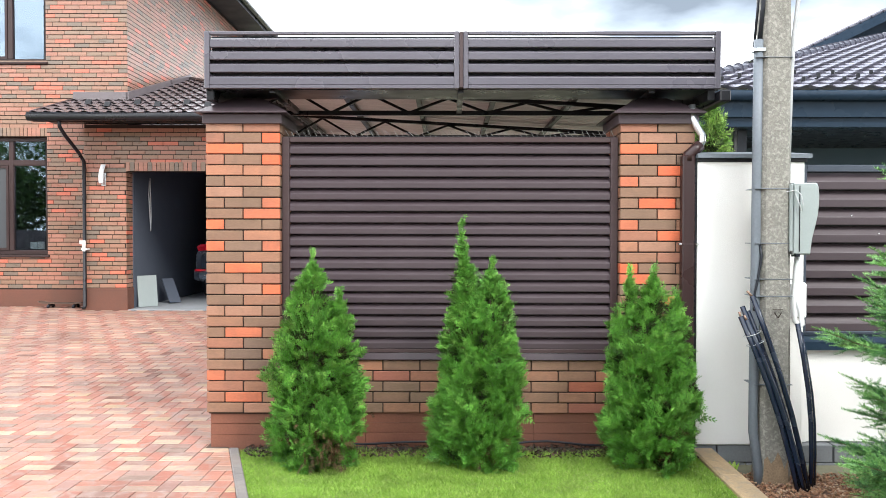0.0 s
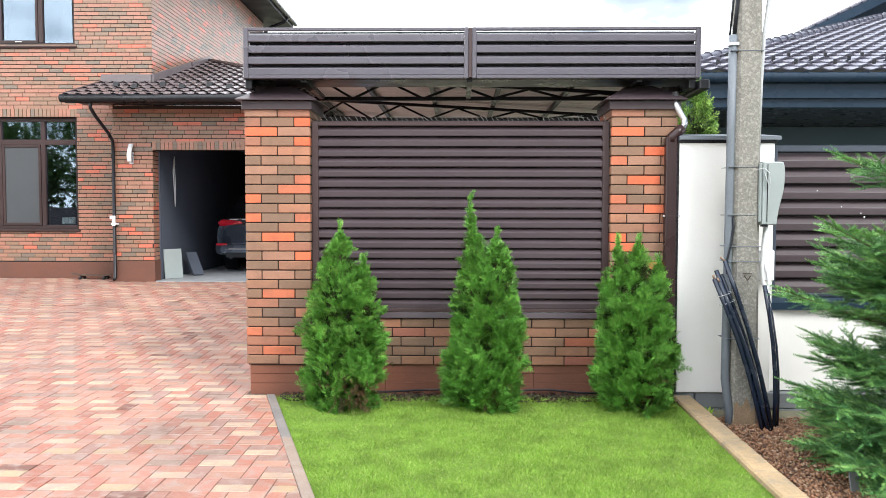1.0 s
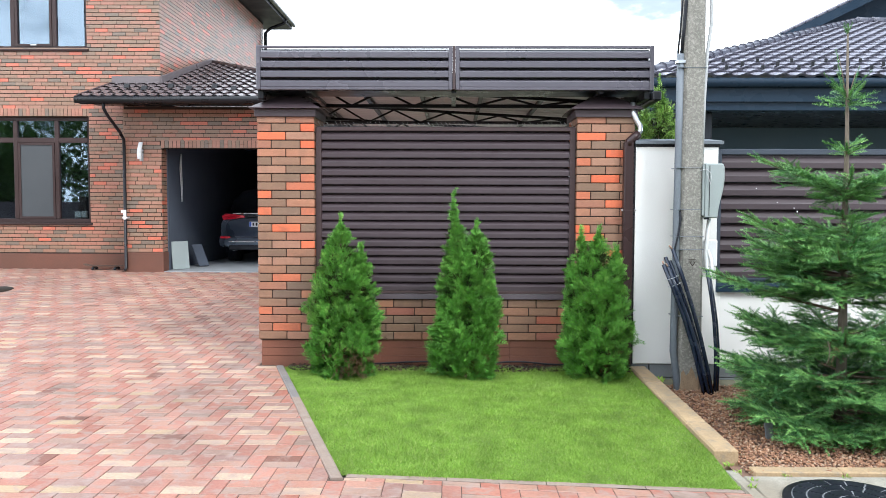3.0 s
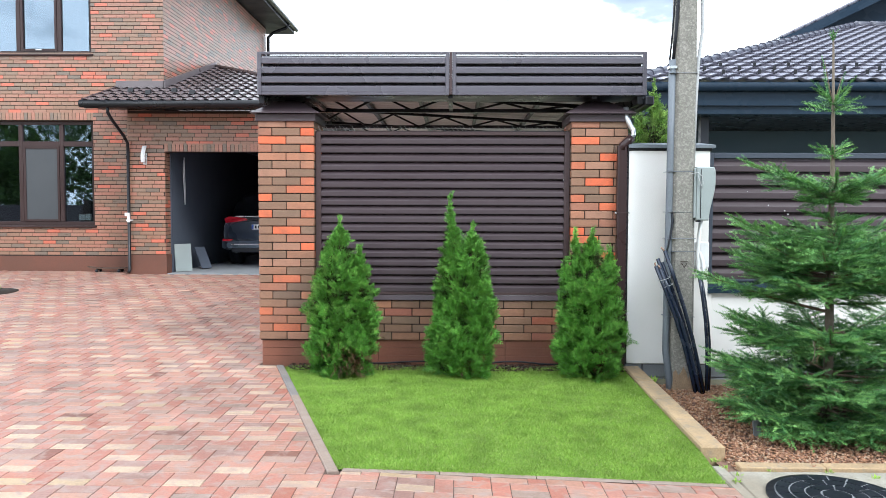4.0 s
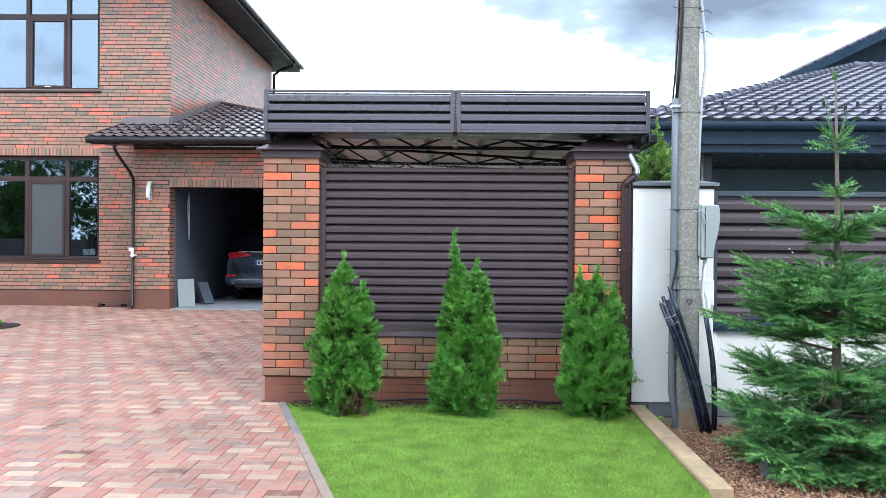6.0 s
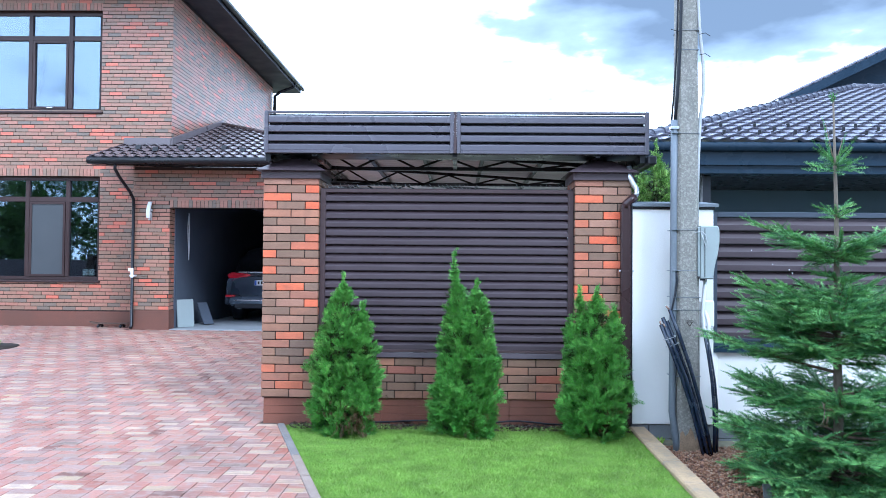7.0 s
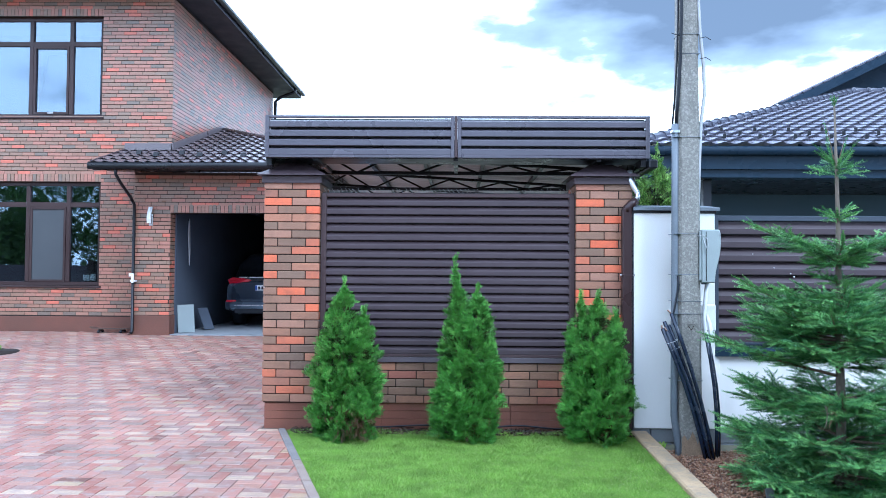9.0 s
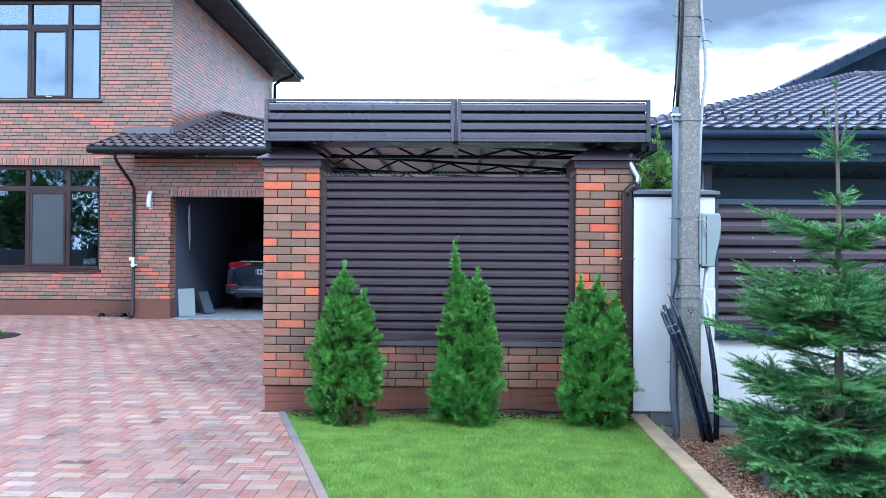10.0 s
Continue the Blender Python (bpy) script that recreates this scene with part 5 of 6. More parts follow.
    np_("side_wall", Geo().box(ex0 + 1.4, ex0 + 1.6, 14.0, 26, 0.0, 3.14), M["wall_grey"])
    np_("porch_floor", Geo().box(ex0 + 1.0, xr, ey0 + 0.3, 14.0, 0.0, 0.1), M["slab"])
    np_("porch_post", Geo().box(4.31, 4.45, 11.6, 11.74, 0.05, 3.14, 0.006), M["black"], label="dark steel porch post")
    # upper gable
    ux, uy, uz, us = 9.72, 21.5, 6.52, 0.484
    w = 10.0
    gable = Geo()
    gable.add([(ux + 0.9, uy + 0.9, 5.5), (ux + w, uy + 0.9, 5.5), (ux + w, uy + 0.9, uz + w * us), (ux + 0.9, uy + 0.9, uz + 0.9 * us)], [(0, 1, 2, 3)])
    np_("gable_wall", gable, M["trim_blue"])
    rake = Geo().bar((ux, uy, uz), (ux + w, uy, uz + w * us), 0.06, 0.30)
    up = np_("upper_roof_rake", rake, M["trim_blue"], label="blue-grey rake board of the upper roof")
    part("rake_soffit", Geo().bar((ux, uy + 0.5, uz - 0.10), (ux + w, uy + 0.5, uz + w * us - 0.10), 0.95, 0.04), M["metal_dark"], up)
    part("upper_slope", Geo().bar((ux - 0.05, uy + 4, uz + 0.16), (ux + w, uy + 4, uz + w * us + 0.17), 8.1, 0.04), M["roof_blue"], up)
    dd = Vector((1, 0, us)).normalized() * 0.35
    cap3 = smoothed(Geo().tube([Vector((0, 0, 0)), dd * 0.15, dd * 1.08], 0.06, 8, 0.04)).mesh("verge_tile", M["ridge_blue"])
    for i in range(28):
        ob = new("verge_tile", cap3)
        ob.location = Vector((ux, uy, uz + 0.15)) + dd * i
        ob.parent = up
        ob.matrix_parent_inverse = Matrix.Identity(4)


neighbour()


def wall_light():
    t = thing("porch_camera", "small white dome fitting on the grey porch wall", "wall fitting", at=(10.2, 13.99, 2.75))
    part("base", smoothed(Geo().tube([(0, 0.01, 0), (0, -0.05, 0)], 0.08, 14)), M["white_plastic"], t)
    part("dome", smoothed(Geo().tube([(0, -0.05, 0), (0, -0.08, 0), (0, -0.11, -0.01)], 0.06, 14, 0.02)), M["box_grey"], t)


wall_light()


# ---- utility pole ----
def utility_pole():
    t = thing("utility_pole", "weathered concrete utility pole with steel bands and cables", "utility pole", at=(2.13, 5.10, -0.2))
    g = Geo()
    def ring(z, w, d, c=0.025):
        return [(-w + c, -d, z), (w - c, -d, z), (w, -d + c, z), (w, d - c, z), (w - c, d, z), (-w + c, d, z), (-w, d - c, z), (-w, -d + c, z)]
    zs = [0, 0.25, 1.0, 1.8, 2.6, 3.4, 4.2, 5.5, 7.5]
    n = 8
    vs = []
    for z in zs:
        w = 0.100 - 0.0030 * z
        vs += [(x + 0.004 * math.sin(z * 3) - 0.002 * z, y, zz) for x, y, zz in ring(z, w, 0.085 - 0.003 * z)]
    fs = [(i * n + k, i * n + (k + 1) % n, (i + 1) * n + (k + 1) % n, (i + 1) * n + k) for i in range(len(zs) - 1) for k in range(n)] + [tuple(range((len(zs) - 1) * n, len(zs) * n))]
    g.add(vs, fs)
    part("shaft", g, M["concrete"], t)
    for z in (0.72, 1.29, 1.40, 1.63, 1.98, 2.82, 3.55, 3.72):
        w, d = 0.104 - 0.003 * z, 0.089 - 0.003 * z
        x0 = -0.002 * z
        part("steel_band", Geo().box(x0 - w - (0.045 if z < 3 else 0), x0 + w, -d, d, z, z + 0.005, 0.001), M["conduit"], t, "steel strap")
    pts = [(-0.085, -0.03, -0.02), (-0.105, -0.06, 0.18), (-0.14, -0.06, 0.42), (-0.135, -0.05, 0.8), (-0.128, -0.045, 1.5), (-0.122, -0.04, 2.2), (-0.118, -0.04, 2.94)]
    part("conduit", smoothed(Geo().tube(pts, 0.030, 12)), M["conduit"], t, "grey plastic conduit")
    part("conduit_clip", Geo().box(-0.155, -0.085, -0.075, -0.01, 2.86, 2.885, 0.002), M["zinc"], t, "bright steel clip")
    pts = [(-0.115, -0.04, 2.9), (-0.10, -0.06, 3.15), (-0.085, -0.085, 3.5), (-0.078, -0.10, 3.9), (-0.075, -0.10, 4.6), (-0.07, -0.09, 7.0)]
    part("cable", smoothed(Geo().tube(pts, 0.014, 8)), M["black"], t, "black cable up the pole")
    part("cable", smoothed(Geo().tube([(p[0] - 0.025, p[1] + 0.02, p[2]) for p in pts], 0.008, 6)), M["black"], t)
    pts = [(0.075, -0.05, 2.1), (0.085, -0.05, 2.6), (0.105, -0.04, 2.95), (0.135, -0.04, 3.2), (0.130, -0.04, 3.45), (0.095, -0.05, 3.75), (0.075, -0.06, 4.1), (0.07, -0.06, 7.0)]
    part("cable", smoothed(Geo().tube(pts, 0.015, 8)), M["grey_cable"], t, "grey cable bowed off the pole")
    pts = [(-0.11, -0.07, 1.62), (-0.10, -0.075, 1.55), (-0.125, -0.08, 1.40), (-0.155, -0.09, 1.28), (-0.15, -0.09, 1.20)]
    part("cable", smoothed(Geo().tube(pts, 0.008, 6)), M["black"], t)
    for s, z in ((-1, 3.7), (1, 3.5), (1, 3.68)):
        part("wire_end", Geo().tube([(s * 0.08, -0.09, z), (s * 0.13, -0.10, z + 0.01), (s * 0.17, -0.11, z - 0.02 * s)], 0.003, 5), M["metal_dark"], t)
    rnd = random.Random(12)
    corner = ring(0.0, 0.1012, 0.0862)
    edge = [Vector(corner[i]).lerp(Vector(corner[(i + 1) % 8]), s / 7) for i in range(8) for s in range(7)]
    m = len(edge)
    tops = [0.20 + 0.07 * math.sin(0.42 * i) + 0.05 * math.sin(1.7 * i + 1) + rnd.uniform(-0.03, 0.03) for i in range(m)]
    foot = Geo().add([(p.x - 0.0015 * h, p.y, h * q) for q in (0, 1) for p, h in zip(edge, tops)], [(i, (i + 1) % m, m + (i + 1) % m, m + i) for i in range(m)])
    part("stained_foot", foot, M["rust"], t, "rust-stained concrete foot")
    mk = part("cast_mark", Geo().box(-0.035, 0.03, -0.097, -0.093, 1.205, 1.21).bar((-0.025, -0.095, 1.19), (0.0, -0.095, 1.155), 0.005, 0.005).bar((0.022, -0.095, 1.19), (0.0, -0.095, 1.155), 0.005, 0.005), M["mortar"], t)
    return t


utility_pole()


def meter_box():
    t = thing("meter_box", "grey-green plastic electricity meter box on the concrete pole", "meter box", at=(2.30, 5.10, 1.36))
    prof = [(-0.10, 0.0), (0.040, 0.0), (0.047, 0.05), (0.056, 0.10), (0.070, 0.15), (0.088, 0.205), (0.102, 0.26), (0.110, 0.32), (0.112, 0.38), (0.107, 0.43), (0.095, 0.455), (0.080, 0.46), (-0.10, 0.46)]
    g = Geo()
    n = len(prof)
    ys = [(-0.11, 0.93), (-0.09, 1.0), (0.10, 1.0)]
    vs = [((x + 0.10) * s - 0.10, y, 0.23 + (z - 0.23) * (0.96 if s < 1 else 1)) for y, s in ys for x, z in prof]
    g.add(vs, [tuple(range(n))] + [(i * n + k, i * n + n + k, i * n + n + (k + 1) % n, i * n + (k + 1) % n) for i in range(2) for k in range(n)] + [tuple(range(2 * n, 3 * n))[::-1]])
    part("cover", g, M["box_grey"], t)
    part("back_box", Geo().box(-0.125, -0.10, -0.10, 0.10, 0.02, 0.45, 0.006), M["box_grey"], t)
    part("hinge_line", Geo().box(-0.062, -0.056, -0.114, -0.10, 0.02, 0.44), M["metal_dark"], t)
    part("clip", Geo().box(-0.09, -0.06, -0.12, -0.05, -0.012, 0.004), M["black"], t)
    part("wire_loop", smoothed(Geo().tube([(-0.16, -0.10, 0.40), (-0.10, -0.13, 0.41), (-0.06, -0.135, 0.38), (-0.045, -0.135, 0.32), (-0.05, -0.13, 0.27), (-0.075, -0.13, 0.33), (-0.10, -0.12, 0.39)], 0.004, 6)), M["grey_cable"], t, "loose loop of pale wire")
    t.scale = (0.78, 1.0, 1.0)
    s = thing("junction_box", "small white junction box with a looped white pipe below the meter", "junction box", at=(2.36, 5.24, 0.88))
    part("case", Geo().box(-0.07, 0.05, -0.03, 0.04, 0.05, 0.29, 0.012), M["white_plastic"], s)
    pts = [(-0.06, -0.12, 0.48), (-0.075, -0.13, 0.36), (-0.09, -0.13, 0.18), (-0.08, -0.13, 0.05), (-0.045, -0.13, 0.0), (-0.02, -0.12, 0.02), (-0.03, -0.10, 0.12), (-0.05, -0.06, 0.2)]
    part("pipe_loop", smoothed(Geo().tube(pts, 0.017, 8)), M["white_plastic"], s, "white plastic pipe")


meter_box()


def cable_bundle():
    rods = [((2.215, 4.87, -0.15), (1.870, 4.95, 0.97), 0.023), ((2.250, 4.86, -0.15), (1.905, 4.94, 0.95), 0.022), ((2.235, 4.92, -0.14), (1.895, 4.99, 1.03), 0.022),
            ((2.290, 4.90, -0.14), (1.950, 4.97, 1.10), 0.023), ((2.275, 4.95, -0.13), (1.935, 5.0, 1.00), 0.020), ((2.315, 4.93, -0.12), (2.252, 5.0, 0.92), 0.021), ((2.34, 4.95, -0.1), (2.280, 5.02, 0.86), 0.020)]
    t = thing("cable_bundle", "bundle of thick black cable conduits leaning on the pole", "cable bundle", at=(2.2, 4.9, -0.14))
    inv = Matrix.Translation((-2.2, -4.9, 0.14))
    for i, (a, b, r) in enumerate(rods):
        a, b = Vector(a), Vector(b)
        pts = [a.lerp(b, s) + Vector((0.03 * math.sin(math.pi * s), -0.015 * math.sin(math.pi * s), 0)) for s in (0, 0.2, 0.4, 0.6, 0.8, 1)]
        ob = part("conduit", smoothed(Geo().tube(pts, r * 0.74, 10)), M["cable_black"], t)
        ob.matrix_parent_inverse = inv
        if i in (0, 1, 3):
            part("cable_end", smoothed(Geo().tube([pts[-1] - (b - a).normalized() * 0.01, pts[-1] + (b - a).normalized() * 0.03 + Vector((-0.008 * i, 0, 0))], 0.008, 6)), M["copper"], ob, "bare copper end")
    for z, x in ((0.86, 1.945), (0.80, 1.965)):
        pts = [(x + 0.055 * math.cos(k), 4.95 + 0.04 * math.sin(k), z + 0.02 * math.cos(k)) for k in [0.7 * i for i in range(10)]]
        ob = part("wire_tie", Geo().tube(pts, 0.0022, 5), M["grey_cable"], t)
        ob.matrix_parent_inverse = inv


cable_bundle()


# ---- kerbs, lawn, beds ----
def kerbs():
    t = thing("lawn_kerb", "flush grey concrete edging between the drive and the lawn", "kerb", kind="structure")
    y = 5.36
    n = 5
    for i in range(n):
        ya, yb = 2.45 + (5.36 - 2.45) * i / n, 2.45 + (5.36 - 2.45) * (i + 1) / n - 0.006
        xa, xb = kerb_x(ya), kerb_x(yb)
        g = Geo()
        w = 0.066
        g.add([(xa, ya, -0.08), (xa + w, ya, -0.08), (xb + w, yb, -0.08), (xb, yb, -0.08), (xa, ya, 0.006), (xa + w, ya, 0.006), (xb + w, yb, 0.006), (xb, yb, 0.006),
               (xa + 0.006, ya, 0.012), (xa + w - 0.006, ya, 0.012), (xb + w - 0.006, yb, 0.012), (xb + 0.006, yb, 0.012)],
              [(0, 1, 5, 4), (1, 2, 6, 5), (2, 3, 7, 6), (3, 0, 4, 7), (4, 5, 9, 8), (5, 6, 10, 9), (6, 7, 11, 10), (7, 4, 8, 11), (8, 9, 10, 11)])
        part("kerb_piece", g, M["kerb_grey" if i > 2 else "kerb_worn"], t)
    f = thing("front_edging", "thin flush edging along the front of the lawn", "kerb", kind="structure")
    for i in range(4):
        xa, xb = -0.47 + 0.54 * i, -0.47 + 0.54 * (i + 1) - 0.005
        ya, yb = lawn_front(xa) - 0.014, lawn_front(xb) - 0.014
        za, zb = level(xa, 2.5), level(xb, 2.5)
        g = Geo().add([(xa, ya - 0.032, za - 0.08), (xb, yb - 0.032, zb - 0.08), (xb, yb + 0.014, zb - 0.08), (xa, ya + 0.014, za - 0.08), (xa, ya - 0.032, za + 0.001), (xb, yb - 0.032, zb + 0.001), (xb, yb + 0.014, zb + 0.003), (xa, ya + 0.014, za + 0.003)],
                      [(0, 1, 5, 4), (1, 2, 6, 5), (2, 3, 7, 6), (3, 0, 4, 7), (4, 5, 6, 7)])
        part("kerb_piece", g, M["kerb_worn"], f)
    k = thing("raised_kerb", "raised yellowish concrete kerb between the lawn and the stone bed", "kerb", kind="structure")
    n = 4
    for i in range(n):
        ya, yb = 3.16 + (5.33 - 3.16) * i / n, 3.16 + (5.33 - 3.16) * (i + 1) / n - 0.008
        xa, xb = 1.715 - 0.016 * (ya - 3.16), 1.715 - 0.016 * (yb - 3.16)
        za, zb = -0.045 + 0.075 * (ya - 3.16) / 2.17, -0.045 + 0.075 * (yb - 3.16) / 2.17
        w, c = 0.15, 0.012
        g = Geo().add([(xa, ya, -0.25), (xa + w, ya, -0.25), (xb + w, yb, -0.25), (xb, yb, -0.25), (xa, ya, za - c), (xa + w, ya, za - c), (xb + w, yb, zb - c), (xb, yb, zb - c),
                       (xa + c, ya + c, za), (xa + w - c, ya + c, za), (xb + w - c, yb - c * 0.3, zb), (xb + c, yb - c * 0.3, zb)],
                      [(0, 1, 5, 4), (1, 2, 6, 5), (2, 3, 7, 6), (3, 0, 4, 7), (4, 5, 9, 8), (5, 6, 10, 9), (6, 7, 11, 10), (7, 4, 8, 11), (8, 9, 10, 11)])
        part("kerb_piece", g, M["kerb_stone"], k)


kerbs()


def lawn_right(y):
    return 1.715 - 0.016 * (y - 3.16) if y > 3.16 else 1.715 - 0.05 * (3.16 - y)


def lawn():
    g = Geo()
    ys = [2.47 + (5.24 - 2.47) * j / 24 for j in range(25)]
    n = 24
    rows = []
    for y in ys:
        xa, xb = kerb_x(y) + 0.064, lawn_right(y) + 0.002
        rows.append([(xa + (xb - xa) * i / n, y, 0) for i in range(n + 1)])
    vs = [(x, max(y, lawn_front(x)), level(x, y) - 0.004) for row in rows for x, y, _ in row]
    g.add(vs, [(j * (n + 1) + i, j * (n + 1) + i + 1, (j + 1) * (n + 1) + i + 1, (j + 1) * (n + 1) + i) for j in range(24) for i in range(n)])
    base = solid("lawn", g, M["turf"], "short mown green lawn", "lawn", kind="structure")
    rng = np.random.default_rng(5)
    N = 340000
    y = rng.uniform(2.47, 5.39, N)
    u = rng.uniform(0, 1, N)
    xa = -0.56 - (y - 2.5) * 0.327 + 0.066
    xb = np.where(y > 3.16, 1.712 - 0.016 * (y - 3.16), 1.71 - 0.05 * (3.16 - y))
    x = xa + (xb - xa) * u
    keep = (y > 2.525 + 0.037 * (x + 0.47) + rng.normal(0, 0.006, N)) & (y < 5.31 + 0.03 * np.sin(x * 5) + rng.uniform(-0.12, 0.07, N))
    x, y = x[keep], y[keep]
    N = len(x)
    z = -0.10 * np.clip((x + 0.4) / 2.1, 0, 1) * np.clip((5.2 - y) / 2.4, 0, 1) - 0.004
    h = rng.uniform(0.007, 0.017, N) * (1 + 0.2 * np.sin(x * 4 + y * 3) + 0.2 * np.sin(x * 11 - y * 9)) * (1 + 0.8 * np.clip((y - 5.0) / 0.3, 0, 1))
    a = rng.uniform(0, 2 * np.pi, N)
    lean = rng.uniform(0.3, 1.5, N) * h
    w = rng.uniform(0.0016, 0.0032, N)
    b = rng.uniform(0, 2 * np.pi, N)
    dx, dy, wx, wy = np.cos(a) * lean, np.sin(a) * lean, np.cos(b) * w, np.sin(b) * w
    V = np.empty((N, 3, 3))
    V[:, 0] = np.stack([x - wx, y - wy, z], 1)
    V[:, 1] = np.stack([x + wx, y + wy, z], 1)
    V[:, 2] = np.stack([x + dx, y + dy, z + h], 1)
    F = np.arange(N * 3).reshape(-1, 3)
    tagged(part("grass_blades", array_mesh("grass_blades", V.reshape(-1, 3), F, M["grass"]), None, base), kind="stuff")


lawn()


def planting_bed():
    rnd = random.Random(8)
    g = Geo()
    n = 70
    vs = []
    for j in range(9):
        for i in range(n + 1):
            x = -1.39 + 3.09 * i / n
            y = 5.04 + 0.43 * j / 8
            vs.append((x, y, 0.002 + 0.012 * noise.noise((x * 9, y * 9, 1)) + (0.004 if 4 < j < 8 else -0.03)))
    g.add(vs, [(j * (n + 1) + i, j * (n + 1) + i + 1, (j + 1) * (n + 1) + i + 1, (j + 1) * (n + 1) + i) for j in range(8) for i in range(n)])
    bed = solid("planting_bed", smoothed(g), M["earth"], "strip of dark soil and litter at the foot of the wall", "soil", kind="structure")
    lit = Geo()
    for i in range(1500):
        x, y = rnd.uniform(-1.36, 1.68), rnd.uniform(5.14, 5.44)
        z = 0.018
        a, s = rnd.uniform(0, 6.28), rnd.uniform(0.006, 0.02)
        c, d = math.cos(a) * s, math.sin(a) * s
        lit.add([(x - c, y - d, z - 0.01), (x + d * 0.4, y - c * 0.4, z + 0.004), (x + c, y + d, z - 0.004 + 0.01 * rnd.random()), (x - d * 0.4, y + c * 0.4, z - 0.008)], [(0, 1, 2, 3)])
    tagged(part("litter", lit, M["litter"], bed, "dry leaf litter and bark crumbs"), kind="stuff")
    pts = [(-1.2 + 0.12 * i, 5.425 + 0.012 * math.sin(i * 1.3), 0.03 + 0.012 * math.sin(i * 0.9)) for i in range(24)]
    solid("drip_hose", smoothed(Geo().tube(pts, 0.008, 8)), M["black"], "thin black drip hose along the wall's foot", "hose")


planting_bed()


def stone_bed():
    rng = np.random.default_rng(11)
    g = Geo()
    xs, ys = [1.80 + 0.1 * i for i in range(40)], [2.92 + 0.1 * j for j in range(25)]
    n = len(xs)
    z = lambda x, y: -0.145 - 0.02 * math.sin(x * 2) * math.sin(y * 3)
    g.add([(x, y, z(x, y)) for y in ys for x in xs], [(j * n + i, j * n + i + 1, (j + 1) * n + i + 1, (j + 1) * n + i) for j in range(len(ys) - 1) for i in range(n - 1)])
    bed = solid("stone_bed", g, M["stone_base"], "planting bed covered with red-brown stone chips", "gravel bed", kind="structure")
    N = 15500
    x, y = rng.uniform(1.86, 3.5, N), rng.uniform(2.95, 5.33, N)
    base = np.array([(1, 0, 0), (-1, 0, 0), (0, 1, 0), (0, -1, 0), (0, 0, 1), (0, 0, -1)], float)
    tri = np.array([(0, 2, 4), (2, 1, 4), (1, 3, 4), (3, 0, 4), (2, 0, 5), (1, 2, 5), (3, 1, 5), (0, 3, 5)])
    s = rng.uniform(0.007, 0.016, (N, 1, 1)) * rng.uniform(0.5, 1.2, (N, 1, 3))
    V = (base[None] + rng.normal(0, 0.25, (N, 6, 3))) * s
    a = rng.uniform(0, 6.28, N)
    c, d = np.cos(a)[:, None], np.sin(a)[:, None]
    V = np.stack([V[..., 0] * c - V[..., 1] * d, V[..., 0] * d + V[..., 1] * c, V[..., 2] * 0.7], -1)
    V[..., 0] += x[:, None]; V[..., 1] += y[:, None]
    V[..., 2] += (-0.138 - 0.02 * np.sin(x * 2) * np.sin(y * 3) + rng.uniform(0, 0.02, N))[:, None]
    F = (np.arange(N)[:, None, None] * 6 + tri[None]).reshape(-1, 3)
    tagged(part("stone_chips", array_mesh("stone_chips", V.reshape(-1, 3), F, M["chips"]), None, bed, "loose red-brown stone chips"), kind="stuff")


stone_bed()


def front_slab():
    t = solid("concrete_slab", Geo().box(1.80, 6.0, -4.0, 2.92, -0.3, -0.125, 0.01).box(1.72, 1.797, -4.0, 3.0, -0.3, -0.118, 0.01), M["slab"], "worn concrete apron with weeds in its joints", "concrete slab", kind="structure")
    e = thing("slab_edging", "yellowish flush edging stones in front of the stone bed", "kerb", kind="structure")
    for i in range(5):
        part("kerb_piece", Geo().box(1.88 + 0.52 * i, 2.395 + 0.52 * i, 2.93, 3.03, -0.3, -0.105, 0.006), M["kerb_stone"], e)


front_slab()


def manhole():
    t = thing("manhole_cover", "round black polymer manhole cover with raised ribs", "manhole cover", at=(2.23, 2.46, -0.125))
    part("rim", smoothed(Geo().tube([(0, 0, 0.0), (0, 0, 0.018)], 0.36, 48)), M["black"], t)
    part("lid", Geo().tube([(0, 0, 0.018), (0, 0, 0.026)], 0.315, 48), M["block"], t, "dusty grooved lid")
    # raised fields parted by dusty grooves
    for k, (r0, r1, m) in enumerate(((0.0, 0.075, 1), (0.085, 0.155, 6), (0.165, 0.235, 12), (0.245, 0.31, 18))):
        for i in range(m):
            gap = 0.006 / max(r1, 0.05)
            a0, a1 = 6.2832 * i / m + gap + 0.2 * k, 6.2832 * (i + 1) / m - gap + 0.2 * k
            arc = [a0 + (a1 - a0) * q / 8 for q in range(9)]
            ringp = [(r1 * math.cos(a), r1 * math.sin(a)) for a in arc] + ([(r0 * math.cos(a), r0 * math.sin(a)) for a in arc[::-1]] if r0 else [])
            part("raised_field", Geo().prism(ringp, 2, 0.024, 0.030), M["black"], t)


manhole()


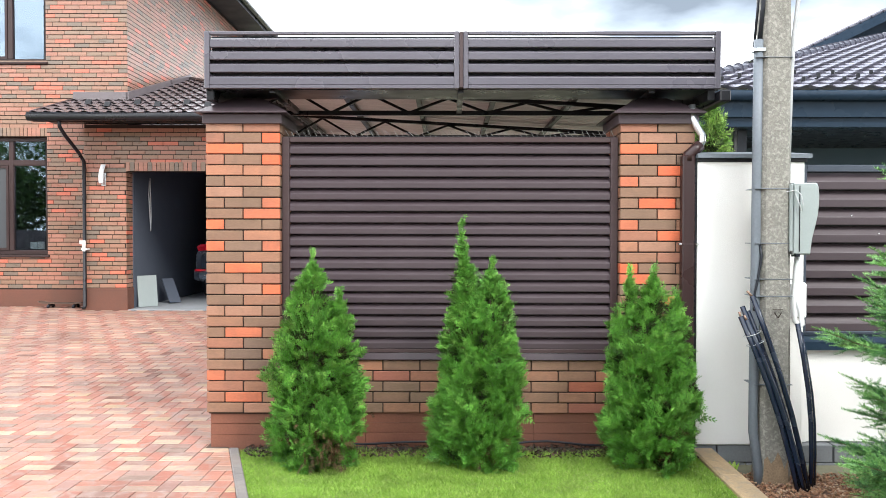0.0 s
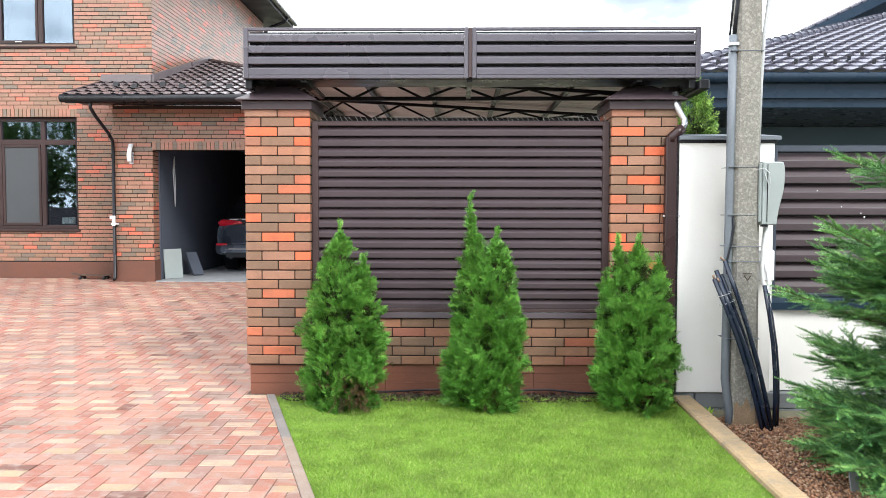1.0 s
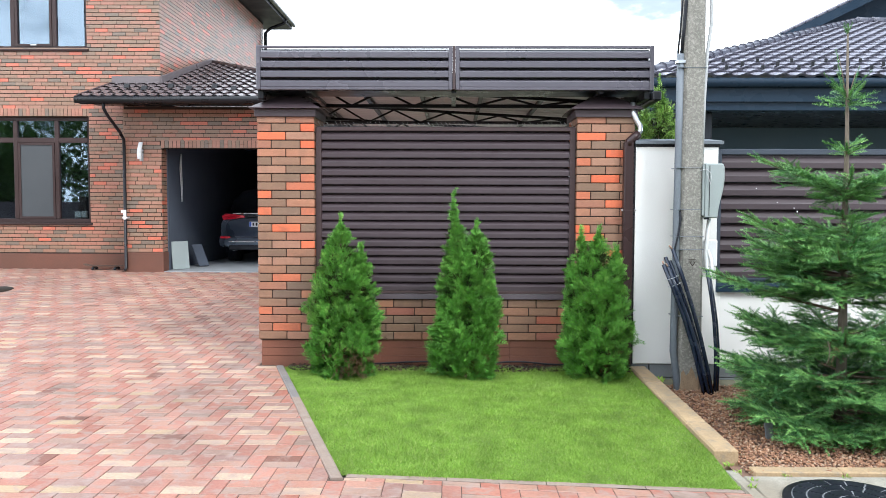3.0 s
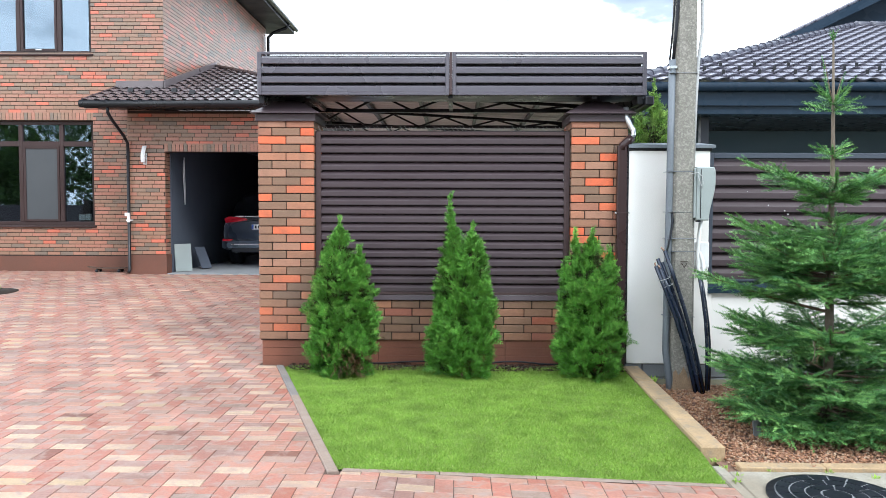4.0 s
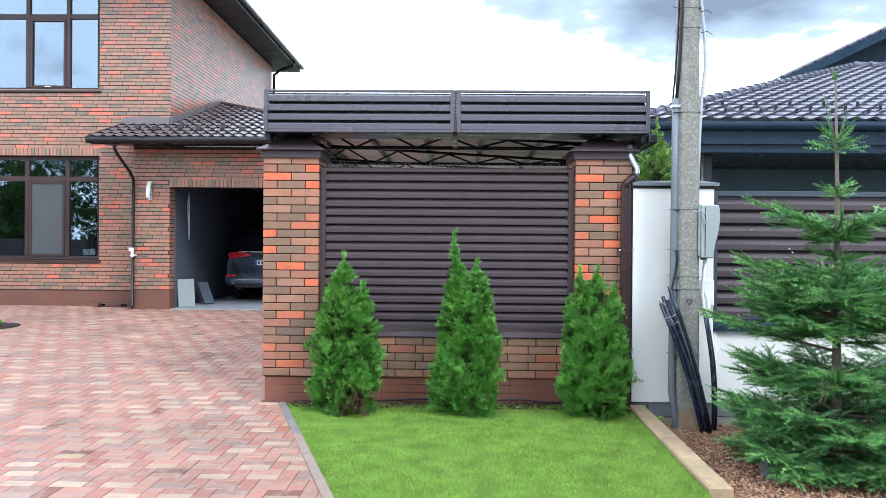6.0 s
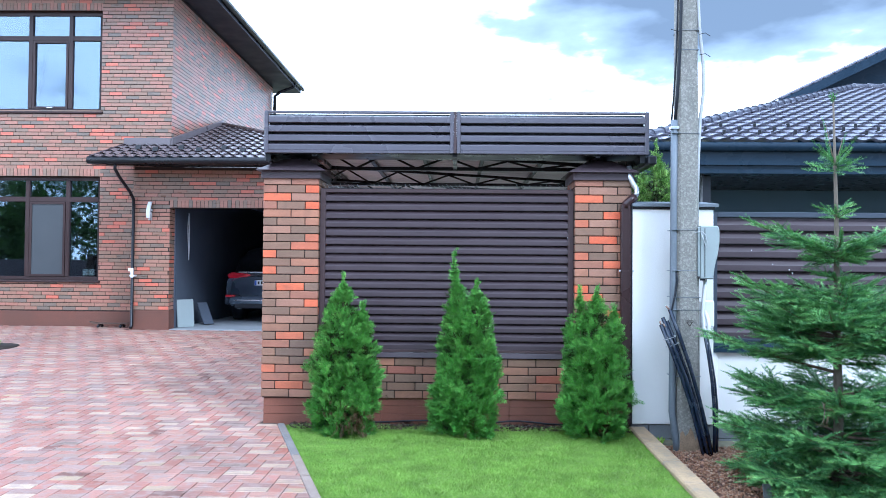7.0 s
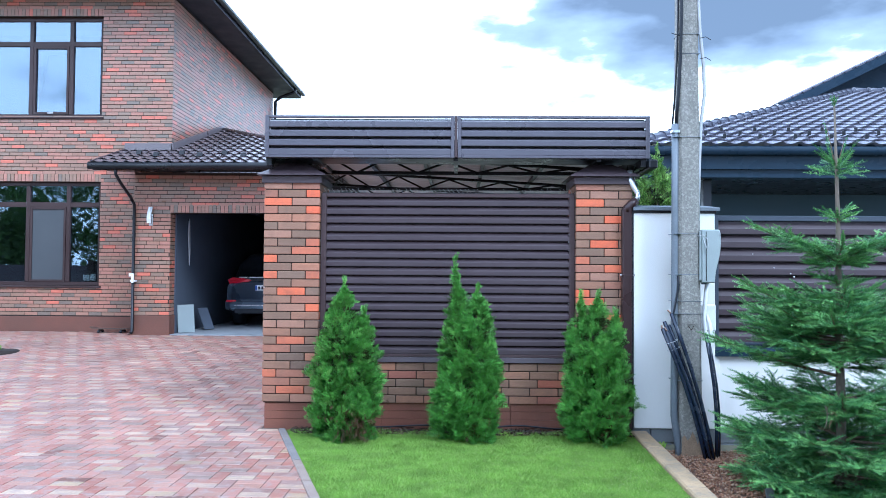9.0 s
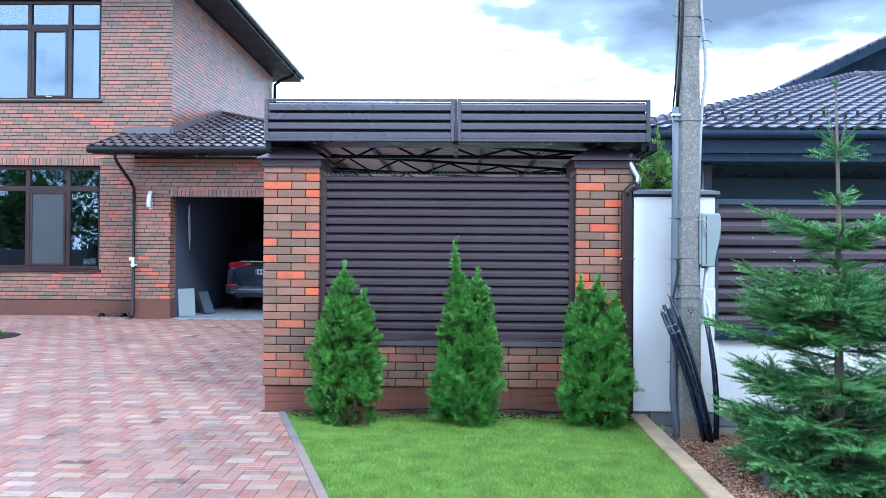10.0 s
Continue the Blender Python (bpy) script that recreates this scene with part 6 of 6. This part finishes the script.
# ---- plants ----
def frond_template(n, seed):
    """A flat spray of scale foliage, 1 long along +x, in one piece: a curved stem with blunt side fingers that fork."""
    rnd = random.Random(seed)
    V, F = [], []
    curl = rnd.uniform(-0.10, 0.12)
    def at(s, y):
        return (s, y + 0.05 * math.sin(3 * s + seed), curl * s * s - 0.55 * y * y)
    V += [at(0.85 * k / n, 0) for k in range(n + 1)]
    def finger(root, s, y, ang, ln, w):
        c, d = math.cos(ang), math.sin(ang)
        m = len(V)
        V.extend([at(s + c * ln * 0.6 - d * w, y + d * ln * 0.6 + c * w), at(s + c * ln * 0.6 + d * w, y + d * ln * 0.6 - c * w), at(s + c * ln, y + d * ln)])
        F.append((root, m + 1, m))
        F.append((m + 1, m + 2, m))
        return m
    for k in range(n):
        for side in (1, -1):
            s = 0.85 * k / n
            ang = side * (0.75 - 0.3 * s + rnd.uniform(-0.12, 0.12))
            ln = (0.58 - 0.36 * abs(s - 0.2)) * rnd.uniform(0.8, 1.1)
            m = finger(k, s, 0, ang, ln, 0.044)
            q = (m + 1, m) if side > 0 else (m, m + 1)
            e = ang - side * 0.55
            V.append(at(s + math.cos(ang) * ln * 0.5 + math.cos(e) * ln * 0.5, math.sin(ang) * ln * 0.5 + math.sin(e) * ln * 0.5))
            F.append((k, q[0], len(V) - 1))
            if side > 0:
                F.append((k, m + 1, k + 1))
    finger(n, 0.85, 0, 0.0, 0.26, 0.045)
    return np.array(V), np.array(F)


FRONDS = [frond_template(3, s) for s in range(4)]


def place_templates(templates, P, D, U, S, pick):
    """Copies templates: P places, D stem directions, U face normals, S sizes, all arrays. Joined as one vertex and face array."""
    D = D / np.linalg.norm(D, axis=1, keepdims=True)
    Y = np.cross(U, D)
    Y /= np.linalg.norm(Y, axis=1, keepdims=True) + 1e-9
    Z = np.cross(D, Y)
    VV, FF, off = [], [], 0
    for k, (tv, tf) in enumerate(templates):
        m = pick == k
        if not m.any():
            continue
        v = P[m][:, None] + S[m][:, None, None] * (tv[None, :, 0:1] * D[m][:, None] + tv[None, :, 1:2] * Y[m][:, None] + tv[None, :, 2:3] * Z[m][:, None])
        f = tf[None] + (np.arange(m.sum()) * len(tv))[:, None, None] + off
        VV.append(v.reshape(-1, 3)); FF.append(f.reshape(-1, 3)); off += v.shape[0] * v.shape[1]
    return np.concatenate(VV), np.concatenate(FF)


def arborvitae(label, x, y, z, spires, seed, density=1.0, group="young thujas by the wall", dead=True, grow=1.0, green="thuja"):
    """spires: list of (dx, dy, height, radius, z of greatest width as a share)."""
    rng = np.random.default_rng(seed)
    t = thing("arborvitae", label, "thuja", group, at=(x, y, z))
    stems = Geo()
    P, D, U, S, IP, ID = [], [], [], [], [], []
    for dx, dy, H, R, belly in spires:
        stems.tube([(dx * 0.3, dy * 0.3, -0.02), (dx * 0.7, dy * 0.7, H * 0.3), (dx, dy, H * 0.93)], 0.022, 7, 0.003)
        # upright fans of sprays: each stands out from the stem and spreads in one plane
        # they grow in plumes, cushions parted by deep creases
        M_ = int(165 * density * H * R / 0.4)
        each = 6
        ph = rng.uniform(0.0, 1.0, M_) ** 0.95
        pa = (np.arange(M_) * 2.39996 + rng.normal(0, 0.25, M_)) % (2 * np.pi)
        pick = np.repeat(np.arange(M_), each)
        N = M_ * each
        du, dv = rng.normal(0, 0.024, N) * grow, rng.normal(0, 0.034, N) * grow
        h = np.clip(ph[pick] + dv / H, 0, 1)
        prof = np.where(h < belly, 0.80 + 0.20 * np.sin(np.pi / 2 * h / belly), np.clip((1 - h) / (1 - belly), 0, 1) ** 0.48)
        a = pa[pick] + du / (R * np.maximum(prof, 0.25))
        lump = (1 + 0.08 * np.sin(3 * a + 7 * h + seed) + 0.07 * np.sin(5 * a - 13 * h + 2 * seed)) * (1 + rng.normal(0, 0.05, M_))[pick]
        r = np.maximum(R * prof * lump - (24 * du ** 2 + 12 * dv ** 2) / grow - rng.uniform(0, 0.03, N), 0.004)
        cp = np.stack([dx * (0.5 + 0.5 * h) + r * np.cos(a), dy * (0.5 + 0.5 * h) + r * np.sin(a), h * H * 0.95], 1)
        out = np.stack([np.cos(a), np.sin(a), np.zeros(N)], 1)
        tan = np.stack([-np.sin(a), np.cos(a), np.zeros(N)], 1)
        axis = out * rng.uniform(0.3, 0.9, (M_, 1))[pick] + np.array([0, 0, 1.0]) * rng.uniform(0.5, 1.2, (M_, 1))[pick] * (0.6 + h[:, None]) + tan * (du[:, None] * 12 + rng.normal(0, 0.12, (N, 1)))
        axis /= np.linalg.norm(axis, axis=1, keepdims=True)
        flat = out + tan * rng.normal(0, 0.9, (M_, 1))[pick] + rng.normal(0, 0.25, (N, 3))
        flat -= axis * (flat * axis).sum(1, keepdims=True)
        flat /= np.linalg.norm(flat, axis=1, keepdims=True)
        wide = np.cross(flat, axis)
        K = 5
        rep_ = np.repeat(np.arange(N), K)
        phi = np.tile(np.linspace(-0.95, 0.95, K), N) + rng.normal(0, 0.18, N * K)
        size = grow * rng.uniform(0.052, 0.076, N)[rep_] * rng.uniform(0.75, 1.1, N * K) * (0.6 + 0.4 * prof[rep_])
        d = axis[rep_] * np.cos(phi)[:, None] + wide[rep_] * np.sin(phi)[:, None] + out[rep_] * 0.12 + rng.normal(0, 0.08, (N * K, 3))
        along = rng.uniform(-0.045, 0.012, N * K) * grow * np.cos(phi * 0.6)
        base = cp[rep_] + axis[rep_] * (along - 0.02)[:, None] + wide[rep_] * (0.012 * np.sin(phi) * grow)[:, None]
        u = flat[rep_] + rng.normal(0, 0.25, (N * K, 3))
        P.append(base); D.append(d); U.append(u); S.append(size)
        # inner sprays: brownish, and darkened so the shade between plumes is in their colour
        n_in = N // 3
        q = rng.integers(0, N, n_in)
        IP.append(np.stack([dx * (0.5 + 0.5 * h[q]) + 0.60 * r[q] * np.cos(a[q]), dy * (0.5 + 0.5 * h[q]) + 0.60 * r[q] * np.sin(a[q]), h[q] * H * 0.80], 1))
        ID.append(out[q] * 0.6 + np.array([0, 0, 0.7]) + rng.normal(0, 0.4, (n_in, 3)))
        # leading tip
        M_ = 26
        hz = rng.uniform(0.90, 1.0, M_)
        P.append(np.stack([dx + rng.normal(0, 0.006, M_), dy + rng.normal(0, 0.006, M_), hz * H], 1)); D.append(np.stack([rng.normal(0, 0.35, M_), rng.normal(0, 0.35, M_), np.ones(M_)], 1))
        U.append(rng.normal(0, 1, (M_, 3))); S.append(rng.uniform(0.03, 0.07, M_))
    P, D, U, S = (np.concatenate(q) for q in (P, D, U, S))
    part("stems", smoothed(stems), M["bark"], t)
    v, f = place_templates(FRONDS, P, D, U, S, rng.integers(0, 4, len(P)))
    tagged(part("foliage", array_mesh("foliage", v, f, M[green]), None, t), kind="stuff")
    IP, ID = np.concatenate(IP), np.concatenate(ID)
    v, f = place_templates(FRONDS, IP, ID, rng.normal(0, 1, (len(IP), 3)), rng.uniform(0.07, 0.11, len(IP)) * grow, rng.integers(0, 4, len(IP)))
    tagged(part("inner_foliage", array_mesh("inner_foliage", v, f, M["thuja_inner_shade"]), None, t, "brownish inner sprays darkened for the shade in the gaps"), kind="stuff")
    if dead:
        n = 170
        a = rng.normal(-1.57 + 0.3, 0.35, n)
        h = np.abs(rng.normal(0.10, 0.09, n))
        R = spires[0][3]
        r = R * rng.uniform(0.85, 1.08, n)
        p = np.stack([r * np.cos(a) + 0.03, r * np.sin(a), 0.03 + h], 1)
        d = np.stack([np.cos(a) * 0.5, np.sin(a) * 0.5, rng.normal(0.1, 0.6, n)], 1)
        v, f = place_templates(FRONDS, p, d, rng.normal(0, 1, (n, 3)), rng.uniform(0.03, 0.06, n), rng.integers(0, 3, n))
        tagged(part("dry_foliage", array_mesh("dry_foliage", v, f, M["thuja_dead"]), None, t, "dry brown inner twigs"), kind="stuff")
    return t


arborvitae("bushy green thuja with two uneven tips by the drive-side pillar", -0.835, 5.06, 0.02,
           [(-0.03, 0, 1.34, 0.295, 0.42), (0.15, -0.03, 1.09, 0.19, 0.50), (-0.15, 0.02, 0.95, 0.17, 0.5), (0.0, -0.03, 0.62, 0.31, 0.5), (0.15, 0, 0.8, 0.18, 0.5)], 21)
arborvitae("tall green thuja with a slim leader before the louvred panel", 0.215, 5.06, 0.02,
           [(-0.09, 0, 1.37, 0.20, 0.5), (0.08, -0.02, 1.30, 0.22, 0.50), (0.0, -0.05, 1.05, 0.30, 0.5), (0.17, 0, 1.12, 0.16, 0.5), (-0.02, -0.02, 0.64, 0.32, 0.5), (-0.11, 0, 1.54, 0.055, 0.55)], 22)
arborvitae("dense green thuja before the downpipe-side pillar", 1.315, 5.06, 0.02,
           [(-0.12, 0.02, 1.23, 0.18, 0.5), (0.02, -0.03, 1.25, 0.225, 0.5), (0.18, 0.0, 1.09, 0.16, 0.5), (0.03, -0.04, 0.98, 0.295, 0.5), (0.0, -0.02, 0.6, 0.32, 0.5)], 23)
for k, (tx, ty, th) in enumerate(((2.20, 7.0, 2.62), (2.35, 7.0, 2.88), (2.50, 7.1, 2.6), (2.66, 7.6, 2.45))):
    arborvitae("tall light green thuja behind the white wall", tx, ty, 0.0, [(0, 0, th, 0.21, 0.5), (0.08, 0.05, th - 0.25, 0.16, 0.55)], 31 + k, 0.14, "thujas behind the white wall", False, 2.0, "thuja_light")


def twig_template(seed, n=50):
    """A fir shoot along +x in one piece, bristling with flat needles to both sides and above."""
    rnd = random.Random(seed)
    V = [(k / n, 0.012 * (k % 2) - 0.006, 0) for k in range(n + 2)]
    F = []
    for k in range(n):
        s = k / n
        side = -1 if k % 2 else 1
        ang = side * rnd.uniform(0.55, 1.15)
        lift = rnd.uniform(-0.5, 1.0)
        ln = 0.215 * rnd.uniform(0.85, 1.15) * (1 - 0.35 * s)
        d = Vector((math.cos(ang), math.sin(ang) * math.cos(lift), math.sin(lift))) * ln
        V.append((s + d.x, d.y, d.z))
        F.append((k, k + 2, len(V) - 1))
    return np.array(V, float), np.array(F)


TWIGS = [twig_template(s) for s in range(3)]


def fir_tree():
    rng = np.random.default_rng(41)
    t = thing("fir_tree", "young dark green fir with a bare leader and wide branches", "fir tree", at=(2.87, 3.95, -0.15))
    part("trunk", smoothed(Geo().tube([(0, 0, -0.05), (0.01, 0, 0.6), (0.0, 0.0, 1.3), (0.0, 0, 2.0), (-0.02, 0, 2.85)], 0.042, 9, 0.006)), M["bark_light"], t)
    limbs = Geo()
    old, young = [], []
    up = Vector((0, 0, 1))
    def shoot(p, d, s, fresh=False):
        (young if fresh else old).append((*p, *d, rng.normal(0, 0.25), rng.normal(0, 0.25), 1, s))
    def lateral(p, d, ln, tips):
        """A side twig with short shoots to both sides, like the barbs of a feather."""
        c, left = p.copy(), ln
        while left > 0.025:
            step = min(left, 0.075)
            last = left - step < 0.02
            shoot(c, d, max(step * 1.7, 0.10), last and tips)
            if not last:
                q = d.cross(up).normalized()
                for side in (-1, 1):
                    e = d * 0.75 + q * side * rng.uniform(0.5, 0.9) + up * rng.normal(0.08, 0.2)
                    shoot(c + d * step * rng.uniform(0.3, 0.9), e, rng.uniform(0.085, 0.125), tips and rng.random() < 0.45)
            c += d * step
            d = (d + Vector((rng.normal(0, 0.08), rng.normal(0, 0.08), rng.normal(0.0, 0.06)))).normalized()
            left -= step
    def branch(z, a, ln, rise, droop, dens=1.0):
        pts, n = [], 9
        wave = rng.uniform(-0.15, 0.15)
        for k in range(n + 1):
            s = k / n
            r = ln * s
            pts.append(Vector((r * math.cos(a + wave * s), r * math.sin(a + wave * s), z + rise * r - droop * math.sin(math.pi * s) * ln)))
        limbs.tube(pts, 0.005 + 0.008 * ln, 6, 0.002)
        s = 0.10 if ln < 0.5 else 0.22
        while s < 1.0:
            i = min(int(s * n), n - 1)
            p = pts[i].lerp(pts[i + 1], s * n - i)
            d = (pts[i + 1] - pts[i]).normalized()
            q = d.cross(up).normalized()
            L2 = min(0.75 * (1 - s) * ln, 0.25) + 0.035
            for side in (-1, 1):
                e = d * rng.uniform(0.55, 0.85) + q * side * rng.uniform(0.65, 0.95) + up * rng.normal(-0.05, 0.15)
                lateral(p.copy(), e.normalized(), L2 * rng.uniform(0.75, 1.15), rng.random() < 0.7)
            if rng.random() < 0.6:
                shoot(p, d + up * rng.uniform(0.3, 0.8), rng.uniform(0.08, 0.12), rng.random() < 0.5)
            shoot(p, d, 0.12)
            s += 0.043 / ln / dens
        shoot(pts[-1], pts[-1] - pts[-2], 0.11, True)
        shoot(pts[-2], pts[-1] - pts[-2], 0.12)
    # leader tuft, then whorls: height over the bed, branches, length, rise, droop
    for k in range(14):
        shoot((-0.02 + rng.normal(0, 0.006), rng.normal(0, 0.006), 2.80 + 0.04 * rng.random()), (rng.normal(0, 0.5), rng.normal(0, 0.5), 1), 0.06)
    for k in range(26):
        a = 6.283 * k / 13 * 3 + rng.normal(0, 0.2)
        lift = (0.05, 0.35, 0.9, -0.30, 0.2)[k % 5]
        d = Vector((math.cos(a), math.sin(a), lift)).normalized()
        p = Vector((-0.01, 0, 2.31 + 0.04 * (k % 3)))
        for j in range(2):
            shoot(p, d, 0.13, j == 1 and k % 3 == 0)
            p = p + d * 0.085
            d = (d + up * 0.12).normalized()
    for a, ln in ((3.4, 0.30), (0.3, 0.20), (2.6, 0.16)):
        tip = Vector((0.3 * ln * math.cos(a), 0.3 * ln * math.sin(a), 2.36 + ln))
        limbs.tube([(-0.01, 0, 2.35), tip], 0.004, 5, 0.002)
        for q in (0.25, 0.5, 0.75, 1.0):
            shoot(Vector((-0.01, 0, 2.35)).lerp(tip, q) - up * 0.06, (0.3 * math.cos(a), 0.3 * math.sin(a), 1), 0.10)
    whorls = [(1.98, 5, 0.07, 0.45, 0.0, 1.0), (1.72, 7, 0.24, 0.34, 0.05, 1.0), (1.68, 5, 0.20, 0.1, 0.05, 1.0), (1.53, 4, 0.14, 0.3, 0.0, 1.0),
              (1.38, 5, 0.28, 0.45, 0.04, 1.0), (1.27, 6, 0.48, 0.42, 0.05, 1.0), (1.19, 8, 0.64, 0.34, 0.06, 1.0), (1.12, 8, 0.70, 0.24, 0.05, 1.0), (1.05, 8, 0.66, 0.14, 0.04, 1.0), (0.97, 5, 0.36, 0.06, 0.03, 1.0),
              (0.69, 7, 0.80, 0.20, 0.06, 1.0), (0.61, 8, 0.78, 0.10, 0.04, 1.0),
              (0.40, 8, 0.88, 0.16, 0.05, 1.0), (0.33, 8, 0.88, 0.10, 0.05, 1.0), (0.14, 9, 0.84, 0.05, 0.02, 1.0), (0.09, 8, 0.74, 0.0, 0.0, 1.0)]
    for z, n, ln, rise, droop, dens in whorls:
        a0 = rng.uniform(0, 6.28)
        for k in range(n):
            branch(z + rng.normal(0, 0.02), a0 + 6.283 * k / n + rng.normal(0, 0.14), ln * rng.uniform(0.82, 1.08), rise, droop, dens)
    for z, a, ln, rise in ((1.70, 3.05, 0.56, 0.42), (1.71, 2.5, 0.36, 0.50), (1.70, 0.15, 0.54, 0.42), (1.70, -0.7, 0.36, 0.45), (1.22, 3.3, 0.74, 0.42), (0.86, 3.0, 0.92, 0.30)):
        branch(z, a, ln, rise, 0.02)
    tagged(part("branchwork", smoothed(limbs), M["bark"], t), kind="stuff")
    for name, rows, material, label in (("needles", old, "needle", "dark green needles"), ("fresh_needles", young, "needle_young", "lighter green young shoots")):
        q = np.array(rows, float)
        v, f = place_templates(TWIGS, q[:, 0:3], q[:, 3:6], q[:, 6:9], q[:, 9], rng.integers(0, 3, len(q)))
        tagged(part(name, array_mesh(name, v, f, M[material]), None, t, label), kind="stuff")


fir_tree()



def small_things():
    # dry twig caught in the fir
    rnd = random.Random(9)
    t = thing("dry_twig", "pale dead fir twig with brown needles hanging in the fir", "twig", at=(2.51, 3.40, 0.51))
    pts = [(0, 0, 0.08), (0.01, -0.01, 0.03), (0.0, -0.02, -0.03), (-0.02, -0.01, -0.08)]
    part("stem", smoothed(Geo().tube(pts, 0.0035, 6, 0.002)), M["bark_light"], t)
    v, f = place_templates(TWIGS, np.array([(rnd.uniform(-0.03, 0.03), rnd.uniform(-0.04, 0.02), rnd.uniform(-0.1, 0.15)) for _ in range(16)]), np.array([(rnd.gauss(0, 1), rnd.gauss(0, 1), rnd.gauss(0.2, 1)) for _ in range(16)]),
                           np.array([(rnd.gauss(0, 1), rnd.gauss(0, 1), 1) for _ in range(16)]), np.array([rnd.uniform(0.03, 0.055) for _ in range(16)]), np.zeros(16, int))
    tagged(part("needles", array_mesh("needles", v, f, M["thuja_dead"]), None, t), kind="stuff")
    solid("garden_marker", Geo().bar((2.292, 3.73, -0.16), (2.287, 3.75, -0.04), 0.06, 0.010), M["block"], "small grey marker plate stuck in the stone chips", "marker")
    def weed(x, y, z, n, ln, seed, name="weed", label="small broad-leaved weed by the wall", cat="weed"):
        rng = np.random.default_rng(seed)
        tv = np.array([(0, -0.03, 0), (0.5, -0.16, 0.05), (1, 0, -0.05), (0.5, 0.16, 0.05), (0, 0.03, 0)])
        tf = np.array([(0, 1, 2), (0, 2, 3), (0, 3, 4)])
        a = rng.uniform(0, 6.28, n)
        d = np.stack([np.cos(a), np.sin(a), rng.uniform(0.4, 2.2, n)], 1)
        u = np.stack([-np.cos(a), -np.sin(a), np.ones(n)], 1)
        v, f = place_templates([(tv, tf)], rng.normal(0, 0.012, (n, 3)) * (1, 1, 0), d, u, rng.uniform(0.5, 1.0, n) * ln, np.zeros(n, int))
        ob = part(name, array_mesh(name, v, f, M["grass"]), None)
        ob.location = (x, y, z)
        tagged(ob, label, cat, "weeds")
    weed(1.935, 5.24, -0.14, 12, 0.13, 3)
    for k, (x, y, ln) in enumerate(((1.80, 2.95, 0.06), (1.83, 2.84, 0.05), (1.78, 2.70, 0.07), (2.05, 2.92, 0.05), (2.4, 2.90, 0.05), (2.62, 2.80, 0.06), (2.75, 2.6, 0.07), (1.77, 3.08, 0.08))):
        weed(x, y, -0.125, 14, ln * 0.55, 20 + k, "weed", "tuft of grass in a joint of the concrete", "weed")
    # grass island in the drive
    isl = solid("soil_patch", smoothed(Geo().tube([(-7.36, 10.3, level(-6, 10.3) - 0.02), (-7.36, 10.3, level(-6, 10.3) + 0.015)], 0.58, 20)), M["earth"], "round soil patch with grass in the drive", "soil", kind="structure")
    for k in range(9):
        weed(-7.3 + 0.07 * (k % 4), 10.1 + 0.12 * (k // 3), level(-6, 10.3) + 0.015, 26, 0.16, 40 + k, "grass_tuft", "tuft of grass on the soil patch", "grass")
    b = solid("paper_box", Geo().box(-7.52, -7.40, 13.97, 14.03, 1.22, 1.34, 0.004).box(-7.38, -7.28, 13.97, 14.03, 1.22, 1.35, 0.004), M["white_plastic"], "two white boxes on the inner window sill", "box")


small_things()


def street_tree(x, y, hgt, seed):
    rng = np.random.default_rng(seed)
    t = thing("street_tree", "leafy green tree across the street", "tree", "trees across the street", at=(x, y, -0.2))
    part("trunk", smoothed(Geo().tube([(0, 0, 0), (0.05, 0, hgt * 0.3), (0.0, 0.1, hgt * 0.8)], 0.16, 8, 0.03)), M["bark"], t)
    n = 4600
    v = rng.normal(0, 1, (n, 3))
    v /= np.linalg.norm(v, axis=1, keepdims=True)
    r = rng.uniform(0.55, 1.0, (n, 1)) * (1 + 0.25 * np.sin(v[:, :1] * 5 + seed) * np.cos(v[:, 2:] * 4))
    c = v * r * np.array([hgt * 0.36, hgt * 0.33, hgt * 0.44]) + np.array([0, 0, hgt * 0.52])
    tv = np.array([(0, -0.4, 0), (1, -0.2, 0.1), (1.1, 0.3, 0), (0.1, 0.4, 0.1)])
    tf = np.array([(0, 1, 2), (0, 2, 3)])
    vv, ff = place_templates([(tv, tf)], c, rng.normal(0, 1, (n, 3)), rng.normal(0, 1, (n, 3)), rng.uniform(0.13, 0.27, n), np.zeros(n, int))
    tagged(part("crown", array_mesh("crown", vv, ff, M["leaf"]), None, t), kind="stuff")


for k, (tx, ty, th) in enumerate(((-17, -15, 6.5), (-20.5, -16, 7.5), (-24.5, -15, 5.0), (-27.5, -17, 6.8), (-31, -16, 7.2), (-13, -16, 6.0), (-9, -18, 7), (4, -19, 7.5), (-3, -20, 6.5))):
    street_tree(tx, ty, th * 1.3, 60 + k)


def street_fence():
    t = thing("street_fence", "dark brick and slat fence across the street", "fence", at=(-14, -12.6, -0.2))
    for i in range(-8, 8):
        part("pillar", Geo().box(i * 3.0 - 0.2, i * 3.0 + 0.2, -0.2, 0.2, 0, 2.2, 0.01), M["mortar"], t)
        part("board", Geo().box(i * 3.0 + 0.2, i * 3.0 + 2.8, -0.05, 0.05, 0.1, 1.9, 0.01), M["metal_brown"], t)


street_fence()

lay_pavers()
